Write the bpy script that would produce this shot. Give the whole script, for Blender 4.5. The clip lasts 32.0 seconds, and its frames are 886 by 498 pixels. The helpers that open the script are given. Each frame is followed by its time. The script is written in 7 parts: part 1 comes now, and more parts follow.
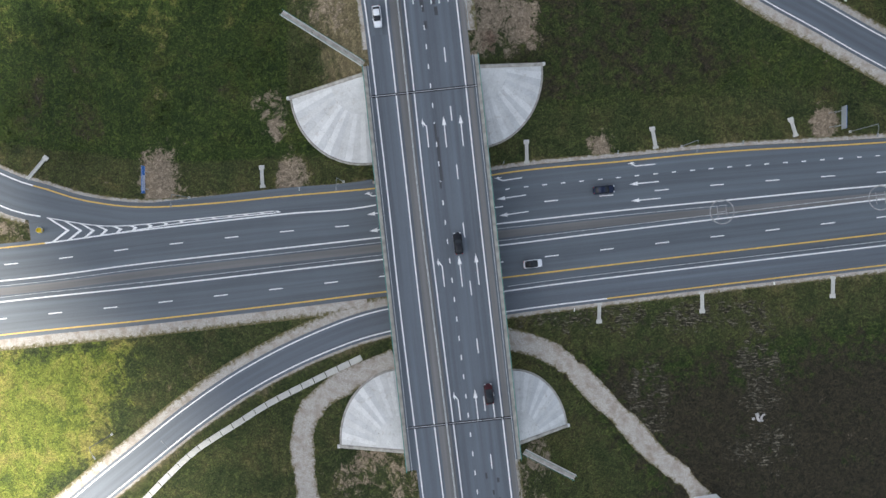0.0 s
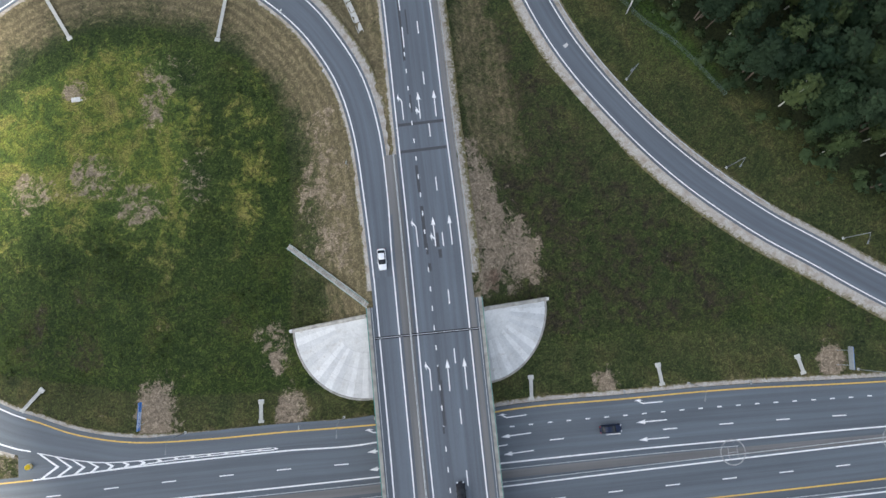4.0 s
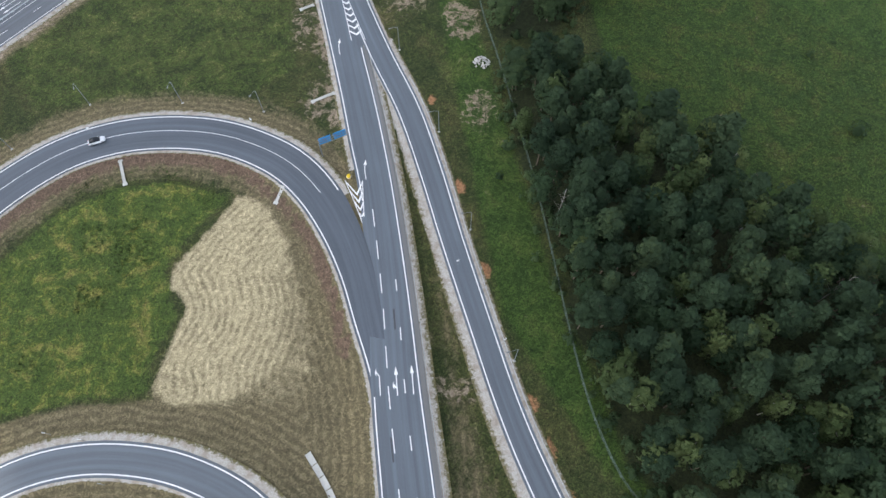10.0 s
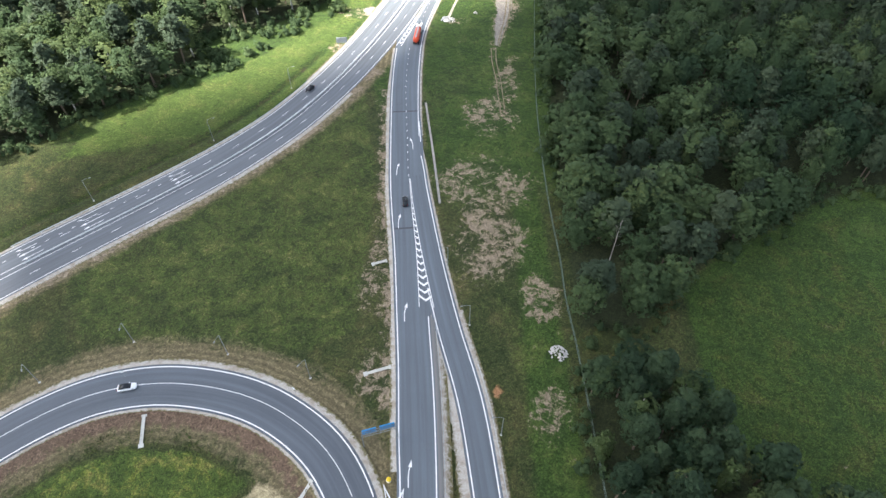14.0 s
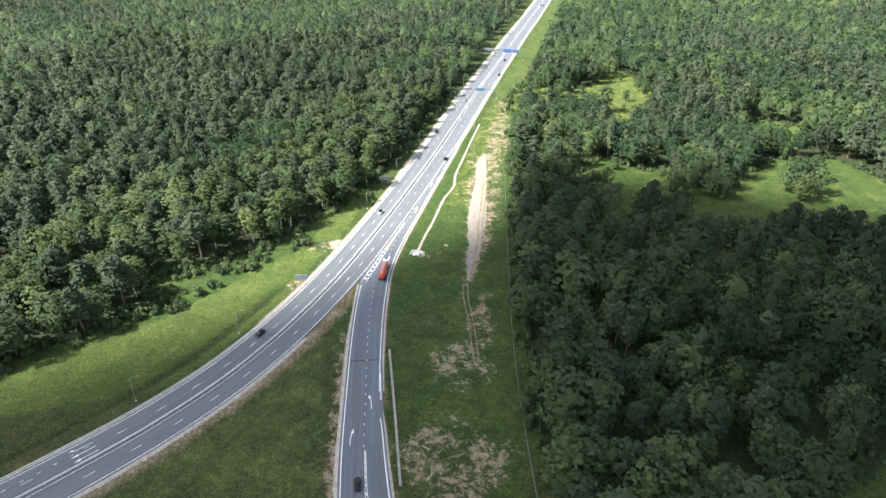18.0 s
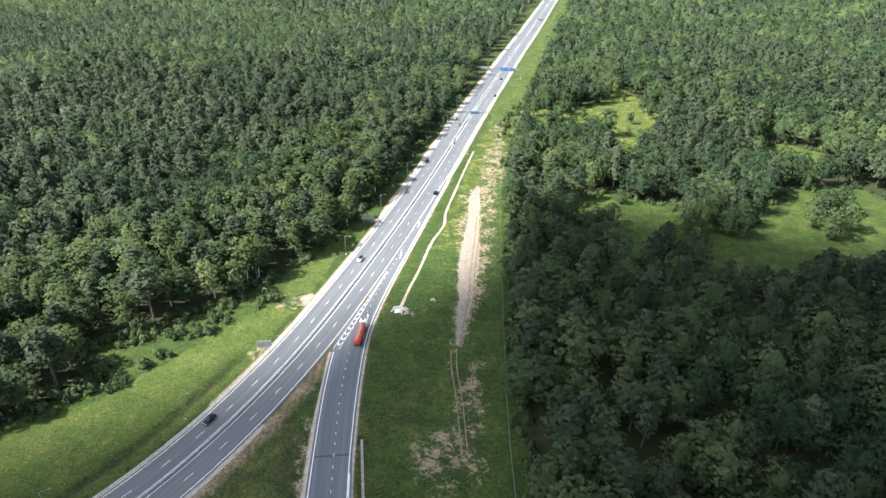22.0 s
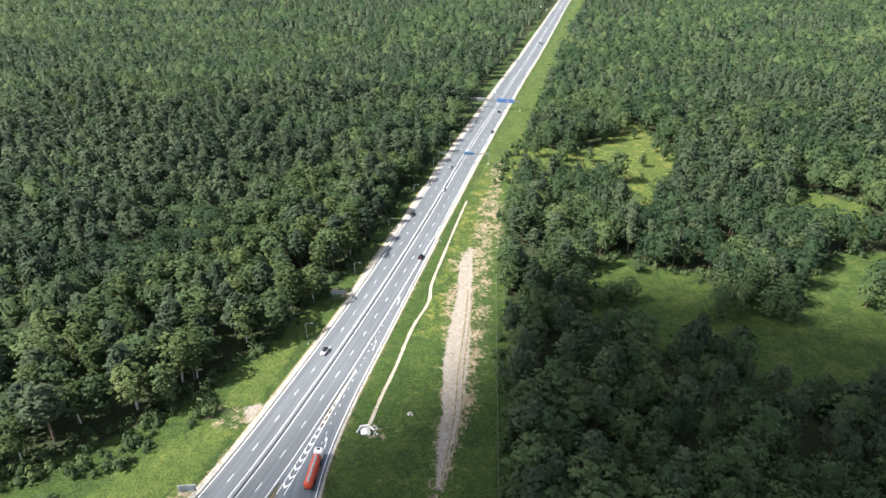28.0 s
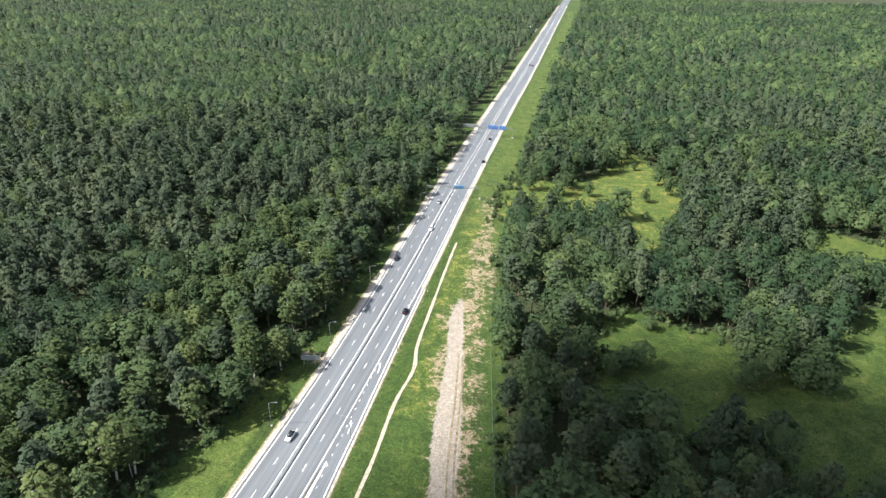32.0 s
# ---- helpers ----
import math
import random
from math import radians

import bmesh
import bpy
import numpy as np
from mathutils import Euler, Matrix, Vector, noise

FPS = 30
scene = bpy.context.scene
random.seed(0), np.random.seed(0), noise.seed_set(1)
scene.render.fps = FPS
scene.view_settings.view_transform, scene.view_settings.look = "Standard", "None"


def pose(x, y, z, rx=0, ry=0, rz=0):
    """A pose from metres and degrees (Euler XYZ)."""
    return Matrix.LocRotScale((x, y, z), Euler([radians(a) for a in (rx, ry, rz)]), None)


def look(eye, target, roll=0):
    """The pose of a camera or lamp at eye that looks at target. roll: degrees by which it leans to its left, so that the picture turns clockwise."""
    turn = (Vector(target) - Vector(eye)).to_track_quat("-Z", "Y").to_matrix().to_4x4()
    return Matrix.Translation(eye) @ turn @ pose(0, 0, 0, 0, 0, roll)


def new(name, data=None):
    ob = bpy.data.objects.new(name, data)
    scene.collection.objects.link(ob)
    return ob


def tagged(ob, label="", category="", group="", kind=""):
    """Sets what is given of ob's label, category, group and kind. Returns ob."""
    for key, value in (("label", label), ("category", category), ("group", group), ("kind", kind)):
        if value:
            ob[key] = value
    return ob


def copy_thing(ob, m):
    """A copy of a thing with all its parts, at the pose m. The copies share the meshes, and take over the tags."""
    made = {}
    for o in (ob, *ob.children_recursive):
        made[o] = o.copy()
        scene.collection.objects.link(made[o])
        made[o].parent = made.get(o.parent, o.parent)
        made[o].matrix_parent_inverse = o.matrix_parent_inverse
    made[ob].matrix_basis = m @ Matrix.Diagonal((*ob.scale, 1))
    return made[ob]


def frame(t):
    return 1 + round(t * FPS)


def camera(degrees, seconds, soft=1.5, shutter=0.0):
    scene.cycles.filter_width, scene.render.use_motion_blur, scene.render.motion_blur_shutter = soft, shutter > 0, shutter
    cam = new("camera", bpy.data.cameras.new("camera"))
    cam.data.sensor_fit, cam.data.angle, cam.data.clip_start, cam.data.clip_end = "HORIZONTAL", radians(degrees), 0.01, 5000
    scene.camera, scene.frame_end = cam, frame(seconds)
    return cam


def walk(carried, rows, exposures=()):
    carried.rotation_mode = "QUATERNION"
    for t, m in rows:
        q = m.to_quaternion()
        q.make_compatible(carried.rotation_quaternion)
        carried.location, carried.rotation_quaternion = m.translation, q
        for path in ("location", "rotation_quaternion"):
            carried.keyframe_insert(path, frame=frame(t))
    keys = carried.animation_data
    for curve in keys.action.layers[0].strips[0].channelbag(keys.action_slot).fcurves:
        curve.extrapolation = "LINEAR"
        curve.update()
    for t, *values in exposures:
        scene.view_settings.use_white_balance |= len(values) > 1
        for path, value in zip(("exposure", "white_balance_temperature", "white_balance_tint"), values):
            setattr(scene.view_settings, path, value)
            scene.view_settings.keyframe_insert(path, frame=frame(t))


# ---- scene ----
cam = camera(71.95, 32.0)
# t, x, y, z, heading, pitch, roll
ROWS = [
    (0.0, 0.00, 0.00, 132.00, 0.00, -90.75, 0.00),
    (0.5, -0.07, 3.63, 132.04, 0.09, -91.18, -0.02),
    (1.0, -0.15, 7.29, 132.09, 0.11, -91.54, -0.04),
    (1.5, -0.22, 11.02, 132.14, 0.18, -91.82, -0.05),
    (2.0, -0.30, 14.94, 132.17, 0.20, -90.78, -0.04),
    (2.5, -0.44, 19.05, 132.19, 0.18, -88.59, 0.02),
    (3.0, -0.57, 23.23, 132.17, 0.13, -86.59, 0.16),
    (3.5, -0.69, 27.46, 132.13, 0.02, -84.67, 0.34),
    (5.5, -1.55, 53.27, 132.40, 0.23, -79.90, 0.45),
    (6.0, -1.71, 58.84, 132.45, 0.41, -78.18, 0.34),
    (6.5, -1.85, 64.41, 132.53, 0.68, -76.43, 0.21),
    (7.0, -1.98, 69.99, 132.63, 0.97, -74.68, -0.08),
    (7.5, -2.04, 75.54, 132.75, 1.32, -72.93, -0.36),
    (8.0, -2.07, 81.00, 132.91, 1.70, -71.17, -0.66),
    (8.5, -2.09, 86.35, 133.07, 1.87, -69.34, -0.82),
    (9.0, -2.18, 91.64, 133.17, 2.03, -67.50, -0.94),
    (9.5, -2.34, 96.82, 133.18, 2.05, -65.59, -0.87),
    (10.0, -2.64, 101.81, 133.21, 2.27, -63.68, -0.79),
    (10.5, -3.13, 106.65, 133.24, 3.20, -61.74, -0.81),
    (11.0, -3.75, 111.40, 133.28, 3.50, -59.72, -0.72),
    (11.5, -4.59, 116.05, 133.32, 7.14, -57.78, -0.93),
    (12.0, -5.36, 120.66, 133.37, 7.40, -55.86, -0.82),
    (12.5, -6.18, 125.26, 133.42, 10.67, -53.85, -0.84),
    (13.0, -6.85, 129.83, 133.50, 10.38, -51.90, -0.52),
    (13.5, -7.51, 134.36, 133.59, 11.37, -49.93, -0.37),
    (14.0, -8.08, 138.89, 133.71, 11.30, -47.97, -0.19),
    (14.5, -8.61, 143.44, 133.84, 11.89, -46.12, -0.09),
    (15.0, -9.06, 148.11, 133.99, 11.78, -43.26, 0.00),
    (15.5, -9.51, 152.88, 134.16, 11.66, -39.38, -0.15),
    (17.5, -9.05, 169.41, 130.41, 9.32, -29.92, 0.41),
    (18.0, -8.97, 173.88, 130.23, 9.38, -29.84, 0.41),
    (18.5, -8.91, 178.39, 130.07, 9.09, -29.68, 0.37),
    (19.0, -8.89, 182.92, 129.92, 9.14, -29.56, 0.25),
    (19.5, -8.88, 187.46, 129.78, 9.21, -29.41, 0.17),
    (20.0, -8.91, 191.97, 129.64, 9.28, -29.27, 0.12),
    (20.5, -8.96, 196.44, 129.52, 9.33, -29.19, 0.10),
    (21.0, -9.03, 200.91, 129.42, 9.39, -29.06, 0.04),
    (21.5, -9.14, 205.39, 129.35, 9.44, -28.95, -0.04),
    (22.0, -9.31, 209.89, 129.32, 9.49, -28.85, -0.15),
    (22.5, -9.54, 214.37, 129.32, 9.49, -28.73, -0.13),
    (23.0, -9.84, 218.88, 129.36, 9.50, -28.62, -0.10),
    (23.5, -10.17, 223.42, 129.45, 9.48, -28.50, -0.08),
    (24.0, -10.50, 228.00, 129.57, 9.49, -28.41, -0.04),
    (24.5, -10.81, 232.60, 129.72, 9.50, -28.32, 0.01),
    (25.0, -11.10, 237.19, 129.89, 9.55, -28.25, 0.05),
    (25.5, -11.38, 241.76, 130.06, 9.60, -28.19, 0.10),
    (27.5, -11.54, 258.85, 130.51, 9.63, -27.68, -0.06),
    (28.0, -12.09, 263.06, 130.47, 9.46, -27.51, 0.05),
    (28.5, -12.66, 267.27, 130.43, 9.03, -27.33, 0.14),
    (29.0, -13.27, 271.45, 130.41, 8.93, -27.16, 0.28),
    (29.5, -13.92, 275.60, 130.38, 8.81, -26.95, 0.39),
    (30.0, -14.61, 279.73, 130.34, 8.68, -26.76, 0.49),
    (30.5, -15.33, 283.86, 130.27, 8.56, -26.58, 0.62),
    (31.0, -16.06, 287.98, 130.18, 8.40, -26.40, 0.70),
    (31.5, -16.82, 292.10, 130.07, 8.29, -26.22, 0.73),
    (32.0, -17.59, 296.22, 129.96, 8.16, -26.03, 0.75),
]
EXPOSURES = [(0.0, 1.17), (2.0, 1.17), (6.0, 1.75), (9.5, 1.75), (11.0, 1.84), (13.5, 1.92), (15.5, 1.72), (18.5, 1.5), (23.0, 1.38), (26.0, 1.26), (32.0, 1.14)]
walk(cam, [(t, pose(x, y, z, 90 + p, 0, h) @ pose(0, 0, 0, 0, 0, r)) for t, x, y, z, h, p, r in ROWS], EXPOSURES)

# ---------------------------------------------------------------- light
SUN_AZ, SUN_EL = radians(-108), radians(47)      # the sun stands in the west, afternoon high
TO_SUN = Vector((math.sin(SUN_AZ) * math.cos(SUN_EL), math.cos(SUN_AZ) * math.cos(SUN_EL), math.sin(SUN_EL)))
world = bpy.data.worlds.new("sky")
scene.world = world
world.use_nodes = True
wn = world.node_tree
sky = wn.nodes.new("ShaderNodeTexSky")
sky.sky_type = "NISHITA"
sky.sun_disc = False
sky.sun_elevation, sky.sun_rotation = SUN_EL, SUN_AZ
sky.air_density, sky.dust_density, sky.ozone_density = 1.0, 1.5, 1.0
bg = wn.nodes["Background"]
veil = wn.nodes.new("ShaderNodeHueSaturation")      # thin high cloud pales the blue
veil.inputs["Saturation"].default_value = 0.54
wn.links.new(sky.outputs[0], veil.inputs["Color"])
wn.links.new(veil.outputs[0], bg.inputs[0])
bg.inputs[1].default_value = 0.12
sun = new("sun", bpy.data.lights.new("sun", "SUN"))
sun.data.energy, sun.data.angle, sun.data.color = 6.0, radians(1.2), (1.0, 0.96, 0.90)
sun.matrix_world = look(TO_SUN * 500, (0, 0, 0))

# ---------------------------------------------------------------- materials


class Mat:
    """A small builder of node materials."""

    def __init__(self, name, rough=0.8, metal=0.0):
        self.m = bpy.data.materials.new(name)
        self.m.use_nodes = True
        self.t = self.m.node_tree
        self.b = self.t.nodes["Principled BSDF"]
        self.b.inputs["Roughness"].default_value = rough
        self.b.inputs["Metallic"].default_value = metal
        self.b.inputs["Specular IOR Level"].default_value = 0.3

    def node(self, kind, **kw):
        n = self.t.nodes.new(kind)
        for k, v in kw.items():
            n.inputs[k].default_value = v
        return n

    def link(self, a, b):
        self.t.links.new(a, b)

    def coords(self, stretch=(1, 1, 1), turn=0.0):
        g = self.t.nodes.new("ShaderNodeNewGeometry")
        mp = self.node("ShaderNodeMapping")
        mp.inputs["Scale"].default_value = stretch
        mp.inputs["Rotation"].default_value = (0, 0, turn)
        self.link(g.outputs["Position"], mp.inputs["Vector"])
        return mp.outputs[0]

    def noise(self, scale, detail=4.0, rough=0.6, distort=0.0, at=None):
        n = self.node("ShaderNodeTexNoise", Scale=scale, Detail=detail, Roughness=rough, Distortion=distort)
        self.link(at or self.coords(), n.inputs["Vector"])
        return n.outputs["Fac"]

    def ramp(self, fac, stops):
        r = self.t.nodes.new("ShaderNodeValToRGB")
        e = r.color_ramp.elements
        while len(e) < len(stops):
            e.new(0.5)
        for el, (p, c) in zip(e, stops):
            el.position = p
            el.color = (*c, 1) if not isinstance(c, (int, float)) else (c, c, c, 1)
        self.link(fac, r.inputs[0])
        return r.outputs[0]

    def mix(self, fac, a, b, how="MIX"):
        n = self.t.nodes.new("ShaderNodeMix")
        n.data_type, n.blend_type = "RGBA", how
        for sock, v in ((n.inputs["Factor"], fac), (n.inputs["A"], a), (n.inputs["B"], b)):
            if isinstance(v, (int, float)):
                sock.default_value = v
            elif isinstance(v, tuple):
                sock.default_value = (*v, 1)
            else:
                self.link(v, sock)
        return n.outputs["Result"]

    def math(self, how, a, b):
        n = self.t.nodes.new("ShaderNodeMath")
        n.operation = how
        for sock, v in zip(n.inputs, (a, b)):
            if isinstance(v, (int, float)):
                sock.default_value = v
            else:
                self.link(v, sock)
        return n.outputs[0]

    def tufts(self, tuft, fine):
        """Light and dark of single tufts, as a factor about one."""
        t = self.math("ADD", self.math("MULTIPLY", tuft, 0.55), self.math("MULTIPLY", fine, 0.45))
        return self.ramp(t, [(0.41, 0.30), (0.5, 0.96), (0.59, 2.0)])

    def attr(self, name):
        n = self.t.nodes.new("ShaderNodeAttribute")
        n.attribute_name = name
        return n.outputs["Fac"]

    def island(self):
        return self.t.nodes.new("ShaderNodeNewGeometry").outputs["Random Per Island"]

    def color(self, c):
        if isinstance(c, tuple):
            self.b.inputs["Base Color"].default_value = (*c, 1)
        else:
            self.link(c, self.b.inputs["Base Color"])

    def bump(self, h, strength=0.3, dist=0.05):
        n = self.node("ShaderNodeBump", Strength=strength, Distance=dist)
        self.link(h, n.inputs["Height"])
        self.link(n.outputs[0], self.b.inputs["Normal"])


def plain(name, c, rough=0.6, metal=0.0, vary=0.15, scale=3.0):
    k = Mat(name, rough, metal)
    n = k.noise(scale)
    dark = tuple(v * (1 - vary) for v in c)
    lite = tuple(min(1, v * (1 + vary)) for v in c)
    k.color(k.ramp(n, [(0.3, dark), (0.7, lite)]))
    return k.m


def asphalt_material(name, base):
    """Asphalt with wheel tracks, oily lane middles, long streaks and repairs."""
    k = Mat(name, 0.62)
    k.b.inputs["Specular IOR Level"].default_value = 0.45
    grain = k.noise(9.0, 3)
    patch = k.noise(0.09, 5, 0.65)
    u, s = k.attr("across"), k.attr("along")
    at = k.t.nodes.new("ShaderNodeCombineXYZ")
    k.link(k.math("MULTIPLY", u, 1.3), at.inputs[0])
    k.link(k.math("MULTIPLY", s, 0.022), at.inputs[1])
    streak = k.noise(1.0, 5, 0.6, 0.0, at.outputs[0])
    wide = k.t.nodes.new("ShaderNodeCombineXYZ")
    k.link(k.math("MULTIPLY", u, 0.35), wide.inputs[0])
    k.link(k.math("MULTIPLY", s, 0.012), wide.inputs[1])
    lane = k.noise(1.0, 3, 0.5, 0.0, wide.outputs[0])
    c = k.ramp(patch, [(0.3, tuple(v * 0.82 for v in base)), (0.7, tuple(v * 1.16 for v in base))])
    c = k.mix(0.5, c, k.ramp(streak, [(0.34, tuple(v * 0.55 for v in base)), (0.5, base), (0.66, tuple(v * 1.5 for v in base))]))
    c = k.mix(0.35, c, k.ramp(lane, [(0.36, tuple(v * 0.6 for v in base)), (0.62, tuple(v * 1.35 for v in base))]))
    w = k.math("SINE", k.math("MULTIPLY", u, 3.55), 0.0)
    c = k.mix(k.math("MULTIPLY", k.math("ADD", w, 1.0), 0.12), c, tuple(v * 0.5 for v in base))
    c = k.mix(0.22, c, k.ramp(grain, [(0.3, 0.02), (0.75, 0.17)]))
    k.color(c)
    k.bump(grain, 0.25, 0.02)
    return k.m


def grass_colour(k):
    """Rough grass: brown and green patches of four sizes, with dry flecks."""
    big = k.noise(0.022, 5, 0.6, 0.5)
    mid = k.noise(0.14, 7, 0.68, 0.6)
    fine = k.noise(0.9, 8, 0.80, 1.6)
    tuft = k.noise(3.6, 5, 0.75, 0.8)
    c = k.ramp(big, [(0.38, (0.030, 0.050, 0.012)), (0.5, (0.060, 0.074, 0.020)), (0.60, (0.118, 0.102, 0.032))])
    c = k.mix(0.62, c, k.ramp(mid, [(0.38, (0.020, 0.034, 0.008)), (0.46, (0.050, 0.064, 0.016)), (0.54, (0.092, 0.088, 0.029)), (0.64, (0.190, 0.142, 0.054))]))
    c = k.mix(0.36, c, k.ramp(fine, [(0.36, (0.008, 0.016, 0.004)), (0.52, (0.055, 0.068, 0.020)), (0.66, (0.165, 0.150, 0.048))]))
    c = k.mix(1.0, c, k.tufts(tuft, fine), "MULTIPLY")
    fleck = k.noise(1.1, 6, 0.72, 0.4, k.coords((1, 1.3, 1), 0.7))
    return k.mix(k.ramp(fleck, [(0.57, 0.0), (0.67, 0.42)]), c, (0.180, 0.140, 0.070)), mid, fine


def ground_material():
    k = Mat("grass_ground", 0.95)
    c, mid, fine = grass_colour(k)
    c = k.mix(1.0, c, (0.66, 0.70, 0.66), "MULTIPLY")
    rough_edge = k.noise(0.5, 8, 0.8, 0.8)
    tuft = k.noise(3.6, 5, 0.75, 0.8)
    rank = k.mix(0.55, k.ramp(mid, [(0.38, (0.011, 0.026, 0.003)), (0.52, (0.029, 0.049, 0.006)), (0.64, (0.070, 0.074, 0.015))]), k.ramp(fine, [(0.38, (0.006, 0.015, 0.002)), (0.52, (0.028, 0.046, 0.007)), (0.66, (0.095, 0.104, 0.024))]))
    dry = k.ramp(fine, [(0.36, (0.095, 0.078, 0.040)), (0.64, (0.235, 0.19, 0.105))])
    # mown swaths run along the roads
    bend = k.math("ADD", k.attr("swath"), k.math("MULTIPLY", k.noise(0.16, 5, 0.65), 3.4))
    rows = k.math("SINE", k.math("MULTIPLY", bend, 3.3), 0.0)
    rows = k.math("MULTIPLY", k.math("ADD", rows, 1.0), k.math("MULTIPLY", mid, 0.9))
    c = k.mix(k.math("MULTIPLY", rows, 0.22), c, (0.030, 0.042, 0.012))
    straw = k.ramp(fine, [(0.36, (0.30, 0.248, 0.142)), (0.64, (0.55, 0.460, 0.275))])
    dry = k.mix(k.math("MULTIPLY", rows, 0.5), dry, (0.055, 0.05, 0.024))
    broken = k.ramp(k.noise(0.22, 5, 0.7, 1.2), [(0.38, 0.12), (0.62, 1.0)])
    straw = k.mix(k.math("MULTIPLY", k.math("MULTIPLY", rows, broken), 0.9), straw, k.ramp(fine, [(0.36, (0.115, 0.092, 0.05)), (0.64, (0.24, 0.20, 0.115))]))
    peat = k.ramp(fine, [(0.36, (0.009, 0.009, 0.004)), (0.64, (0.046, 0.037, 0.020))])
    lush = k.ramp(mid, [(0.38, (0.015, 0.040, 0.005)), (0.52, (0.030, 0.064, 0.008)), (0.62, (0.054, 0.082, 0.015))])
    lush = k.mix(0.45, lush, k.ramp(fine, [(0.36, (0.012, 0.028, 0.004)), (0.64, (0.060, 0.084, 0.019))]))
    fresh = k.mix(0.45, k.ramp(mid, [(0.38, (0.032, 0.062, 0.009)), (0.52, (0.054, 0.086, 0.014)), (0.62, (0.088, 0.104, 0.024))]), k.ramp(fine, [(0.36, (0.026, 0.050, 0.007)), (0.64, (0.088, 0.114, 0.026))]))
    gold = k.mix(0.4, k.ramp(mid, [(0.38, (0.046, 0.080, 0.009)), (0.5, (0.112, 0.138, 0.020)), (0.62, (0.215, 0.185, 0.052))]), k.ramp(fine, [(0.36, (0.035, 0.05, 0.007)), (0.64, (0.18, 0.175, 0.032))]))
    bare = k.ramp(fine, [(0.36, (0.125, 0.096, 0.062)), (0.64, (0.34, 0.268, 0.190))])
    sand = k.mix(k.ramp(rough_edge, [(0.4, 0.0), (0.6, 0.5)]), k.ramp(fine, [(0.36, (0.20, 0.18, 0.155)), (0.64, (0.34, 0.31, 0.265))]), (0.20, 0.155, 0.11))
    wisp = k.ramp(k.noise(1.0, 5, 0.7, 0.5, k.coords((0.7, 2.8, 1), 0.9)), [(0.50, (0.02, 0.018, 0.009)), (0.62, (0.20, 0.175, 0.13))])
    umber = k.ramp(fine, [(0.36, (0.070, 0.046, 0.029)), (0.64, (0.185, 0.125, 0.085))])
    clay = k.ramp(fine, [(0.36, (0.20, 0.095, 0.045)), (0.64, (0.42, 0.215, 0.105))])
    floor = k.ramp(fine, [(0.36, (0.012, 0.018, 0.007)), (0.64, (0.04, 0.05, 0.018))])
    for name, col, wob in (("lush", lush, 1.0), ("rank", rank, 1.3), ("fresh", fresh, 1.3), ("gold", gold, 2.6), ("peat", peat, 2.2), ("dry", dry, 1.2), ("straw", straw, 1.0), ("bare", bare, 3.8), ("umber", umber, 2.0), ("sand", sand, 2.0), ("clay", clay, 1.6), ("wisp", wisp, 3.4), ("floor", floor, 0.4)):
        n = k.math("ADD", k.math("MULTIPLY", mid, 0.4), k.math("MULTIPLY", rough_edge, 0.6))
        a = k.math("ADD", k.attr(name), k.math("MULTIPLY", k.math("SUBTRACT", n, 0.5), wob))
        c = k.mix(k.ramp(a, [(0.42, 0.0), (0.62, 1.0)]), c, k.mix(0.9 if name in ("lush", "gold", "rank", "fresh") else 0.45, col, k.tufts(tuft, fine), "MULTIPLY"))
    k.color(c)
    k.bump(k.math("ADD", fine, k.math("MULTIPLY", tuft, 0.5)), 0.8, 0.3)
    return k.m


def gravel_material():
    """Gravel verge that frays into the grass at its edges."""
    k = Mat("gravel_verge", 0.95)
    c, mid, fine = grass_colour(k)
    g = k.noise(4.2, 6, 0.8, 1.0)
    stone = k.ramp(g, [(0.34, (0.235, 0.213, 0.182)), (0.64, (0.56, 0.52, 0.46))])
    stone = k.mix(k.ramp(k.noise(0.5, 4), [(0.46, 0.0), (0.66, 0.7)]), stone, (0.25, 0.20, 0.145))
    e = k.math("ADD", k.attr("edge"), k.math("MULTIPLY", k.math("SUBTRACT", k.noise(1.1, 8, 0.82), 0.5), 2.3))
    dry = k.ramp(fine, [(0.3, (0.075, 0.07, 0.026)), (0.7, (0.17, 0.145, 0.065))])
    k.color(k.mix(k.ramp(e, [(0.60, 0.0), (0.90, 1.0)]), stone, dry))
    k.bump(g, 0.6, 0.06)
    return k.m


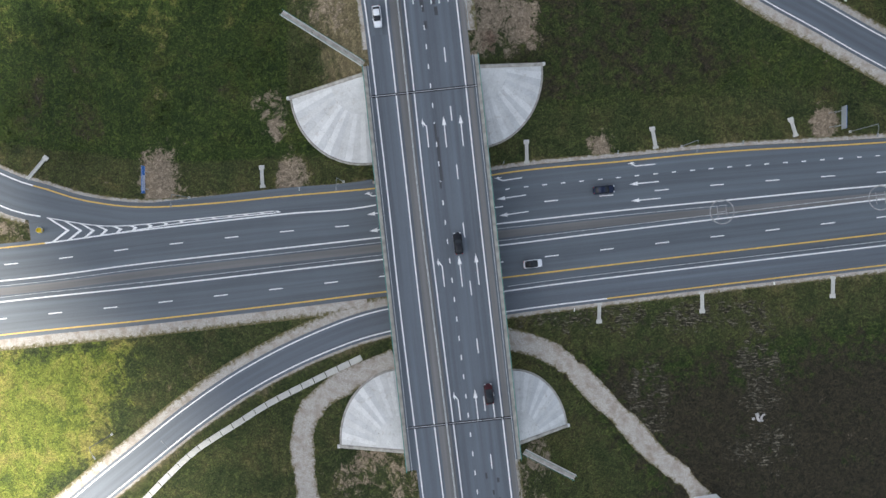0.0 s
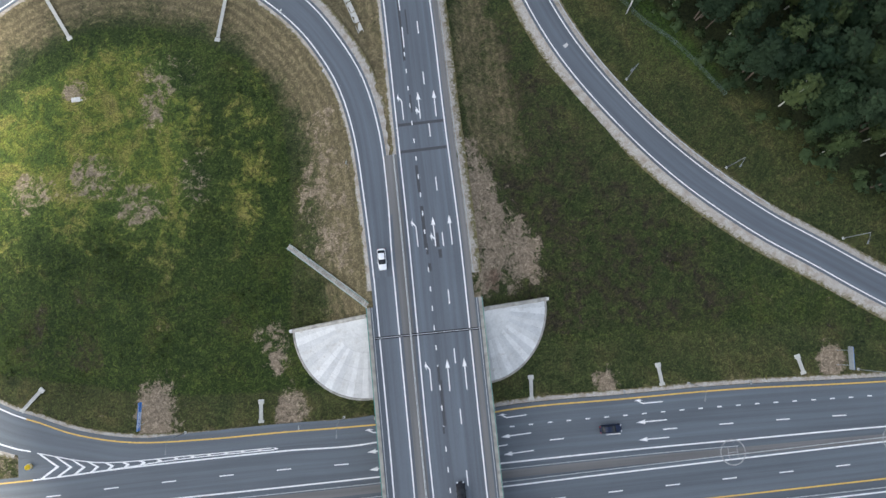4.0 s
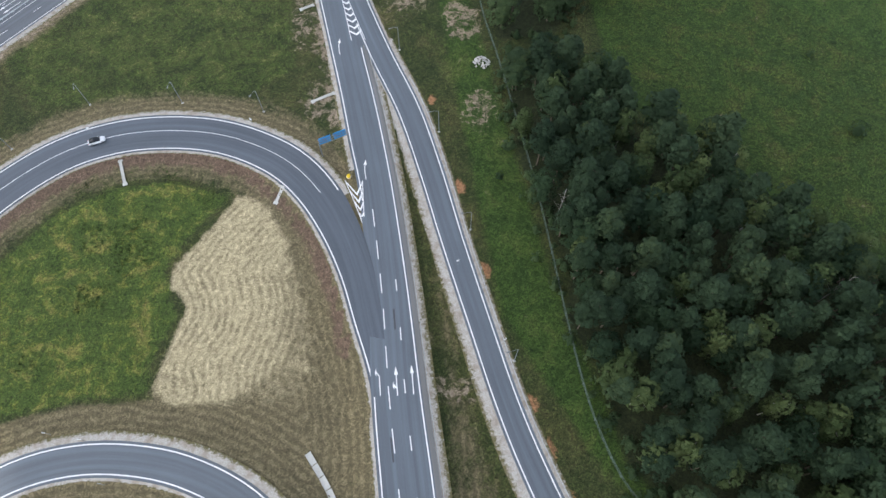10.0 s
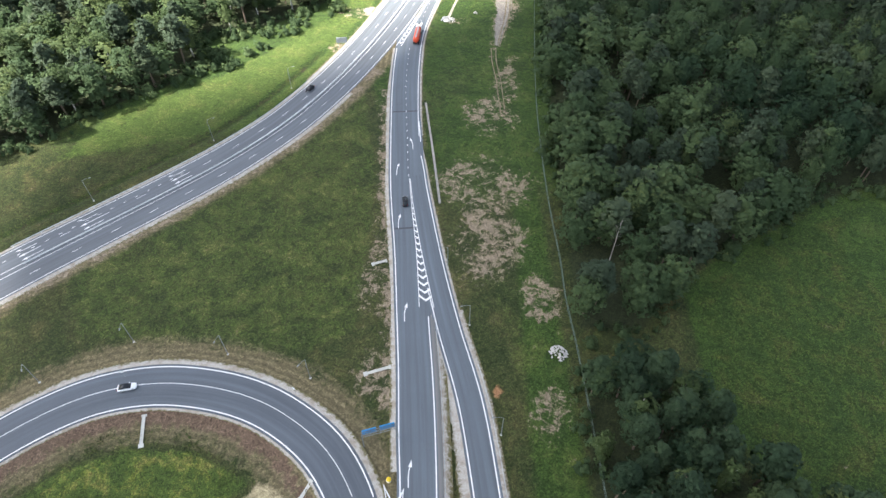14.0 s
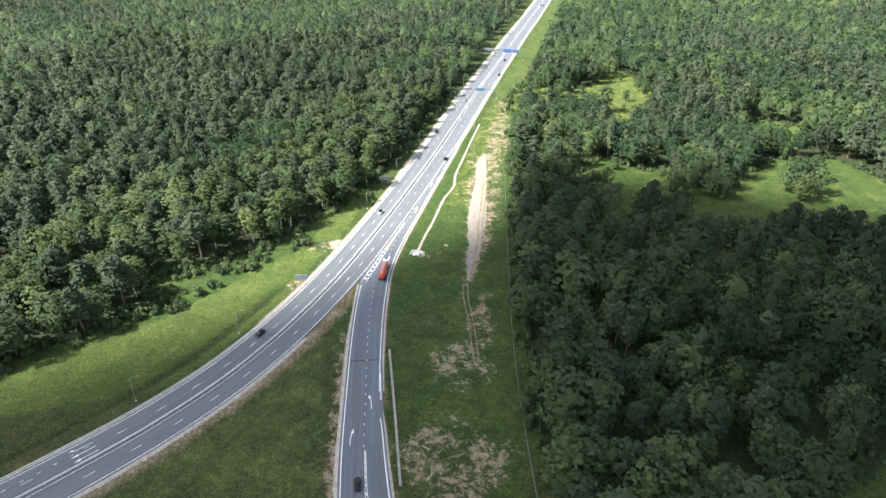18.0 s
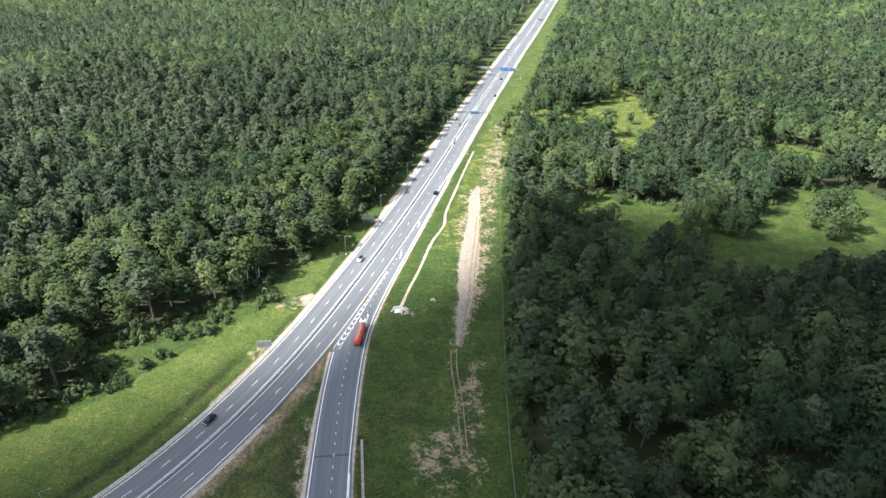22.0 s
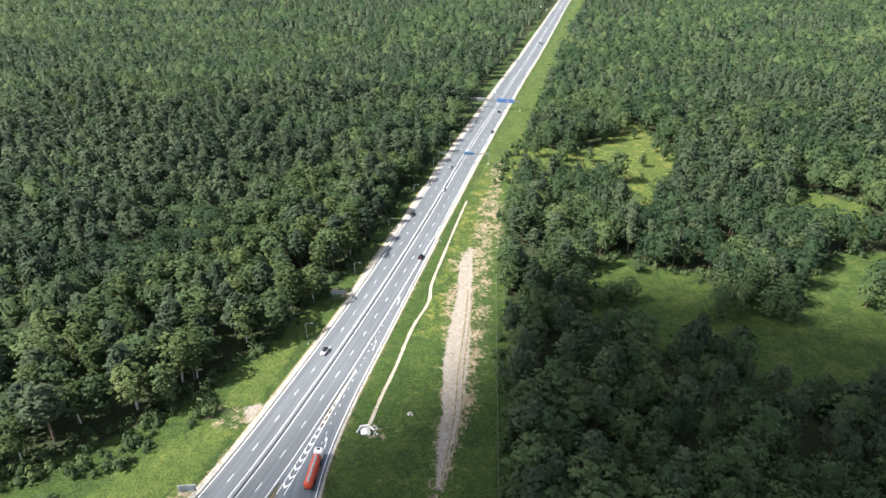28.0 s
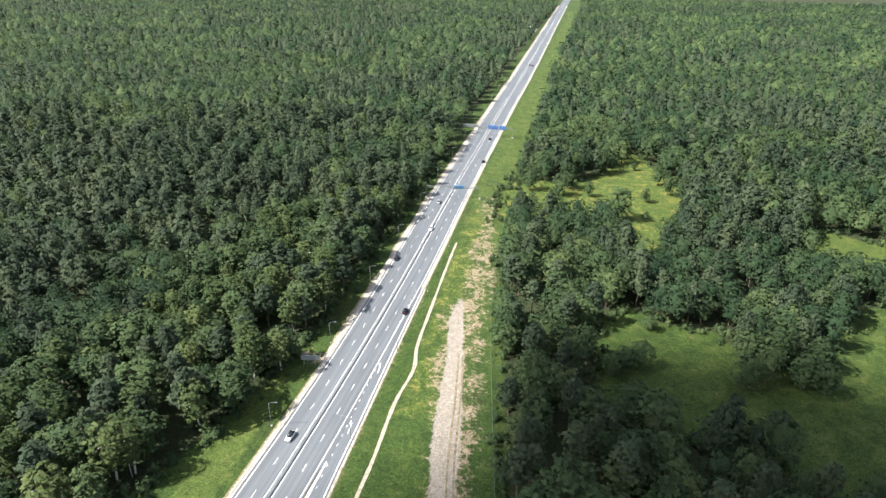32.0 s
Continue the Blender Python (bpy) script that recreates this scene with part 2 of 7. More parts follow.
def leaf_material(name, dark, lite, warm):
    """Leaves whose green differs from tree to tree, and a little from bough to bough."""
    k = Mat(name, 0.7)
    r = k.island()
    o = k.t.nodes.new("ShaderNodeObjectInfo").outputs["Random"]
    tree = k.math("ADD", k.attr("tint"), k.math("MULTIPLY", k.attr("single"), o))
    bough = k.noise(0.42, 2)
    wide = k.noise(0.022, 3)
    mixed = k.math("ADD", k.math("MULTIPLY", r, 0.15), k.math("ADD", k.math("MULTIPLY", bough, 0.24), k.math("ADD", k.math("MULTIPLY", tree, 0.30), k.math("MULTIPLY", wide, 0.36))))
    mid = tuple((a + b) / 2 for a, b in zip(dark, lite))
    k.color(k.ramp(mixed, [(0.28, dark), (0.52, mid), (0.66, lite), (0.82, warm)]))
    k.bump(k.noise(1.5, 4, 0.7), 0.8, 0.6)
    k.b.inputs["Specular IOR Level"].default_value = 0.15
    back = k.t.nodes.new("ShaderNodeBsdfTranslucent")
    both = k.t.nodes.new("ShaderNodeMixShader")
    both.inputs[0].default_value = 0.30
    k.link(k.b.inputs["Base Color"].links[0].from_socket, back.inputs["Color"])
    k.link(k.b.outputs[0], both.inputs[1])
    k.link(back.outputs[0], both.inputs[2])
    k.link(both.outputs[0], k.t.nodes["Material Output"].inputs["Surface"])
    return k.m


ASPHALT = asphalt_material("asphalt", (0.111, 0.133, 0.156))
ASPHALT_NEW = asphalt_material("asphalt_highway", (0.106, 0.129, 0.148))
# Slightly paler copy for the forest highway; its sunlight is put into the colour.
ASPHALT_SUNLIT = asphalt_material("asphalt_sunlit", (0.120, 0.134, 0.150))
ASPHALT_DARK = asphalt_material("asphalt_dark", (0.082, 0.100, 0.122))
ASPHALT_OLD = asphalt_material("asphalt_dusty", (0.176, 0.172, 0.164))
GROUND = ground_material()
GRAVEL = gravel_material()
PAINT = plain("road_paint", (0.74, 0.74, 0.72), 0.6, 0, 0.12, 1.2)
YELLOW = plain("yellow_road_paint", (0.62, 0.40, 0.10), 0.6, 0, 0.15, 1.2)
CONCRETE = plain("concrete", (0.56, 0.55, 0.52), 0.85, 0, 0.22, 0.7)
CONCRETE_OLD = plain("weathered_concrete", (0.36, 0.34, 0.30), 0.9, 0, 0.3, 0.9)
STEEL = plain("galvanised_steel", (0.50, 0.52, 0.52), 0.5, 0.25)
GREENRAIL = plain("green_rail_paint", (0.07, 0.25, 0.205), 0.5, 0.2)
DARK = plain("joint_rubber", (0.02, 0.02, 0.022), 0.8)
LEAF_PINE = leaf_material("pine_needles", (0.027, 0.047, 0.029), (0.073, 0.101, 0.055), (0.104, 0.126, 0.058))
LEAF_BROAD = leaf_material("broad_leaves", (0.030, 0.057, 0.025), (0.081, 0.121, 0.049), (0.126, 0.155, 0.054))
# The grove's pines: a darker green with their deep shade put in.
LEAF_SHADED_PINE = leaf_material("shaded_pine_needles", (0.020, 0.041, 0.021), (0.054, 0.087, 0.042), (0.080, 0.108, 0.040))
# Darker broad leaves: shade put in for grove and tree island, plain variety elsewhere.
LEAF_DARK_BROAD = leaf_material("dark_broad_leaves", (0.017, 0.039, 0.020), (0.047, 0.081, 0.036), (0.076, 0.103, 0.037))
LEAF_BIRCH = leaf_material("birch_leaves", (0.036, 0.063, 0.021), (0.098, 0.132, 0.048), (0.140, 0.164, 0.053))
LEAF_WEED = leaf_material("weed_leaves", (0.026, 0.045, 0.012), (0.075, 0.095, 0.028), (0.120, 0.122, 0.042))
BARK = plain("bark", (0.13, 0.10, 0.075), 0.9, 0, 0.4, 2.0)
BIRCH = plain("birch_bark", (0.55, 0.53, 0.48), 0.8, 0, 0.35, 2.0)

# ---------------------------------------------------------------- geometry helpers


def mesh(name, verts, faces, mat, attrs=None, smooth=False):
    me = bpy.data.meshes.new(name)
    me.from_pydata([tuple(v) for v in verts], [], [tuple(f) for f in faces])
    if mat:
        me.materials.append(mat)
    for key, values in (attrs or {}).items():
        a = me.attributes.new(key, "FLOAT", "POINT")
        a.data.foreach_set("value", np.asarray(values, dtype=np.float32))
    if smooth:
        me.polygons.foreach_set("use_smooth", [True] * len(me.polygons))
    me.update()
    return me


def put(name, me, parent=None, m=None, label="", category="", group="", kind=""):
    ob = new(name, me)
    if parent:
        ob.parent = parent
    if m is not None:
        ob.matrix_basis = m
    return tagged(ob, label, category, group, kind)


def spline(points, step):
    """Catmull-Rom through the rows (x, y, ...), resampled evenly."""
    p = np.array(points, dtype=float)
    ext = np.vstack([2 * p[0] - p[1], p, 2 * p[-1] - p[-2]])
    out = []
    for i in range(1, len(ext) - 2):
        a, b, c, d = ext[i - 1:i + 3]
        for t in np.linspace(0, 1, 24, endpoint=False):
            out.append(0.5 * (2 * b + (c - a) * t + (2 * a - 5 * b + 4 * c - d) * t * t + (3 * b - a - 3 * c + d) * t ** 3))
    out.append(p[-1])
    out = np.array(out)
    s = np.r_[0, np.cumsum(np.hypot(*np.diff(out[:, :2], axis=0).T))]
    n = max(2, int(s[-1] / step) + 1)
    at = np.linspace(0, s[-1], n)
    return np.stack([np.interp(at, s, out[:, k]) for k in range(out.shape[1])], 1)


class Road:
    """A carriageway: rows of x, y, half width between its edge lines, height."""

    def __init__(self, rows, step=3.0, follow=False):
        self.p = spline(rows, step)
        if follow:
            self.p[:, 3] = [road_z(y) for y in self.p[:, 1]]
        d = np.gradient(self.p[:, :2], axis=0)
        d /= np.hypot(*d.T)[:, None]
        self.right = np.stack([d[:, 1], -d[:, 0]], 1)
        self.s = np.r_[0, np.cumsum(np.hypot(*np.diff(self.p[:, :2], axis=0).T))]
        self.hw, self.z = self.p[:, 2], self.p[:, 3]

    def at(self, s, off, lift=0.0, rel=0.0):
        """The place s metres along, off metres right of the middle plus rel half widths."""
        x, y = (np.interp(s, self.s, self.p[:, k]) for k in (0, 1))
        rx, ry = (np.interp(s, self.s, self.right[:, k]) for k in (0, 1))
        o = off + rel * np.interp(s, self.s, self.hw)
        return (x + rx * o, y + ry * o, np.interp(s, self.s, self.z) + lift)

    def find(self, x, y):
        """Metres along for the nearest place on the road."""
        return float(self.s[np.hypot(self.p[:, 0] - x, self.p[:, 1] - y).argmin()])

    def strip(self, name, mat, s0, s1, a, b, lift, rel=(0, 0), step=3.0, cols=1, attr=None, drop=0.0):
        """A ribbon from offset a to b; rel adds half widths."""
        n = max(2, int(abs(s1 - s0) / step) + 1)
        verts, faces, val, run = [], [], [], []
        for s in np.linspace(s0, s1, n):
            h = float(np.interp(s, self.s, self.hw))
            oa, ob = a + rel[0] * h, b + rel[1] * h
            for c in range(cols + 1):
                f = c / cols
                x, y, z = self.at(s, oa + (ob - oa) * f, lift)
                verts.append((x, y, z - drop * f))
                run.append(s)
                val.append((oa + (ob - oa) * f) if attr == "across" else f)
        w = cols + 1
        for i in range(n - 1):
            for c in range(cols):
                q = (i * w + c, i * w + c + 1, (i + 1) * w + c + 1, (i + 1) * w + c)
                faces.append(q if b > a or rel[1] > rel[0] else q[::-1])
        return mesh(name, verts, faces, mat, {attr or "across": val, "along": run})


def joined(name, meshes, mat):
    verts, faces = [], []
    for me in meshes:
        base = len(verts)
        verts += [tuple(v.co) for v in me.vertices]
        faces += [tuple(i + base for i in p.vertices) for p in me.polygons]
        bpy.data.meshes.remove(me)
    return mesh(name, verts, faces, mat)


# ---------------------------------------------------------------- the plan of the roads
ROAD_Z = ((-360, 0.2), (-160, 4.0), (-75, 6.5), (-47, 6.8), (46, 6.8), (78, 4.8), (110, 3.2), (135, 2.6), (170, 1.5), (230, 0.15), (400, 0.15))


def road_z(y):
    return float(np.interp(y, [a for a, _ in ROAD_Z], [b for _, b in ROAD_Z]))


def with_z(rows):
    return [(x, y, h, road_z(y)) for x, y, h in rows]


MAIN = Road(with_z([(78, -640, 5.0), (41, -320, 5.0), (16.5, -115, 5.0), (9.1, -53, 5.04), (4.4, -13.6, 5.21), (1.6, 10.3, 5.32), (-2.6, 49.2, 5.3), (-6.0, 76, 5.15), (-9.6, 105, 5.13), (-13.8, 130, 4.9),
                    (-17.3, 155, 4.2), (-22.1, 181.5, 3.9), (-26.6, 200, 4.2), (-30.4, 215, 4.2), (-34.8, 231, 4.2), (-41.1, 255, 4.6), (-47.8, 279, 5.2),
                    (-54.5, 305, 5.2), (-62.9, 338, 4.65), (-68.0, 366, 4.7), (-70.5, 392, 4.4)]), follow=True)
LEFT = Road(with_z([(66, -640, 2.0), (30, -320, 2.0), (5.4, -115, 2.0), (-2.0, -53, 2.05), (-6.8, -13.6, 2.04), (-9.4, 10.3, 2.0), (-13.0, 42, 2.05)]), follow=True)
LOOP1 = Road([(-135, 70, 3.0, 0.4), (-115, 95, 3.0, 0.5), (-101.6, 106.8, 3.0, 0.7), (-90.8, 113.5, 3.05, 0.9), (-78.7, 116.6, 3.0, 1.2), (-66.2, 116.6, 3.0, 1.5), (-55.1, 114.4, 3.0, 1.9),
              (-43.7, 109.5, 3.0, 2.4), (-33.8, 101.9, 2.95, 3.0), (-27.3, 94.4, 2.8, 3.6), (-21.4, 84.8, 2.8, 4.2), (-17.5, 73.0, 2.7, 4.9), (-15.2, 59.5, 2.5, 5.8),
              (-13.65, 47.1, 2.12, 6.76), (-12.74, 39.5, 2.04, 6.8)])
LOOP2 = Road([(-300, -19, 5.4, 0.24), (-235, 8, 5.4, 0.24), (-190, 52, 5.4, 0.25), (-164, 102, 5.4, 0.3), (-146, 140, 5.4, 0.3), (-132, 162, 5.4, 0.3), (-122.5, 176.5, 5.4, 0.3), (-113.5, 186.9, 5.4, 0.4), (-104.0, 194.2, 5.35, 0.5), (-92.4, 198.9, 5.3, 0.5), (-80.3, 200.5, 5.2, 0.6), (-67.9, 199.8, 5.1, 0.7),
              (-56.8, 196.6, 5.0, 0.8), (-46.2, 190.9, 5.0, 1.0), (-37.9, 182.8, 4.8, 1.2), (-31.0, 172.2, 4.3, 1.45), (-25.7, 160.5, 3.6, 1.8), (-22.0, 148.5, 2.8, 2.2),
              (-18.2, 134.0, 1.3, 2.52), (-16.8, 121, 0.6, 2.8), (-14.8, 107, 0.2, 3.15)])
RAMP = Road([(150, 18, 3.0, 0.2), (122, 27, 3.0, 0.2), (95.4, 40.3, 2.8, 0.2), (81.2, 48.2, 2.75, 0.2), (68.2, 55.5, 2.75, 0.2), (54.0, 65.6, 2.75, 0.2), (42.1, 76.5, 2.6, 0.2), (30.6, 89.7, 2.55, 0.2),
             (22.4, 102.1, 2.5, 0.2), (14.8, 117.8, 2.45, 0.2), (9.4, 131.4, 2.4, 0.2), (3.9, 148.2, 2.45, 0.2), (-2.9, 169.5, 2.6, 0.2), (-9.0, 190, 2.8, 0.2), (-15.8, 210, 2.9, 0.2),
             (-24.9, 230, 2.9, 0.2), (-33.2, 250, 2.9, 0.2), (-39.4, 267, 2.7, 0.2), (-44.6, 282, 2.5, 0.19), (-47.5, 292, 2.1, 0.17), (-51.0, 303, 1.5, 0.15), (-54.4, 314, 0.9, 0.14)])
SLIP_SW = Road([(-150, -200, 2.4, 0.2), (-138, -140, 2.4, 0.2), (-120, -100, 2.4, 0.2), (-94, -71.5, 2.4, 0.2), (-76.5, -55.9, 2.4, 0.2), (-66.1, -47.4, 2.35, 0.2), (-53.5, -37.4, 2.3, 0.2), (-41.1, -29.2, 2.3, 0.2), (-26.6, -22.0, 2.35, 0.2), (-11.8, -17.1, 2.4, 0.2),
                (14, -13.0, 2.2, 0.2), (38, -9.9, 2.2, 0.2), (96, -3.0, 2.1, 0.2), (160, 4.5, 2.1, 0.2), (420, 33, 2.1, 0.2), (900, 86, 2.1, 0.2)])
WEST_BOUND = Road([(-420, -39, 3.6, 0.2), (-280, -24, 3.6, 0.2), (-160, -10.5, 3.6, 0.2), (-95.8, -5.1, 3.55, 0.2), (-65.2, -1.3, 3.6, 0.2), (-34.7, 2.1, 3.65, 0.2), (-14.5, 4.2, 3.5, 0.2), (11.5, 9.0, 5.3, 0.2), (38.6, 11.9, 5.25, 0.2), (62.9, 14.2, 5.2, 0.2), (95.7, 16.7, 4.6, 0.2), (160, 21.8, 4.5, 0.2), (420, 49, 4.5, 0.2), (900, 100, 4.5, 0.2)])
EAST_BOUND = Road([(-420, -55, 3.6, 0.2), (-280, -38.5, 3.6, 0.2), (-160, -24.5, 3.55, 0.2), (-95.9, -16.8, 3.55, 0.2), (-65.3, -13.6, 3.6, 0.2), (-34.7, -10.1, 3.6, 0.2), (-13.0, -7.5, 3.5, 0.2), (13.0, -4.4, 3.5, 0.2), (38.6, -1.3, 3.55, 0.2), (95.7, 5.4, 3.7, 0.2), (160, 13.0, 3.7, 0.2), (420, 40, 3.7, 0.2), (900, 92, 3.7, 0.2)])
EXIT_W = Road([(-134, 71.5, 2.8, 0.39), (-139, 58, 2.7, 0.3), (-138, 44, 2.6, 0.22), (-131, 32, 2.6, 0.2), (-120, 23.5, 2.7, 0.2), (-95.7, 11.2, 3.2, 0.2), (-86.0, 8.2, 3.0, 0.2), (-77.4, 6.5, 2.2, 0.2), (-65.2, 5.0, 2.3, 0.2), (-50, 5.9, 2.2, 0.2), (-34.7, 7.6, 2.0, 0.2), (-15.1, 9.5, 1.8, 0.2), (10, 12.2, 1.7, 0.2)])
HIGHWAY = Road([(-900, -110, 8.2, 0.15), (-560, -66, 8.2, 0.15), (-400, -44, 8.2, 0.15), (-320, 2, 8.2, 0.15), (-262, 58, 8.2, 0.15), (-215, 125, 8.2, 0.15), (-182, 178, 8.2, 0.15), (-150.6, 225.3, 8.2, 0.15), (-137.9, 243.3, 8.2, 0.15), (-123.6, 263.4, 8.2, 0.15), (-110.9, 282.9, 8.2, 0.15), (-99.8, 305, 8.2, 0.15), (-91.9, 328.4, 8.2, 0.15), (-86.2, 352.5, 8.2, 0.15),
                (-82.0, 377, 8.2, 0.15), (-78.6, 405, 8.2, 0.15), (-75.0, 440, 8.2, 0.15), (-71.5, 480, 8.4, 0.15), (-67.2, 540, 9.0, 0.15), (-62.0, 630, 9.2, 0.15), (-55.6, 720, 9.2, 0.15), (-48.6, 820, 9.2, 0.15), (-42.6, 900, 9.2, 0.15),
                (-30.0, 1060, 9.4, 0.15), (-0.5, 1480, 9.6, 0.15), (45, 2110, 9.6, 0.15), (115, 3000, 9.6, 0.15)], 6.0)
AUX = Road([(-51.6, 308, 1.2, 0.14), (-56.5, 325, 1.9, 0.15), (-62.2, 352, 1.9, 0.15), (-66.0, 378, 1.9, 0.15), (-66.2, 405, 1.9, 0.15), (-64.4, 440, 1.9, 0.15), (-62.0, 480, 1.6, 0.15), (-59.3, 520, 1.2, 0.15)])
BRIDGE_AXIS = np.array([-0.1075, 0.9942])     # the deck's way, northwards
BRIDGE_MID = np.array([-0.4, -3.4])


def along_bridge(x, y):
    return (x - BRIDGE_MID[0]) * BRIDGE_AXIS[0] + (y - BRIDGE_MID[1]) * BRIDGE_AXIS[1]


# ---------------------------------------------------------------- ground


def inside(poly, x, y):
    """Which of the places x, y lie in the polygon."""
    p = np.array(poly, dtype=float)
    res = np.zeros(x.shape, bool)
    for (x0, y0), (x1, y1) in zip(p, np.roll(p, -1, 0)):
        if y0 == y1:
            continue
        res ^= ((y0 > y) != (y1 > y)) & (x < (x1 - x0) * (y - y0) / (y1 - y0) + x0)
    return res


WEST_WOOD = [(-2600, 120), (-330, 190), (-235, 232), (-189, 270), (-178, 284), (-172, 298), (-164, 308), (-152, 322), (-146, 335), (-158, 355), (-142, 366), (-130, 375), (-120, 388), (-112, 404), (-104, 430),
             (-95, 460), (-92, 500), (-89, 525), (-86, 569), (-82, 629), (-75, 713), (-71, 837), (-61, 973), (-34, 1306), (12, 1870), (80, 2900), (-2600, 2900)]
EAST_WOOD = [(9, 236), (25, 238), (36, 258), (50, 273), (77, 296), (100, 311), (160, 330), (400, 350), (2600, 900), (2600, 2900), (150, 2900), (70, 1813), (42, 1475), (9, 1100), (-4, 924), (-13, 807), (-18, 753), (-21, 671), (-23, 595),
             (-26, 540), (-22, 486), (-16, 413), (-8, 345), (0, 290)]
GROVE = [(30, 139), (34, 119), (44, 109), (55, 99), (63, 89), (75, 80), (84, 69), (100, 58), (170, 30), (230, 60), (200, 130), (130, 150), (100, 160), (86, 171), (79, 176), (71, 185), (64, 197), (54, 201), (43, 204), (41, 217), (25, 227), (11, 224),
         (13, 198), (17, 185), (21, 172), (25, 161), (23, 150)]
CLEARINGS = [[(10, 456), (12, 503), (26, 520), (39, 508), (58, 506), (64, 494), (90, 486), (104, 514), (124, 534), (160, 545), (190, 490), (150, 437), (110, 434), (74, 424), (62, 430), (54, 446), (44, 441), (24, 444)],
             [(-34, 596), (-33, 640), (-28, 672), (-18, 676), (8, 660), (30, 690), (48, 745), (58, 738), (68, 706), (80, 658), (68, 620), (54, 590), (44, 556), (36, 560), (30, 590), (-2, 604), (-18, 602)],
             [(113, 556), (120, 602), (142, 614), (164, 600), (152, 566), (135, 546)]]
HAY = [(-57.5, 182), (-62.8, 172), (-70, 161), (-69.4, 156), (-64.5, 151), (-66.7, 141), (-68.3, 132), (-67, 129), (-85, 128), (-103, 122.5), (-103, 114), (-90, 118), (-66, 121.5), (-50, 117.5), (-38, 110), (-28, 100), (-24, 104), (-22, 125), (-24, 140), (-29, 155), (-36, 170), (-45, 181)]


LOOP_GREEN = [(-33, 30), (-32.9, 50), (-34.5, 68.4), (-36.7, 78.4), (-41.2, 87.7), (-46.7, 92.9), (-56.4, 97.2), (-69.7, 100.2), (-80.8, 99.5), (-91.2, 94.1), (-100, 85.4), (-116, 66), (-122, 48), (-110, 22), (-60, 16), (-22, 18)]
LOOP_2_GREEN = [(-126, 142), (-112.9, 162.9), (-103.2, 176.3), (-90.8, 184), (-76.7, 186.4), (-58.2, 181.8), (-65, 172.6), (-70.7, 160.2), (-65, 149.5), (-66.9, 143.3), (-69.2, 136.7), (-66.9, 129.9), (-84.3, 127.6), (-98.9, 123.4), (-116, 118)]
HAY_CORE = [(-57.5, 182), (-62.8, 172), (-70, 161), (-69.4, 156), (-64.5, 151), (-66.7, 141), (-68.3, 132), (-64, 128.5), (-50, 128), (-40, 134), (-34.5, 146), (-36, 158), (-43, 171), (-50, 179)]


def soft(poly, x, y, width):
    """1 well inside the polygon, 0.5 on its edge, 0 outside, over a width in metres."""
    p = np.array(poly, dtype=float)
    best = np.full(x.shape, 1e9)
    for (x0, y0), (x1, y1) in zip(p, np.roll(p, -1, 0)):
        dx, dy = x1 - x0, y1 - y0
        t = np.clip(((x - x0) * dx + (y - y0) * dy) / (dx * dx + dy * dy), 0, 1)
        best = np.minimum(best, np.hypot(x - x0 - t * dx, y - y0 - t * dy))
    return np.clip(0.5 + np.where(inside(poly, x, y), best, -best) / width, 0, 1)


def near(road, x, y, reach):
    """Distance from the road's edge line, capped at reach."""
    best = np.full(x.shape, reach)
    at = np.arange(0, road.s[-1], 1.5)
    line = [np.interp(at, road.s, a) for a in (road.p[:, 0], road.p[:, 1], road.hw)]
    lo_x, hi_x, lo_y, hi_y = x.min(), x.max(), y.min(), y.max()
    for px, py, hw in zip(*line):
        if py > 700 or not (lo_x - 30 < px < hi_x + 30 and lo_y - 30 < py < hi_y + 30):
            continue
        box = (abs(x - px) < reach + hw) & (abs(y - py) < reach + hw)
        if box.any():
            best[box] = np.minimum(best[box], np.hypot(x[box] - px, y[box] - py) - hw)
    return best


def nearest(rows, x, y, reach):
    """Distance to the road's middle, and its height and half width there."""
    best, z, hw = np.full(x.shape, 1e6), np.zeros(x.shape), np.zeros(x.shape)
    for px, py, w, pz in rows:
        box = (abs(x - px) < reach) & (abs(y - py) < reach)
        if box.any():
            d = np.hypot(x[box] - px, y[box] - py)
            closer = d < best[box]
            for store, value in ((best, d), (z, pz), (hw, w)):
                part = store[box]
                part[closer] = value[closer] if store is best else value
                store[box] = part
    return best, z, hw


def raised(x, y):
    """Height of the embankments over the flat."""
    h = np.zeros(x.shape)
    found = []
    for r, slope in ((MAIN, 2.0), (LEFT, 2.0), (LOOP1, 2.4), (LOOP2, 2.4)):
        v = along_bridge(r.p[:, 0], r.p[:, 1])
        keep = (v > 39.0) | (v < -42.0)
        d, z, hw = nearest(r.p[keep], x, y, 28.0)
        k = np.where(abs(along_bridge(x, y)) < 48, 1.65, slope)
        h = np.maximum(h, np.where(d < 1e5, z - 0.15 - np.maximum(0, d - hw - 1.9) / k, 0))
        found.append((d, z, hw))
    for d, z, hw in found:
        h = np.where(d < hw + 1.6, np.minimum(h, z - 0.12), h)
    return np.maximum(h, 0)


def axis_lines(core0, core1, step, far0, far1):
    mid = list(np.arange(core0, core1 + 0.1, step))
    lo, hi, g = [], [], step
    v = core0
    while v > far0:
        g *= 1.18
        v -= g
        lo.append(v)
    v, g = core1, step
    while v < far1:
        g *= 1.18
        v += g
        hi.append(v)
    return np.array(lo[::-1] + mid + hi)


GX = axis_lines(-170, 150, 2.0, -4500, 4500)
GY = axis_lines(-90, 760, 2.0, -1500, 4800)
gx, gy = (a.ravel() for a in np.meshgrid(GX, GY))
gz = raised(gx, gy)
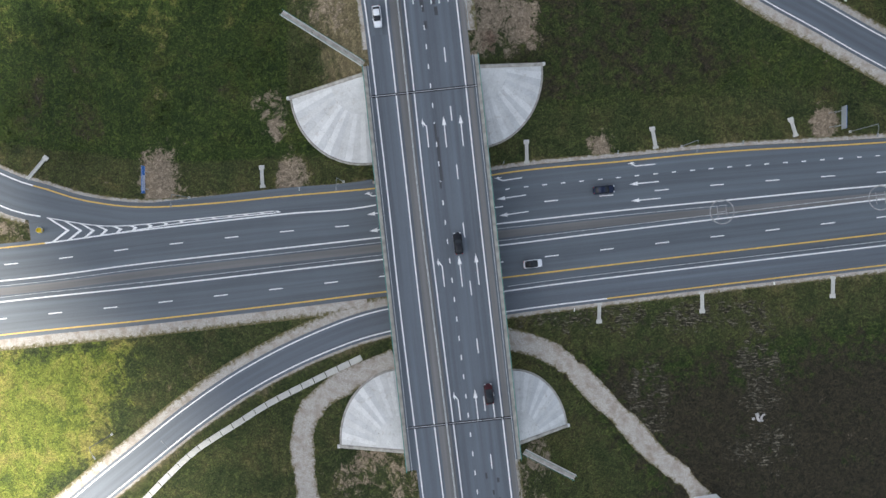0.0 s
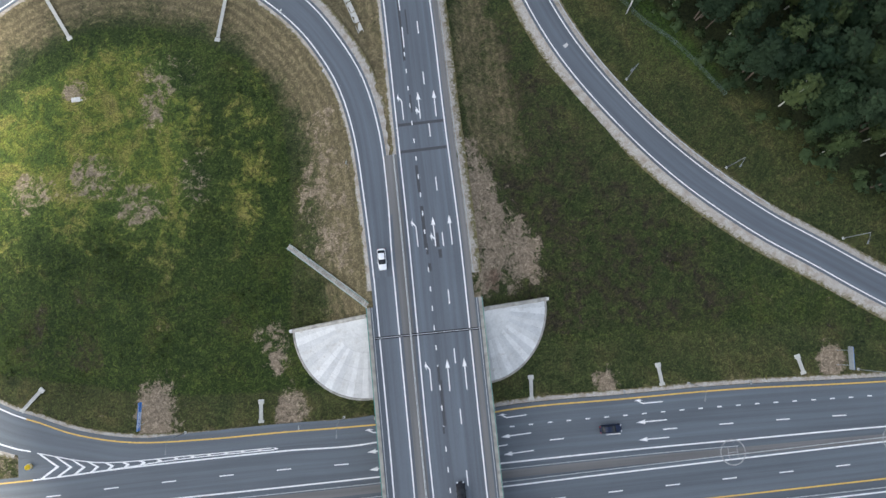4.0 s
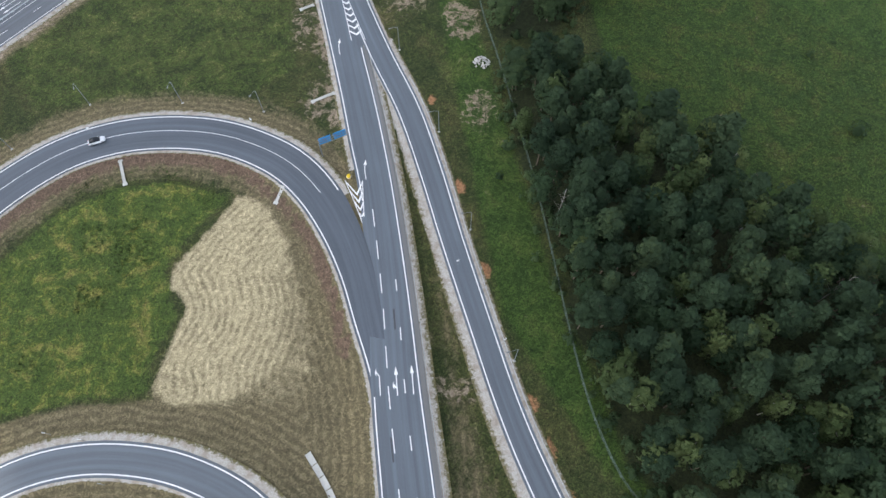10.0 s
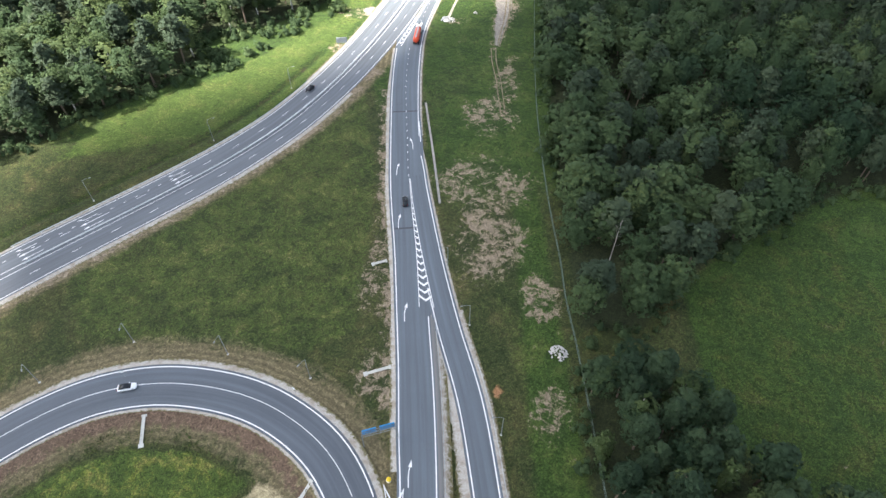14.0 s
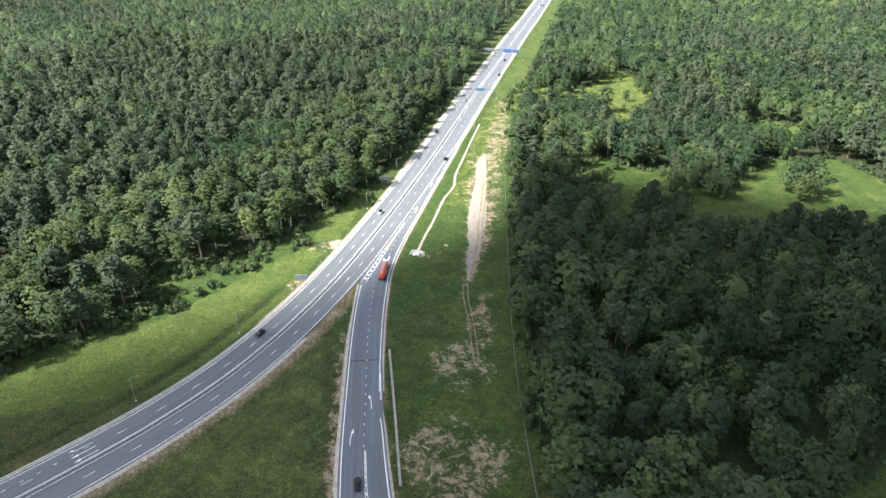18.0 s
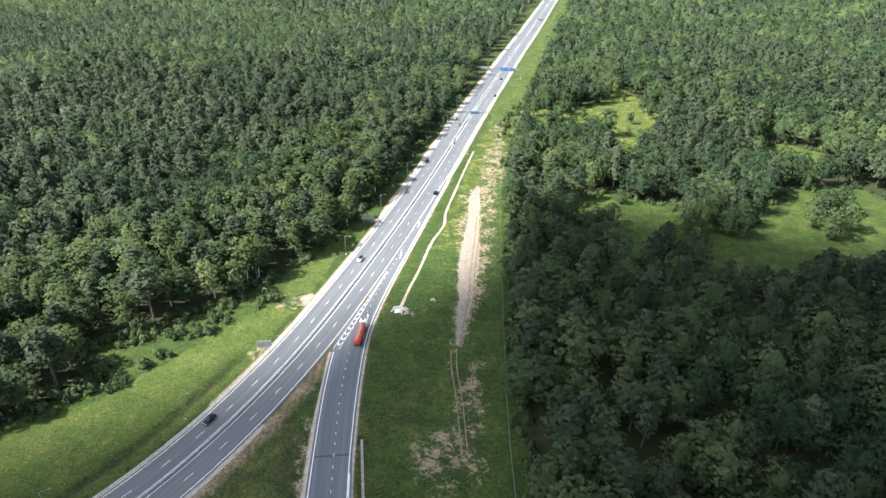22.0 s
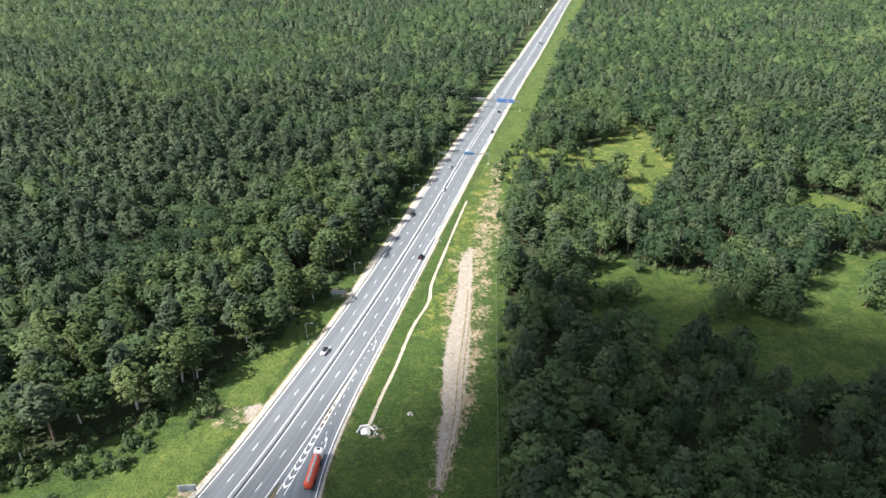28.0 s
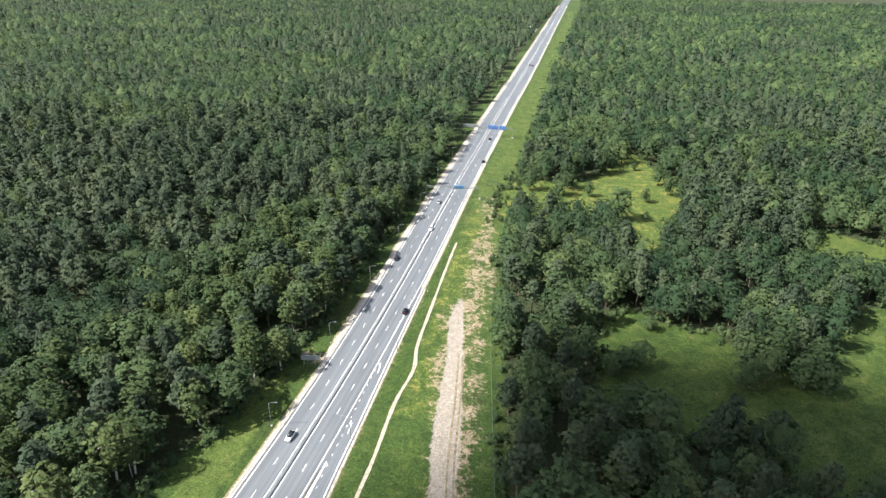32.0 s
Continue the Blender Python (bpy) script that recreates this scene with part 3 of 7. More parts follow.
flat_noise = np.array([noise.noise(Vector((x * 0.03, y * 0.03, 3.1))) for x, y in zip(gx, gy)])
gz = gz + 0.12 * flat_noise * (gz < 0.01) - 0.02
# the abutment slopes stay below the bridge
v_all = along_bridge(gx, gy)
gz = np.where(abs(v_all) < 21, np.minimum(gz, 0.0), gz)
near_roads = np.full(gx.shape, 12.0)
for r in (WEST_BOUND, EAST_BOUND, SLIP_SW, EXIT_W, RAMP, HIGHWAY, AUX, MAIN, LOOP2, LOOP1):
    near_roads = np.minimum(near_roads, near(r, gx, gy, 12.0))
for r in (WEST_BOUND, EAST_BOUND, SLIP_SW, EXIT_W, RAMP, HIGHWAY, AUX):
    d = near(r, gx, gy, 6.0)
    gz = np.where(d < 3.5, np.minimum(gz, np.maximum(gz - 0.3, 0.02)), gz)
west_side = gx < np.interp(gy, HIGHWAY.p[:, 1], HIGHWAY.p[:, 0])
ditch = np.exp(-((near(HIGHWAY, gx, gy, 16.0) - 9.0) / 1.9) ** 2) * west_side * np.clip((372 - gy) / 20, 0, 1) * (gy > 120)
gz = gz - 0.9 * ditch
# Darker green ground inside the wood outlines, left out in the clearings.
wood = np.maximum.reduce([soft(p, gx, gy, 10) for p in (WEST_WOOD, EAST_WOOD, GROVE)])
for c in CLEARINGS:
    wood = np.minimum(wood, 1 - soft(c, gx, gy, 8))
lushness = np.clip(0.22 + 0.50 * np.clip((gy - 260) / 60, 0, 1) + 0.35 * flat_noise, 0, 1)
for c in CLEARINGS:
    lushness = np.maximum(lushness, soft(c, gx, gy, 10) * 0.8)
dryness = np.clip((7.0 - near_roads) / 7.0, 0, 1) * 0.62
for r, wide in ((LOOP1, 19.0), (LOOP2, 14.0)):
    dryness = np.maximum(dryness, np.clip((wide - near(r, gx, gy, wide)) / wide, 0, 1) ** 0.5 * 0.8)
dryness = np.maximum(dryness, np.clip((9.0 - near(HIGHWAY, gx, gy, 9.0)) / 9.0, 0, 1) ** 0.6 * 0.9 * (gx > np.interp(gy, HIGHWAY.p[:, 1], HIGHWAY.p[:, 0])) * (gy < 370))
# Yellow grass, with sunlight on the loop meadow and south-west wedge put in.
golden = 0.56 * soft([(-122, 50), (-112, 72), (-96, 87), (-80, 98), (-62, 97), (-56, 84), (-53, 62), (-50, 44), (-70, 30), (-112, 34)], gx, gy, 14)
golden = np.maximum(golden, 0.75 * soft([(-140, -28), (-72, -20), (-38, -22), (-60, -38), (-84, -58), (-110, -90), (-160, -90)], gx, gy, 10))
golden = np.maximum(golden, 0.24 * soft([(-62, 212), (-46, 222), (-60, 290), (-86, 318), (-140, 228), (-118, 206)], gx, gy, 10))
STRIP = [(-54, 440), (-30, 436), (-27, 560), (-26, 660), (-20, 760), (-4, 940), (18, 1200), (85, 2000), (52, 2000), (-6, 1200), (-28, 940), (-40, 780), (-48, 660), (-52, 540)]
golden = np.maximum(golden, 0.42 * soft([(-54, 440), (-30, 436), (-27, 560), (-29, 620), (-48, 620), (-52, 540)], gx, gy, 8))
golden = np.maximum(golden, 0.40 * soft(CLEARINGS[1], gx, gy, 8))
lushness = np.maximum(lushness, 0.6 * soft([(-46, 30), (-46, 84), (-36, 86), (-33, 60), (-33, 34)], gx, gy, 12))
FIELD = [(41, 217), (54, 203), (71, 187), (100, 162), (130, 152), (200, 132), (280, 120), (320, 330), (160, 330), (100, 311), (50, 273), (36, 255)]
lushness = np.maximum(lushness, 0.95 * soft(FIELD, gx, gy, 8))
lushness = np.maximum(lushness, 0.85 * soft([(8, 150), (28, 118), (60, 84), (64, 88), (36, 120), (22, 160), (4, 240), (-14, 330), (-24, 330), (-8, 240)], gx, gy, 8))
dryness = np.minimum(dryness, 1 - np.maximum(soft(LOOP_GREEN, gx, gy, 3.0), soft(LOOP_2_GREEN, gx, gy, 3.0)))
dryness = np.maximum(dryness, soft(HAY, gx, gy, 4.0) * 0.95)
dryness = np.maximum(dryness, 0.54 * soft([(2, 64), (22, 64), (15, 98), (4, 132), (-4, 165), (-10, 168), (-5, 110)], gx, gy, 10))
edge = np.full(gx.shape, 60.0)
for (x0, y0), (x1, y1) in zip(LOOP_2_GREEN[5:12], LOOP_2_GREEN[6:12]):
    t = np.clip(((gx - x0) * (x1 - x0) + (gy - y0) * (y1 - y0)) / ((x1 - x0) ** 2 + (y1 - y0) ** 2), 0, 1)
    edge = np.minimum(edge, np.hypot(gx - x0 - t * (x1 - x0), gy - y0 - t * (y1 - y0)))
straw = np.maximum(soft(HAY_CORE, gx, gy, 6.0) * np.clip(1.1 - edge / 44, 0.45, 1), 0.50 * soft([(-60, 130), (-44, 124), (-32, 122), (-27, 140), (-33, 160), (-46, 178), (-56, 176)], gx, gy, 16))
bare = np.zeros(gx.shape)
for px, py, ax, ay in ((-27, 325, 8, 9), (-24, 288, 14, 9), (-18, 262, 9, 12), (-2, 244, 5, 7), (4, 211, 4, 6), (-22, 281, 6, 16), (-3, 134, 5, 3), (11.5, 45, 4.5, 5), (8, 53, 3.5, 9), (-14, -50, 8, 6), (19, -50, 3, 7), (-63, 88, 5, 4), (-66, 80, 3, 4), (-84, 84, 3, 2), (-78, 64, 5, 4), (-56, 64, 3, 5), (-68, 58, 5, 4), (-92, 60, 4, 4), (-60.6, 12.5, 4.4, 6.5), (-91, 2.4, 4.5, 2.2), (-33, 14.5, 3, 4), (34, 20, 3, 3), (-37, 29, 3, 4), (-98, 391, 7, 3.5), (-89, 396, 3.5, 3),
                       (-92, 372, 3, 8), (-88, 466, 5, 3), (-96, 360, 4, 3), (-53.5, 392.5, 5, 3), (-45, 400.7, 1.6, 1.2), (-36, 560, 6, 12), (-34, 530, 6, 14), (-38, 620, 4, 14), (-40, 500, 7, 10), (-24.5, 345, 4, 16), (-21.5, 199, 3, 3), (-40, 213, 4, 6), (-49, 248, 3, 14), (-56, 290, 2.5, 10)):
    bare = np.maximum(bare, np.clip(1.0 - 0.55 * np.hypot((gx - px) / ax, (gy - py) / ay), 0, 0.47))
beside = np.interp(gy, HIGHWAY.p[:, 1], HIGHWAY.p[:, 0])
bare = np.maximum(bare, 0.56 * np.clip((6.5 - near(HIGHWAY, gx, gy, 6.5)) / 4.0, 0, 1) * (gx > beside) * (gy < 350))
beside = np.interp(gy, MAIN.p[:, 1], MAIN.p[:, 0])
bare = np.maximum(bare, 0.54 * np.clip((7.0 - near(MAIN, gx, gy, 7.0)) / 4.0, 0, 1) * (gx < beside) * (gy > 203) * (gy < 335))
umbery = np.maximum(0.7 * soft([(8, 38), (11.5, 38.5), (12.5, 44), (9, 46), (7, 42)], gx, gy, 3), 0.72 * np.clip((8.5 - near(LOOP2, gx, gy, 8.5)) / 5.0, 0, 1) * (gy < 200) * inside([(-140, 130), (-125, 168), (-104, 190), (-80, 197), (-56, 192), (-34, 170), (-24, 140), (-60, 120)], gx, gy))
clayey = np.zeros(gx.shape)
for px, py, ax, ay in ((-1.6, 185.4, 1.5, 2.6), (4.6, 162.2, 1.5, 2.4), (14.7, 130.4, 1.3, 2.6), (18.6, 119.5, 1.2, 4.2), (-9.4, 214, 1.2, 2.0), (22.6, 112, 1.0, 2.0)):
    clayey = np.maximum(clayey, np.clip(1.15 - 0.6 * np.hypot((gx - px) / ax, (gy - py) / ay), 0, 0.75))
for px, py, ax, ay in ((-61.5, 13.2, 3.3, 5.6), (-33.0, 14.0, 2.4, 2.8), (34.2, 20.0, 1.5, 2.2), (82.2, 25.4, 2.2, 3.0), (-36.5, 24, 1.3, 2.6)):
    bare = np.maximum(bare, np.clip(1.5 - 0.8 * np.hypot((gx - px) / ax, (gy - py) / ay), 0, 0.86))
bare = np.maximum(bare, 0.8 * soft([(5.5, 38), (11, 38), (13, 43), (20.5, 41), (21, 50), (16, 56), (12, 60), (6, 72), (2.6, 74)], gx, gy, 4))
bare = np.maximum(bare, 0.46 * soft([(-33, 50), (-19, 39), (-20, 58), (-25, 80), (-33, 80)], gx, gy, 5))
sandy = soft([(-41.5, 476), (-44, 498), (-41, 520), (-38, 500), (-35.5, 476), (-31.5, 440), (-29.8, 405), (-31.2, 372), (-33.4, 378), (-36, 405), (-40, 430)], gx, gy, 3.5)
sandy = np.maximum(sandy, 0.9 * soft([(-92, 389), (-88, 396), (-91, 398.5), (-97, 395.5)], gx, gy, 3.0))
bare = np.maximum(bare, 0.5 * soft([(-47, 470), (-42, 500), (-40, 600), (-33, 640), (-30, 560), (-29, 500), (-24, 440), (-25, 400), (-33, 360), (-40, 420)], gx, gy, 6))
peaty = np.clip(soft([(14, -20), (30, -22), (140, -10), (200, -200), (20, -200), (40, -55)], gx, gy, 34) * 0.74, 0, 1)
peaty = np.maximum(peaty, 0.5 * soft([(16, 26), (60, 30), (70, 40), (30, 78), (14, 105), (0, 130), (6, 60)], gx, gy, 10))
peaty = np.maximum(peaty, 0.2 * soft([(-60, 215), (-48, 225), (-62, 280), (-85, 305), (-140, 222), (-120, 206)], gx, gy, 10))
TRIANGLE = soft([(-60, 212), (-46, 224), (-57, 285), (-76, 336), (-88, 318), (-140, 228), (-120, 206)], gx, gy, 6)
lushness = lushness * (1 - 0.75 * TRIANGLE)
dryness = np.maximum(dryness, 0.34 * TRIANGLE)
ranky = 0.74 * soft(LOOP_GREEN, gx, gy, 3.0)
ranky = np.maximum(ranky, 0.56 * soft(LOOP_2_GREEN, gx, gy, 3.0))
golden = np.maximum(golden, 0.44 * soft(LOOP_2_GREEN, gx, gy, 5.0))
ranky = np.maximum(ranky, 0.55 * soft([(20, 24), (80, 30), (130, 18), (110, 32), (60, 56), (28, 66), (14, 60)], gx, gy, 10))
ranky = np.maximum(ranky, 0.8 * soft([(16, -20), (40, -24), (150, -6), (200, -100), (60, -90), (40, -50)], gx, gy, 12))
ranky = np.maximum(ranky, 0.85 * ditch)
peaty = np.maximum(peaty, 0.52 * ditch)
wispy = np.zeros(gx.shape)
for px, py, ax, ay in ((69, -30, 5, 8), (70, -44, 6, 5), (45, -35, 4, 7), (36, -17, 14, 2.5), (60, -16, 10, 3)):
    wispy = np.maximum(wispy, np.clip(1.0 - 0.5 * np.hypot((gx - px) / ax, (gy - py) / ay), 0, 0.5))
freshness = np.zeros(gx.shape)
# The first clearing takes less fresh green, its shade put into the colour.
for poly, share, wide in ((CLEARINGS[0], 0.46, 6), (CLEARINGS[1], 0.72, 6), (CLEARINGS[2], 0.75, 6), ([(-170, 270), (-112, 300), (-98, 345), (-94, 386), (-106, 390), (-118, 368), (-136, 332), (-166, 300)], 0.8, 7), ([(-104, 392), (-92, 398), (-90, 440), (-92, 460), (-106, 430)], 0.75, 5),
                          ([(-122, 50), (-112, 72), (-96, 88), (-80, 98), (-62, 97), (-56, 84), (-53, 62), (-50, 44), (-70, 30), (-112, 34)], 0.70, 14), (LOOP_GREEN, 0.4, 4), (LOOP_2_GREEN, 0.66, 4), (STRIP, 0.56, 5), ([(28, 112), (44, 94), (60, 82), (52, 96), (36, 112), (24, 142), (16, 190), (6, 236), (-6, 300), (-16, 370), (-24, 440), (-50, 436), (-52, 395), (-42, 320), (-30, 275), (-14, 235), (-2, 200), (10, 160), (16, 138)], 0.44, 6), ([(-140, -28), (-72, -20), (-38, -22), (-60, -38), (-84, -58), (-110, -90), (-160, -90)], 0.62, 10)):
    freshness = np.maximum(freshness, share * soft(poly, gx, gy, wide))
freshness = np.maximum(freshness, 0.5 * TRIANGLE) * (1 - ditch)
# broad patches of weeds, bare peat and dry grass in the meadows beside the bridge
broad, broad_2 = (np.array([noise.noise(Vector((x * 0.055, y * 0.055, z))) + 0.5 * noise.noise(Vector((x * 0.13, y * 0.13, z + 4))) for x, y in zip(gx, gy)]) for z in (8.7, 21.3))
NEAR_MEADOW = np.maximum(soft([(-130, 22), (-62, 18), (-34, 20), (-36, 50), (-40, 96), (-80, 110), (-140, 90)], gx, gy, 8), soft([(14, 22), (100, 30), (140, 34), (100, 44), (60, 62), (26, 72), (20, 58)], gx, gy, 8))
peaty = np.maximum(peaty, np.clip(0.26 + 0.42 * broad, 0, 0.42) * NEAR_MEADOW * np.where(gx < 0, np.clip((58 - gy) / 24, 0.3, 1), 1))
golden = np.maximum(golden, np.clip(0.34 + 0.36 * broad_2, 0, 0.50) * NEAR_MEADOW * (gx < 0))
dryness = np.maximum(dryness, np.clip(0.14 - 0.5 * broad, 0, 0.38) * NEAR_MEADOW)
EMERALD = soft([(84, 283), (94, 256), (116, 237), (220, 222), (240, 340), (120, 330)], gx, gy, 3)
lushness, ranky = np.maximum(lushness, EMERALD), np.maximum(ranky, 0.52 * soft(FIELD, gx, gy, 12)) * (1 - EMERALD)
greener = np.where((gx < 0) & (gy > 16) & (gy < 70), np.clip((gy - 22) / 40, 0.45, 1), 1)
golden, freshness = golden * greener, freshness * greener
# the wedge between highway and slip road dries out towards its tip
WEDGE = soft([(-140, -28), (-72, -20), (-30, -16), (-60, -38), (-84, -58), (-110, -90), (-160, -90)], gx, gy, 8)
tip = WEDGE * np.clip((gx - 0.5 * gy + 62) / 16, 0, 1)
freshness, golden = freshness * (1 - 0.8 * tip), golden * (1 - 0.7 * tip)
dryness, peaty = np.maximum(dryness, 0.38 * tip), np.maximum(peaty, 0.30 * tip)
swath = np.full(gx.shape, 70.0)
for r in (LOOP1, LOOP2, MAIN):
    swath = np.minimum(swath, near(r, gx, gy, 70.0))
swath = np.where(soft(HAY_CORE, gx, gy, 2.0) > 0.5, edge, swath)
nv, nw = len(GY), len(GX)
ii, jj = np.meshgrid(np.arange(nw - 1), np.arange(nv - 1))
q = (jj * nw + ii).ravel()
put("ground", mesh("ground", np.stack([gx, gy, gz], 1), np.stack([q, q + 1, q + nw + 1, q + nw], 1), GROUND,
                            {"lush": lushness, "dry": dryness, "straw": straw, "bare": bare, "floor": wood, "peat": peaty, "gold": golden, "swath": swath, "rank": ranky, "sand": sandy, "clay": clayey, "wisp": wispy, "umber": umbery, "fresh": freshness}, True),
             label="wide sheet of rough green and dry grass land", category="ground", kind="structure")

# ---------------------------------------------------------------- roads


def road(name, r, mat, lift, label, s0=0.0, s1=None, extra=(0.7, 0.7), step=3.0):
    s1 = r.s[-1] if s1 is None else s1
    return put(name, r.strip(name, mat, s0, s1, -extra[0], extra[1], lift, (-1, 1), step, 6, "across"), label=label, category="road", kind="structure")


def verge(r, s0, s1, side, a, b, drop=0.0, lift=-0.03):
    me = r.strip("verge", GRAVEL, s0, s1, side * a, side * b, lift, (side, side), 3.0, 3, "edge", drop)
    return me


road("road_west_bound", WEST_BOUND, ASPHALT_NEW, 0.02, "dark asphalt carriageway running under the bridge", extra=(0.9, 2.7))
road("road_east_bound", EAST_BOUND, ASPHALT_NEW, 0.035, "dark asphalt carriageway running under the bridge", extra=(2.7, 1.0))
road("road_exit", EXIT_W, ASPHALT_NEW, 0.005, "asphalt exit lane bending away from the highway", extra=(1.0, 1.2))
road("road_slip", SLIP_SW, ASPHALT, 0.05, "narrow asphalt slip road passing under the bridge")
road("road_ramp", RAMP, ASPHALT, 0.0, "narrow curved asphalt ramp with white edge lines")
road("road_loop_1", LOOP1, ASPHALT, 0.0, "single-lane asphalt loop climbing to the bridge")
road("road_loop_2", LOOP2, ASPHALT_DARK, 0.015, "two-lane asphalt loop joining the through road")
road("road_through", MAIN, ASPHALT, 0.03, "asphalt through road with three worn lanes")
road("road_left_lane", LEFT, ASPHALT, 0.045, "single asphalt lane crossing the bridge")
median_s = MAIN.find(-5, 69)
put("median_strip", MAIN.strip("median_strip", ASPHALT_OLD, 0, median_s, -3.4, -0.66, 0.012, (-1, -1), 3.0, 2, "across"), label="dusty grey asphalt strip below the median barrier", category="road", kind="structure")
gore = WEST_BOUND.strip("gore_paving", ASPHALT_NEW, WEST_BOUND.find(-87, -4), WEST_BOUND.find(-14, 4.2), -5.6, -0.8, 0.0, (-1, -1), 3.0, 4, "across")
put("gore_paving", gore, label="asphalt wedge between highway and exit lane", category="road", kind="structure")
put("median_paving", WEST_BOUND.strip("median_paving", ASPHALT_OLD, 0, WEST_BOUND.s[-1], 1.5, 3.1, 0.045, (1, 1), 3.0, 2, "across"), label="pale old asphalt strip in the middle of the highway", category="road", kind="structure")
put("verge_paving", EAST_BOUND.strip("verge_paving", ASPHALT_NEW, EAST_BOUND.find(-6, -6.6), EAST_BOUND.s[-1], 0.8, 3.0, 0.01, (1, 1), 3.0, 2, "across"), label="asphalt strip between highway and slip road", category="road", kind="structure")
put("shoulder_paving", MAIN.strip("shoulder_paving", ASPHALT_OLD, 0, MAIN.find(-33, 231), 0.45, 1.6, 0.036, (1, 1), 3.0, 1, "across"), label="pale worn asphalt shoulder of the through road", category="road", kind="structure")
road("road_highway", HIGHWAY, ASPHALT_SUNLIT, 0.045, "wide asphalt highway through the forest", step=6.0)
road("road_merge_lane", AUX, ASPHALT_SUNLIT, 0.0, "asphalt merging lane beside the highway")

# ---------------------------------------------------------------- cloud


def cloud():
    """A flat-bottomed fair-weather cloud that shades the junction."""
    edge = [(-70, -320), (-66, -66), (-78, -46), (-96, -26), (-112, -8), (-122, 20), (-114, 95), (-150, 172), (-190, 260), (-158, 306), (-115, 340), (-92, 367), (-74, 392), (-54, 412), (-29, 432), (-14, 480), (36, 486), (92, 476), (130, 456), (260, 452), (420, 430), (520, 100), (430, -320)]
    ring = spline([*edge, edge[0]], 22)[:-1]
    shift = TO_SUN * (1300 / TO_SUN.z)
    n, verts, faces = len(ring), [], []
    mid = ring.mean(0)
    levels = ((0.97, 0), (1.0, 14), (0.96, 60), (0.8, 120), (0.5, 165))
    for k, (f, z) in enumerate(levels):
        for i, p in enumerate(ring):
            q = mid + (p - mid) * f
            b = noise.noise(Vector((q[0] * 0.02, q[1] * 0.02, k * 3.0)))
            verts.append((q[0] + shift.x + 9 * b, q[1] + shift.y + 9 * b, 1300 + z + 25 * b * (k > 1)))
    for k in range(len(levels) - 1):
        for i in range(n):
            j = (i + 1) % n
            faces.append((k * n + i, k * n + j, (k + 1) * n + j, (k + 1) * n + i))
    faces += [tuple(range(n))[::-1], tuple(range((len(levels) - 1) * n, len(levels) * n))]
    return put("cloud", mesh("cloud", verts, faces, plain("cloud_white", (0.85, 0.85, 0.86), 1.0, 0, 0.04, 0.01), None, True), label="white fair-weather cloud over the road junction", category="cloud", kind="structure")


cloud()

# ---------------------------------------------------------------- small geometry


def boxes(name, rows, mat, bevel=0.0):
    """One mesh of several boxes (pose, sx, sy, sz), each with its foot at the pose."""
    bm = bmesh.new()
    for m, sx, sy, sz in rows:
        g = bmesh.ops.create_cube(bm, size=1.0, matrix=m @ Matrix.Translation((0, 0, sz / 2)) @ Matrix.Diagonal((sx, sy, sz, 1)))
    if bevel:
        bmesh.ops.bevel(bm, geom=bm.edges[:], offset=bevel, segments=1, affect="EDGES")
    me = bpy.data.meshes.new(name)
    bm.to_mesh(me)
    bm.free()
    me.materials.append(mat)
    return me


def tube(name, path, radii, mat, n=8):
    """A tapered tube along a path of places."""
    verts, faces = [], []
    pts = [Vector(p) for p in path]
    for i, p in enumerate(pts):
        d = (pts[min(i + 1, len(pts) - 1)] - pts[max(i - 1, 0)]).normalized()
        q = d.to_track_quat("Z", "Y")
        for j in range(n):
            a = 2 * math.pi * j / n
            verts.append(tuple(p + q @ Vector((radii[i] * math.cos(a), radii[i] * math.sin(a), 0))))
    for i in range(len(pts) - 1):
        for j in range(n):
            k = (j + 1) % n
            faces.append((i * n + j, i * n + k, (i + 1) * n + k, (i + 1) * n + j))
    faces.append(tuple(range(n))[::-1])
    faces.append(tuple(range((len(pts) - 1) * n, len(pts) * n)))
    return mesh(name, verts, faces, mat, None, n > 6)


def ground_z(x, y):
    i = int(np.clip(np.searchsorted(GX, x) - 1, 0, nw - 2))
    j = int(np.clip(np.searchsorted(GY, y) - 1, 0, nv - 2))
    fx, fy = (x - GX[i]) / (GX[i + 1] - GX[i]), (y - GY[j]) / (GY[j + 1] - GY[j])
    z = gz.reshape(nv, nw)
    return float((z[j, i] * (1 - fx) + z[j, i + 1] * fx) * (1 - fy) + (z[j + 1, i] * (1 - fx) + z[j + 1, i + 1] * fx) * fy)


def empty(name, m, label, category, group=""):
    ob = new(name)
    ob.empty_display_size = 0.2
    ob.matrix_basis = m
    return tagged(ob, label, category, group)


OBJ = {o.name: o for o in scene.objects}
LIFT = 0.02


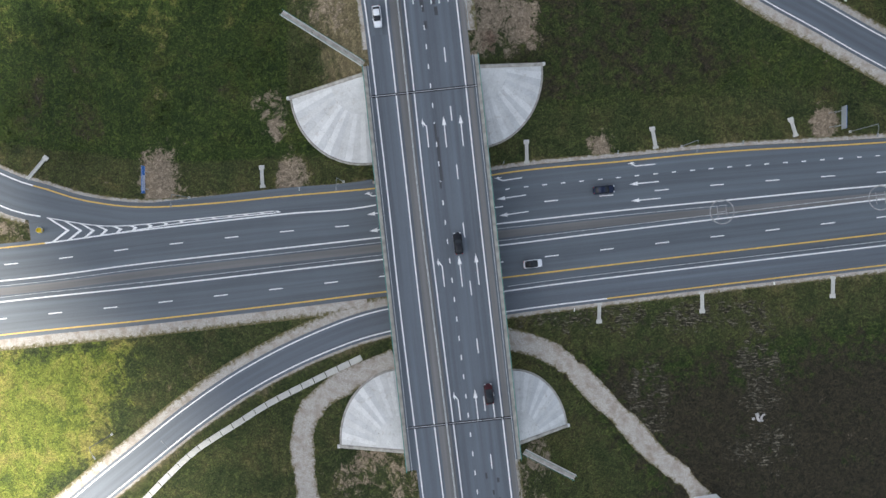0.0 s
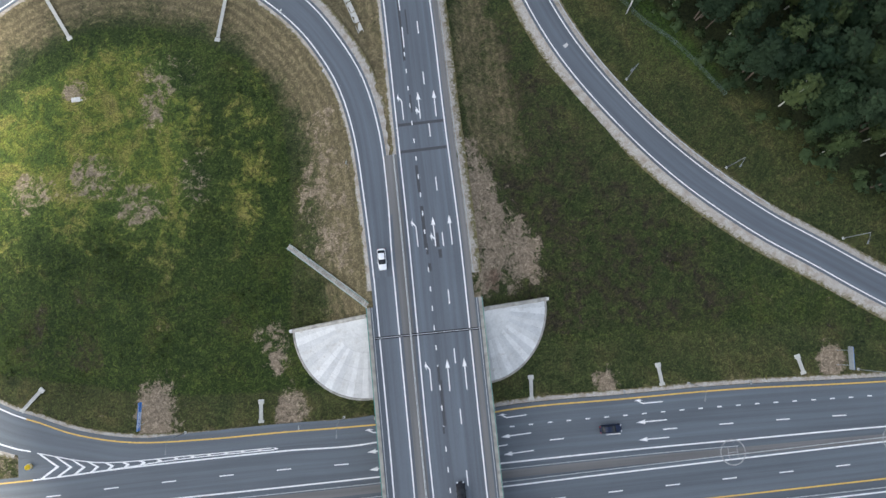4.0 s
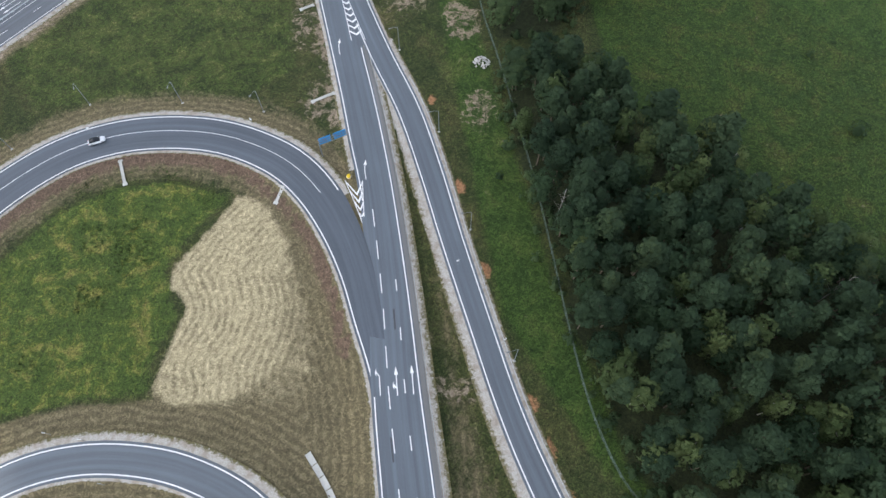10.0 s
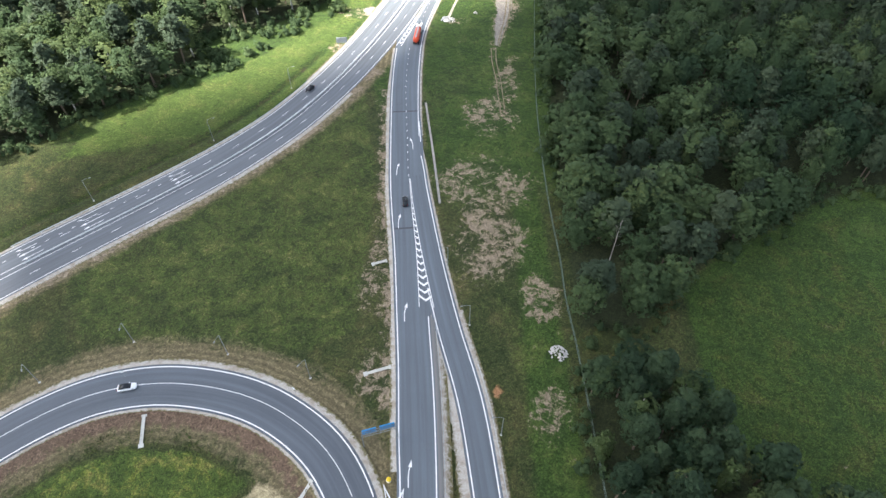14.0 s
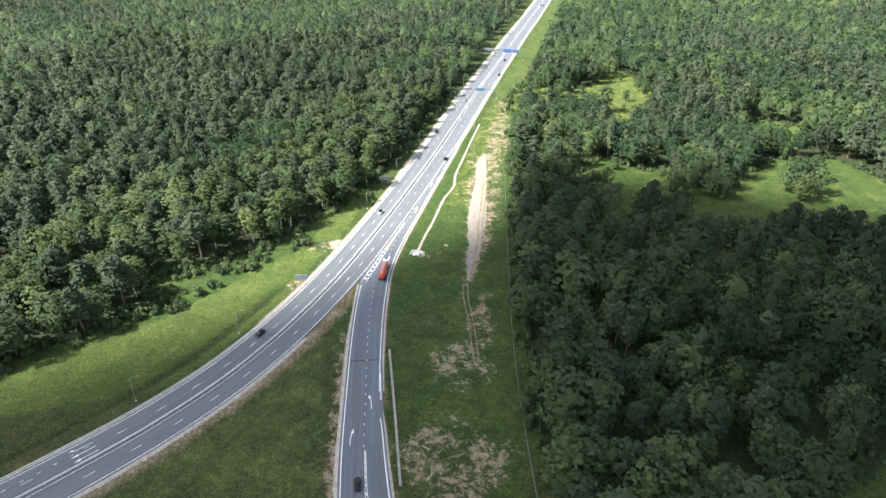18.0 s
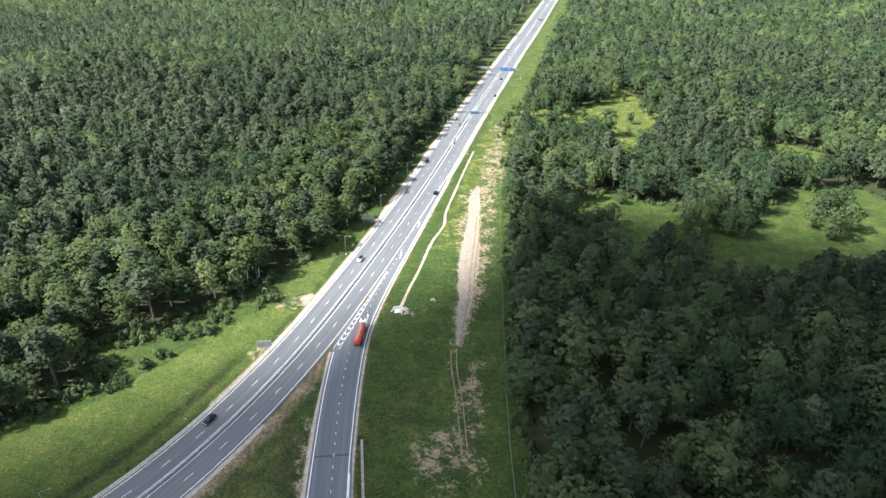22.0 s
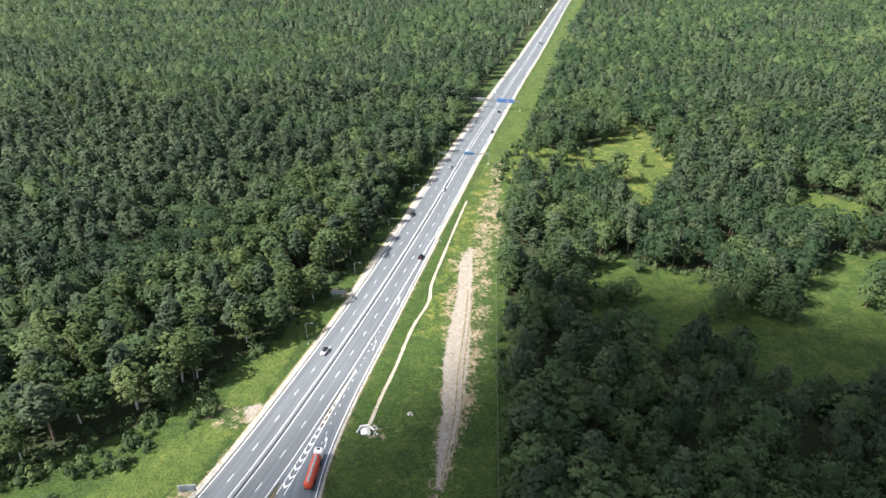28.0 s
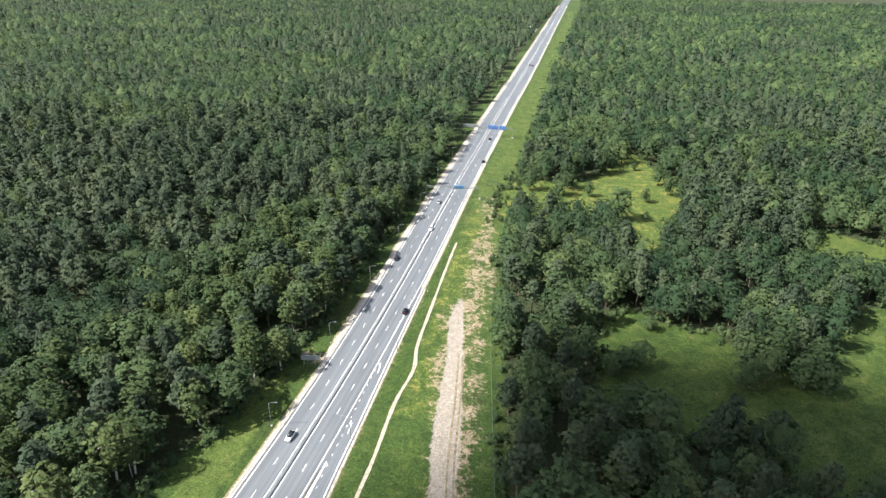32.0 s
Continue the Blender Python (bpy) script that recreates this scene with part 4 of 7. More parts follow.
class Paint:
    """Marks on one road, each a part of it."""

    def __init__(self, name, r, base):
        self.ob, self.r, self.lift = OBJ[name], r, base + LIFT

    def line(self, s0, s1, off, rel=0.0, width=0.27, mat=None, step=3.0):
        me = self.r.strip("edge_line", mat or PAINT, s0, s1, off - width / 2, off + width / 2, self.lift, (rel, rel), step)
        return put("edge_line", me, self.ob)

    def place(self, s, off, rel=0.0):
        a, b = Vector(self.r.at(s - 0.5, off, 0, rel)), Vector(self.r.at(s + 0.5, off, 0, rel))
        d = (b - a).normalized()
        x = d.cross(Vector((0, 0, 1))).normalized()
        m = Matrix((x, d, x.cross(d))).transposed().to_4x4()
        m.translation = Vector(self.r.at(s, off, self.lift, rel))
        return m

    def dashes(self, s0, s1, off, long, gap, rel=0.0, width=0.22, name="lane_dash"):
        key = (long, width)
        if key not in DASH:
            w = width / 2
            DASH[key] = mesh("lane_dash", [(-w, 0, 0), (w, 0, 0), (w, long, 0), (-w, long, 0)], [(0, 1, 2, 3)], PAINT)
        s = s0
        while s + long <= s1:
            put(name, DASH[key], self.ob, self.place(s, off, rel))
            s += long + gap

    def arrow(self, shape, s, off, rel=0.0, turn=0.0):
        put("lane_arrow", ARROWS[shape], self.ob, self.place(s, off, rel) @ pose(0, 0, 0, 0, 0, turn))


DASH = {}
WORN_PAINT = plain("worn_road_paint", (0.30, 0.30, 0.29), 0.7, 0, 0.4, 2.0)


def flat(name, polys, mat=None):
    verts, faces = [], []
    for p in polys:
        faces.append(tuple(range(len(verts), len(verts) + len(p))))
        verts += [(x, y, 0) for x, y in p]
    return mesh(name, verts, faces, mat or PAINT)


STEM = [(-0.11, -6.4), (0.11, -6.4), (0.11, -1.6), (-0.11, -1.6)]
HEAD = [(-0.45, -1.8), (0.45, -1.8), (0, 0)]
LEFT_HEAD = [(-0.11, -1.75), (0.11, -1.75), (-0.62, -0.55), (-0.62, 0.05), (-0.95, -0.95), (-0.62, -1.85), (-0.62, -1.15)]
BRANCH = [(-0.11, -4.9), (-0.11, -4.5), (-0.6, -3.7), (-0.6, -3.2), (-0.9, -4.2), (-0.6, -5.2), (-0.6, -4.5)]
CURVE = [(-0.1, -6.2), (0.1, -6.2), (0.12, -4.0), (0.28, -2.6), (0.6, -1.5), (0.42, -1.4), (0.06, -2.5), (-0.1, -4.0)]
CURVE_HEAD = [(0.02, -1.5), (0.9, -1.75), (0.85, 0.0)]
ARROWS = {
    "straight": flat("straight_arrow", [STEM, HEAD]),
    "left": flat("left_arrow", [[(-0.11, -6.0), (0.11, -6.0), (0.11, -1.75), (-0.11, -1.75)], LEFT_HEAD]),
    "both": flat("straight_left_arrow", [STEM, HEAD, BRANCH]),
    "right_merge": flat("merge_right_arrow", [CURVE, CURVE_HEAD]),
    "left_merge": flat("merge_left_arrow", [[(-x, y) for x, y in CURVE[::-1]], [(-x, y) for x, y in CURVE_HEAD[::-1]]]),
    "right": flat("right_arrow", [[(-0.11, -6.0), (0.11, -6.0), (0.11, -1.75), (-0.11, -1.75)], [(-x, y) for x, y in LEFT_HEAD[::-1]]]),
}


def chevrons(parent, left, right, lift, pitch, width, apex, z=0.17):
    """White chevrons between two lines given from the wide base to the tip; apex: how far the points lead towards the tip."""
    a, b = spline(left, 0.5), spline(right, 0.5)
    n = min(len(a), len(b))
    a, b = a[np.linspace(0, len(a) - 1, n).astype(int)], b[np.linspace(0, len(b) - 1, n).astype(int)]
    gap = np.hypot(*(a - b).T)
    step = np.hypot(*(np.diff((a + b) / 2, axis=0)).T).mean()
    k = max(1, int(pitch / step))
    w = width / step

    def on(p, i):
        return np.array([np.interp(i, range(n), p[:, 0]), np.interp(i, range(n), p[:, 1])])
    for i in range(int(4 / step) if apex < 0 else 0, n - int(2 / step), k):
        g = np.interp(i, range(n), gap)
        lead = apex * g / step
        if i + lead < 0:
            continue
        c0, c1 = (on(a, i + lead) + on(b, i + lead)) / 2, (on(a, i + lead + w) + on(b, i + lead + w)) / 2
        pts = [on(a, i), c0, on(b, i), on(b, i + w), c1, on(a, i + w)]
        me = mesh("chevron", [(p[0], p[1], z + lift) for p in pts], [(0, 1, 4, 5), (1, 2, 3, 4)], PAINT)
        put("chevron", me, parent)
    for p in (a, b):
        r = Road([(q[0], q[1], 0.1, z) for q in p[:: max(1, n // 14)]], 2.0)
        put("edge_line", r.strip("edge_line", PAINT, 0, r.s[-1], -0.1, 0.1, lift), parent)


# the through road and the lane beside it
pm = Paint("road_through", MAIN, 0.03)
gore_s, join_s = MAIN.find(-22.1, 181.5), MAIN.find(-14.1, 132)
merge_s, end_s = MAIN.find(-33, 231), MAIN.find(-68, 366)
pm.line(0, join_s, 0, -1)
pm.line(gore_s - 1, end_s, 0, -1)
pm.line(0, merge_s, 0, 1)
pm.line(MAIN.find(-54, 303), MAIN.find(-57, 316), 0, 1)
pm.dashes(MAIN.find(20, -140), MAIN.find(-8, 92), -1.85, 1.0, 3.0)
pm.dashes(MAIN.find(-8, 92), gore_s, -1.75, 5.0, 4.0)
pm.dashes(MAIN.find(20, -141), MAIN.find(-19, 165), 1.75, 3.0, 9.0)
for y, mid in ((-58, "straight"), (-30.5, "straight"), (-3, "straight"), (25.5, "straight"), (54.8, "both"), (82.5, "both"), (109.7, "both"), (137.5, "both")):
    s = float(np.interp(y, MAIN.p[:, 1], MAIN.s))
    pm.arrow("left", s, -3.55)
    pm.arrow(mid, s, 0.1)
    pm.arrow("straight", s, 3.55)
for y in (193, 236, 269.5, 293):
    pm.arrow("right_merge", float(np.interp(y, MAIN.p[:, 1], MAIN.s)), -2.2 if y < 240 else -3.2)
pm.arrow("left_merge", float(np.interp(306, MAIN.p[:, 1], MAIN.s)), 2.4)
pm.dashes(MAIN.find(-49, 286), end_s, 0.6, 1.0, 3.0, width=0.16)
pl = Paint("road_left_lane", LEFT, 0.045)
pl.line(0, LEFT.s[-1], 0, -1)
pl.line(0, LEFT.s[-1], 0, 1)
for name, r, lift in (("road_loop_1", LOOP1, 0.0), ("road_ramp", RAMP, 0.0), ("road_slip", SLIP_SW, 0.05)):
    p = Paint(name, r, lift)
    s1 = RAMP.find(-30, 243) if r is RAMP else r.s[-1]
    if r is LOOP1:
        s1 = LOOP1.s[-1]
    p.line(0, s1, 0, -1, 0.28)
    if r is RAMP:
        p.line(0, r.s[-1], 0, 1, 0.28)
    elif r is SLIP_SW:
        e = SLIP_SW.find(36, -10.2)
        p.line(0, e, 0, 1, 0.28)
        p.line(e, r.s[-1], 0, 1, 0.28, YELLOW)
    else:
        p.line(0, s1, 0, 1, 0.28)
p2 = Paint("road_loop_2", LOOP2, 0.015)
g2 = LOOP2.find(-32, 175)
p2.line(0, g2 - 8, 0, -1, 0.3)
p2.line(0, LOOP2.find(-18.6, 132), 0, 1, 0.3)
p2.line(0, g2 - 10, -0.6, 0, 0.15)
chevrons(OBJ["road_loop_2"], [(-26.3, 186), (-25.6, 180), (-24.5, 172)], [(-30.8, 186), (-28.0, 180), (-24.5, 172)], 0.07, 3.4, 0.9, 0.9, road_z(178))
chevrons(OBJ["road_through"], [(-33.9, 235.0), (-39, 254), (-44.6, 272), (-49, 287)], [(-29.9, 235.4), (-37, 253), (-44, 272), (-48.8, 287)], 0.07, 2.6, 0.8, -0.45)
# the highway through the forest
ph = Paint("road_highway", HIGHWAY, 0.045)
h_end = HIGHWAY.find(45, 2110)
for rel in (-1, 1):
    ph.line(0, h_end, 0, rel, 0.22, step=6.0)
for off in (-0.95, 0.95):
    ph.line(0, h_end, off, 0, 0.2, step=6.0)
for rel in (-0.52, 0.56):
    ph.dashes(HIGHWAY.find(-262, 58), HIGHWAY.find(-48, 820), 0, 3.0, 9.0, rel, 0.16)
for s in (HIGHWAY.find(-150, 226), HIGHWAY.find(-137, 244), HIGHWAY.find(-122, 266)):
    for off, shape in ((-6.2, "right"), (-4.2, "straight"), (-2.2, "straight")):
        ph.arrow(shape, s, off, 0, 180)
ph.dashes(HIGHWAY.find(-215, 125), HIGHWAY.find(-120, 270), -5.3, 1.0, 3.0, width=0.2)
pa = Paint("road_merge_lane", AUX, 0.03)
pa.line(0, AUX.s[-1], 0, 1, 0.28)
chevrons(OBJ["road_highway"], [(-73.2, 366), (-71.9, 378), (-69.6, 400), (-67.4, 420)], [(-71.2, 366), (-70.2, 378), (-68.8, 400), (-67.2, 420)], 0.075, 3.4, 0.8, -0.8)
pa.dashes(AUX.find(-66, 385), AUX.s[-1], -1.2, 1.0, 3.0, width=0.16)
for y in (388, 436, 466):
    pa.arrow("left_merge", float(np.interp(y, AUX.p[:, 1], AUX.s)), 0.1)
# the highway under the bridge
pw, pe, px_ = Paint("road_west_bound", WEST_BOUND, 0.02), Paint("road_east_bound", EAST_BOUND, 0.035), Paint("road_exit", EXIT_W, 0.005)
w_mid = WEST_BOUND.find(-14, 4.2)
pw.line(0, WEST_BOUND.s[-1], 0, 1, 0.3)
pw.line(WEST_BOUND.find(11, 9), WEST_BOUND.s[-1], 0, -1, 0.3, YELLOW)
pw.line(0, WEST_BOUND.find(-84, -4), 0, -1, 0.3, YELLOW)
pw.line(WEST_BOUND.find(-84, -4), w_mid, 0, -1, 0.3)
pw.dashes(3, w_mid, 0.1, 3.0, 9.0)
pw.dashes(WEST_BOUND.find(11, 9), WEST_BOUND.s[-1] - 4, 1.75, 3.0, 9.0)
pw.dashes(WEST_BOUND.find(11, 9), WEST_BOUND.find(180, 23), -1.85, 1.0, 3.0)
pe.line(0, EAST_BOUND.s[-1], 0, -1, 0.3)
pe.line(0, EAST_BOUND.s[-1], 0, 1, 0.3, YELLOW)
pe.dashes(1, EAST_BOUND.s[-1] - 4, 0.1, 3.0, 9.0)
px_.line(EXIT_W.find(-90, 9), EXIT_W.s[-1], 0, -1, 0.3, YELLOW)
px_.line(0, EXIT_W.find(-90, 9), 0, -1, 0.3)
px_.line(0, EXIT_W.find(-86.5, 8.3), 0, 1, 0.3)
for x0, hs in ((40.2, "right"), (11.6, "right"), (-16.2, "right")):
    s = float(np.interp(x0, WEST_BOUND.p[:, 0], WEST_BOUND.s))
    c = float(np.interp(x0, WEST_BOUND.p[:, 0], WEST_BOUND.p[:, 1]))
    for y, shape in ((16.0, hs), (12.2, "straight"), (8.6, "straight")):
        drop = {40.2: 0.0, 11.6: 3.2, -16.2: 6.5}[x0]
        pw.arrow(shape, s, -(y - drop - c), 0, 180)
chevrons(OBJ["road_exit"], [(-85.5, 5.0), (-72, 3.2), (-55, 4.6), (-34, 6.7)], [(-84.6, -0.3), (-68, 2.1), (-55, 4.1), (-34, 6.3)], 0.06, 3.6, 0.8, 0.7, 0.2)

# the two ring marks on the asphalt
for x, y in ((60.2, 6.3), (94.4, 9.3)):
    verts, faces = [], []
    for i in range(36):
        a = 2 * math.pi * i / 36
        verts += [(r * math.cos(a), r * math.sin(a), 0) for r in (2.45, 2.7)]
        faces.append((2 * i, 2 * i + 1, (2 * i + 3) % 72, (2 * i + 2) % 72))
    for cx, cy, sx, sy in ((-0.95, 0, 0.16, 2.6), (0.95, 0, 0.16, 2.6), (0, 0, 1.74, 0.16)):
        faces.append(tuple(range(len(verts), len(verts) + 4)))
        verts += [(cx + dx * sx / 2, cy + dy * sy / 2, 0) for dx, dy in ((-1, -1), (1, -1), (1, 1), (-1, 1))]
    put("ring_mark", mesh("ring_mark", verts, faces, WORN_PAINT), OBJ["road_west_bound"], pose(x, y, 0.262, 0, 0, 7))

# ---------------------------------------------------------------- gravel verges and tracks


def verges(owner, r, s0, s1, left, right):
    for side, (a, b, drop) in ((-1, left), (1, right)):
        if b > a:
            put("gravel_verge", verge(r, s0, s1, side, a, b, drop), OBJ[owner])


verges("road_through", MAIN, MAIN.find(-2.6, 42), MAIN.find(-33, 231), (0.7, 0.7, 0), (0.65, 3.6, 0.35))
verges("road_through", MAIN, MAIN.find(-5, 66), MAIN.find(-12.8, 124), (0.65, 1.6, 0.15), (0.7, 0.7, 0))
verges("road_through", MAIN, MAIN.find(-23.5, 190), MAIN.find(-68, 366), (0.65, 2.2, 0.2), (0.7, 0.7, 0))
verges("road_through", MAIN, 0, MAIN.find(7, -42), (0.7, 0.7, 0), (0.65, 2.6, 0.3))
verges("road_loop_1", LOOP1, 0, LOOP1.find(-16, 66), (0.6, 2.8, 0.25), (0.6, 1.6, 0.2))
verges("road_loop_1", LOOP1, LOOP1.find(-16, 66), LOOP1.s[-1], (0.6, 0.6, 0.25), (0.6, 1.8, 0.2))
verges("road_loop_2", LOOP2, 0, LOOP2.find(-35, 180), (0.6, 2.6, 0.2), (0.6, 1.5, 0.15))
verges("road_loop_2", LOOP2, LOOP2.find(-35, 180), LOOP2.s[-1], (0.6, 0.6, 0.2), (0.6, 1.7, 0.15))
verges("road_ramp", RAMP, 0, RAMP.find(-27, 234), (0.6, 3.4, 0.2), (0.6, 2.4, 0.2))
verges("road_ramp", RAMP, RAMP.find(-27, 234), RAMP.s[-1], (0.6, 0.6, 0.2), (0.6, 1.6, 0.2))
verges("road_highway", HIGHWAY, 0, HIGHWAY.find(-91, 330), (0.6, 2.4, 0.14), (0.6, 2.6, 0.14))
verges("road_highway", HIGHWAY, HIGHWAY.find(-91, 330), HIGHWAY.find(-73, 460), (0.6, 3.2, 0.14), (0.6, 0.6, 0))
verges("road_highway", HIGHWAY, HIGHWAY.find(-73, 460), h_end, (0.6, 4.4, 0.14), (0.6, 2.8, 0.14))
verges("road_merge_lane", AUX, 0, AUX.s[-1], (0.7, 0.7, 0), (0.6, 1.6, 0.12))
verges("road_west_bound", WEST_BOUND, WEST_BOUND.find(11, 9), WEST_BOUND.s[-1], (1.0, 2.0, 0.12), (0.6, 0.6, 0))
verges("road_exit", EXIT_W, 0, EXIT_W.find(-15, 9.5), (0.9, 1.8, 0.12), (0.6, 0.6, 0))
verges("road_exit", EXIT_W, 0, EXIT_W.find(-88, 8.6), (0.9, 0.9, 0), (0.5, 2.4, 0.1))
verges("road_slip", SLIP_SW, 0, SLIP_SW.find(-8, -17), (0.6, 3.0, 0.18), (0.6, 1.4, 0.18))
verges("road_slip", SLIP_SW, SLIP_SW.find(-8, -17), SLIP_SW.s[-1], (0.6, 0.6, 0), (0.6, 1.7, 0.18))
verges("road_east_bound", EAST_BOUND, 0, EAST_BOUND.find(-18, -8), (0.6, 0.6, 0), (0.9, 3.6, 0.18))


def track(name, pts, width, mat, label, lift=0.05):
    """An unmade track or footpath that follows the ground."""
    p = spline(pts, 1.5)
    d = np.gradient(p, axis=0)
    d /= np.hypot(*d.T)[:, None]
    verts, faces, edge = [], [], []
    for i, (q, t) in enumerate(zip(p, d)):
        w = width * (1.12 + 0.5 * noise.noise(Vector((q[0] * 0.2, q[1] * 0.2, 7))) + 0.25 * noise.noise(Vector((q[0] * 0.7, q[1] * 0.7, 2))))
        for f in (-1, -0.5, 0, 0.5, 1):
            x, y = q[0] + t[1] * f * w / 2, q[1] - t[0] * f * w / 2
            verts.append((x, y, max(ground_z(x, y), 0.0) + lift))
            edge.append(0.9 * abs(f) ** 1.6 + (0.38 if f == 0 and width > 2 else 0.0))
    for i in range(len(p) - 1):
        for c in range(4):
            faces.append((i * 5 + c, i * 5 + c + 1, i * 5 + c + 6, i * 5 + c + 5))
    return put(name, mesh(name, verts, faces, mat, {"edge": edge}), label=label, category="track", kind="structure")


DIRT = plain("bare_dirt", (0.19, 0.155, 0.10), 0.95, 0, 0.6, 0.8)
SAND = plain("pale_sand", (0.33, 0.29, 0.225), 0.95, 0, 0.45, 1.1)
track("gravel_track_1", [(12.8, -20.8), (21.6, -23.4), (27.7, -27.3), (33.8, -33.5), (40, -39.6), (46.2, -46.4), (54, -53), (62, -66)], 4.2, GRAVEL, "pale gravel track curving away from the bridge")
track("gravel_track_2", [(-10.3, -25.8), (-20.1, -29.8), (-28.1, -35.9), (-30.6, -43.3), (-29.4, -56), (-28, -75)], 4.6, GRAVEL, "pale gravel track beside the bridge cone")
track("footpath", [(-56.2, 395), (-55.8, 408), (-54.8, 422), (-54, 446), (-51.4, 464), (-52.7, 478), (-52.2, 500), (-51, 540), (-49.8, 568)], 0.95, SAND, "narrow pale sand footpath in the grass")
track("wheel_rut_1", [(-33.8, 372), (-32.0, 362), (-28.6, 349), (-25.8, 336), (-24, 328)], 0.36, DIRT, "bare wheel rut worn into the grass", 0.05)
track("wheel_rut_2", [(-32.0, 373), (-30.2, 362), (-26.8, 349), (-24.0, 336), (-22.4, 328)], 0.36, DIRT, "bare wheel rut worn into the grass", 0.05)

for k, off in ((3, 1.4), (4, 3.2)):
    track("wheel_rut_%d" % k, [(-38.4 + off, 476), (-36.6 + off, 450), (-35.2 + off, 425), (-33.2 + off, 402), (-32.4 + off * 0.6, 376)], 0.5, DIRT, "bare wheel rut pressed into the sand", 0.055)

# ---------------------------------------------------------------- the bridge
AX = Vector((BRIDGE_AXIS[0], BRIDGE_AXIS[1], 0))
RT = Vector((AX.y, -AX.x, 0))
B0 = Vector((BRIDGE_MID[0], BRIDGE_MID[1], 0))
TOP = 6.8
BM = Matrix((RT, AX, Vector((0, 0, 1)))).transposed().to_4x4()
BM.translation = B0
U0, U1, VN, VS = -11.9, 12.1, 40.5, -43.0
bridge = empty("bridge", BM, "grey concrete road bridge with green railings and a steel median barrier", "bridge")


def bpart(name, rows, mat, parent=bridge, bevel=0.0, label=""):
    return put(name, boxes(name, [(Matrix.Translation(p), *s) for p, s in rows], mat, bevel), parent, label=label)


mid_u, mid_v, wide_u, long_v = (U0 + U1) / 2, (VN + VS) / 2, U1 - U0, VN - VS
bpart("deck", [((mid_u, mid_v, TOP - 1.3), (wide_u, long_v, 1.25))], CONCRETE, bevel=0.05, label="pale concrete deck slab")
bpart("deck_paving", [((mid_u, mid_v, TOP - 0.048), (wide_u - 1.7, long_v, 0.04))], ASPHALT, label="grey asphalt paving of the deck")
for u in (U0 + 0.45, U1 - 0.45):
    bpart("kerb", [((u, mid_v, TOP - 0.03), (0.85, long_v, 0.18))], CONCRETE_OLD, bevel=0.03)
for v in (34.2, -34.2):
    bpart("expansion_joint", [((mid_u, v, TOP + 0.05), (wide_u - 1.9, 0.55, 0.03))], DARK, label="dark rubber expansion joint")
    bpart("expansion_joint", [((mid_u, v, TOP + 0.083), (wide_u - 1.9, 0.10, 0.012))], STEEL, label="steel strip of the joint")
for v in (-14.5, 0.6, 15.5):
    for u in (-9, -3, 3, 9):
        put("pier_column", tube("pier_column", [(u, v, 0), (u, v, TOP - 2.1)], (0.55, 0.55), CONCRETE, 12), bridge)
    bpart("pier_cap", [((mid_u, v, TOP - 2.1), (wide_u - 3, 1.5, 0.82))], CONCRETE, bevel=0.04)
for v in (VN - 2.5, VS + 2.5):
    bpart("abutment", [((mid_u, v, 0), (wide_u, 2.2, TOP - 1.32))], CONCRETE)
RAIL_POST = boxes("rail_post", [(Matrix(), 0.09, 0.09, 1.1)], GREENRAIL)
for u in (U0 + 0.18, U1 - 0.18):
    rail = bpart("railing", [((u, mid_v, TOP + 0.15 + h), (0.07, long_v, 0.06)) for h in (0.35, 0.7, 1.05)], GREENRAIL, label="green painted steel railing")
    for k in range(39):
        put("rail_post", RAIL_POST, rail, Matrix.Translation((u, VS + 0.3 + k * (long_v - 0.6) / 38, TOP + 0.14)))
    bpart("guard_rail", [((u + (1.1 if u < 0 else -1.1), mid_v, TOP + 0.42), (0.08, long_v, 0.32))], STEEL)

BEAM_POST = boxes("barrier_post", [(Matrix(), 0.1, 0.14, 0.72)], STEEL)


def guard_rail(name, r, s0, s1, off, rel, label, post_gap=3.0, lift=0.0, double=False, follow=True):
    """A steel beam on posts along a road. Returns the thing."""
    ob = empty(name, Matrix(), label, "guard rail", "steel guard rails")
    for side in ((-0.12, 0.12) if double else (0.0,)):
        n = max(2, int((s1 - s0) / 3.0) + 1)
        verts, faces = [], []
        prof = ((-0.04, 0.42), (0.03, 0.50), (-0.02, 0.57), (0.03, 0.64), (-0.04, 0.72), (-0.07, 0.72), (-0.07, 0.42))
        for s in np.linspace(s0, s1, n):
            for du, dz in prof:
                verts.append(r.at(s, off + side + du * (1 if side >= 0 else -1), lift + dz, rel))
        w = len(prof)
        for i in range(n - 1):
            for c in range(w):
                d = (c + 1) % w
                faces.append((i * w + c, i * w + d, (i + 1) * w + d, (i + 1) * w + c))
        put("beam", mesh("beam", verts, faces, STEEL), ob)
    for s in np.arange(s0 + 0.5, s1, post_gap):
        x, y, z = r.at(s, off, lift, rel)
        put("barrier_post", BEAM_POST, ob, pose(x, y, z))
    return ob


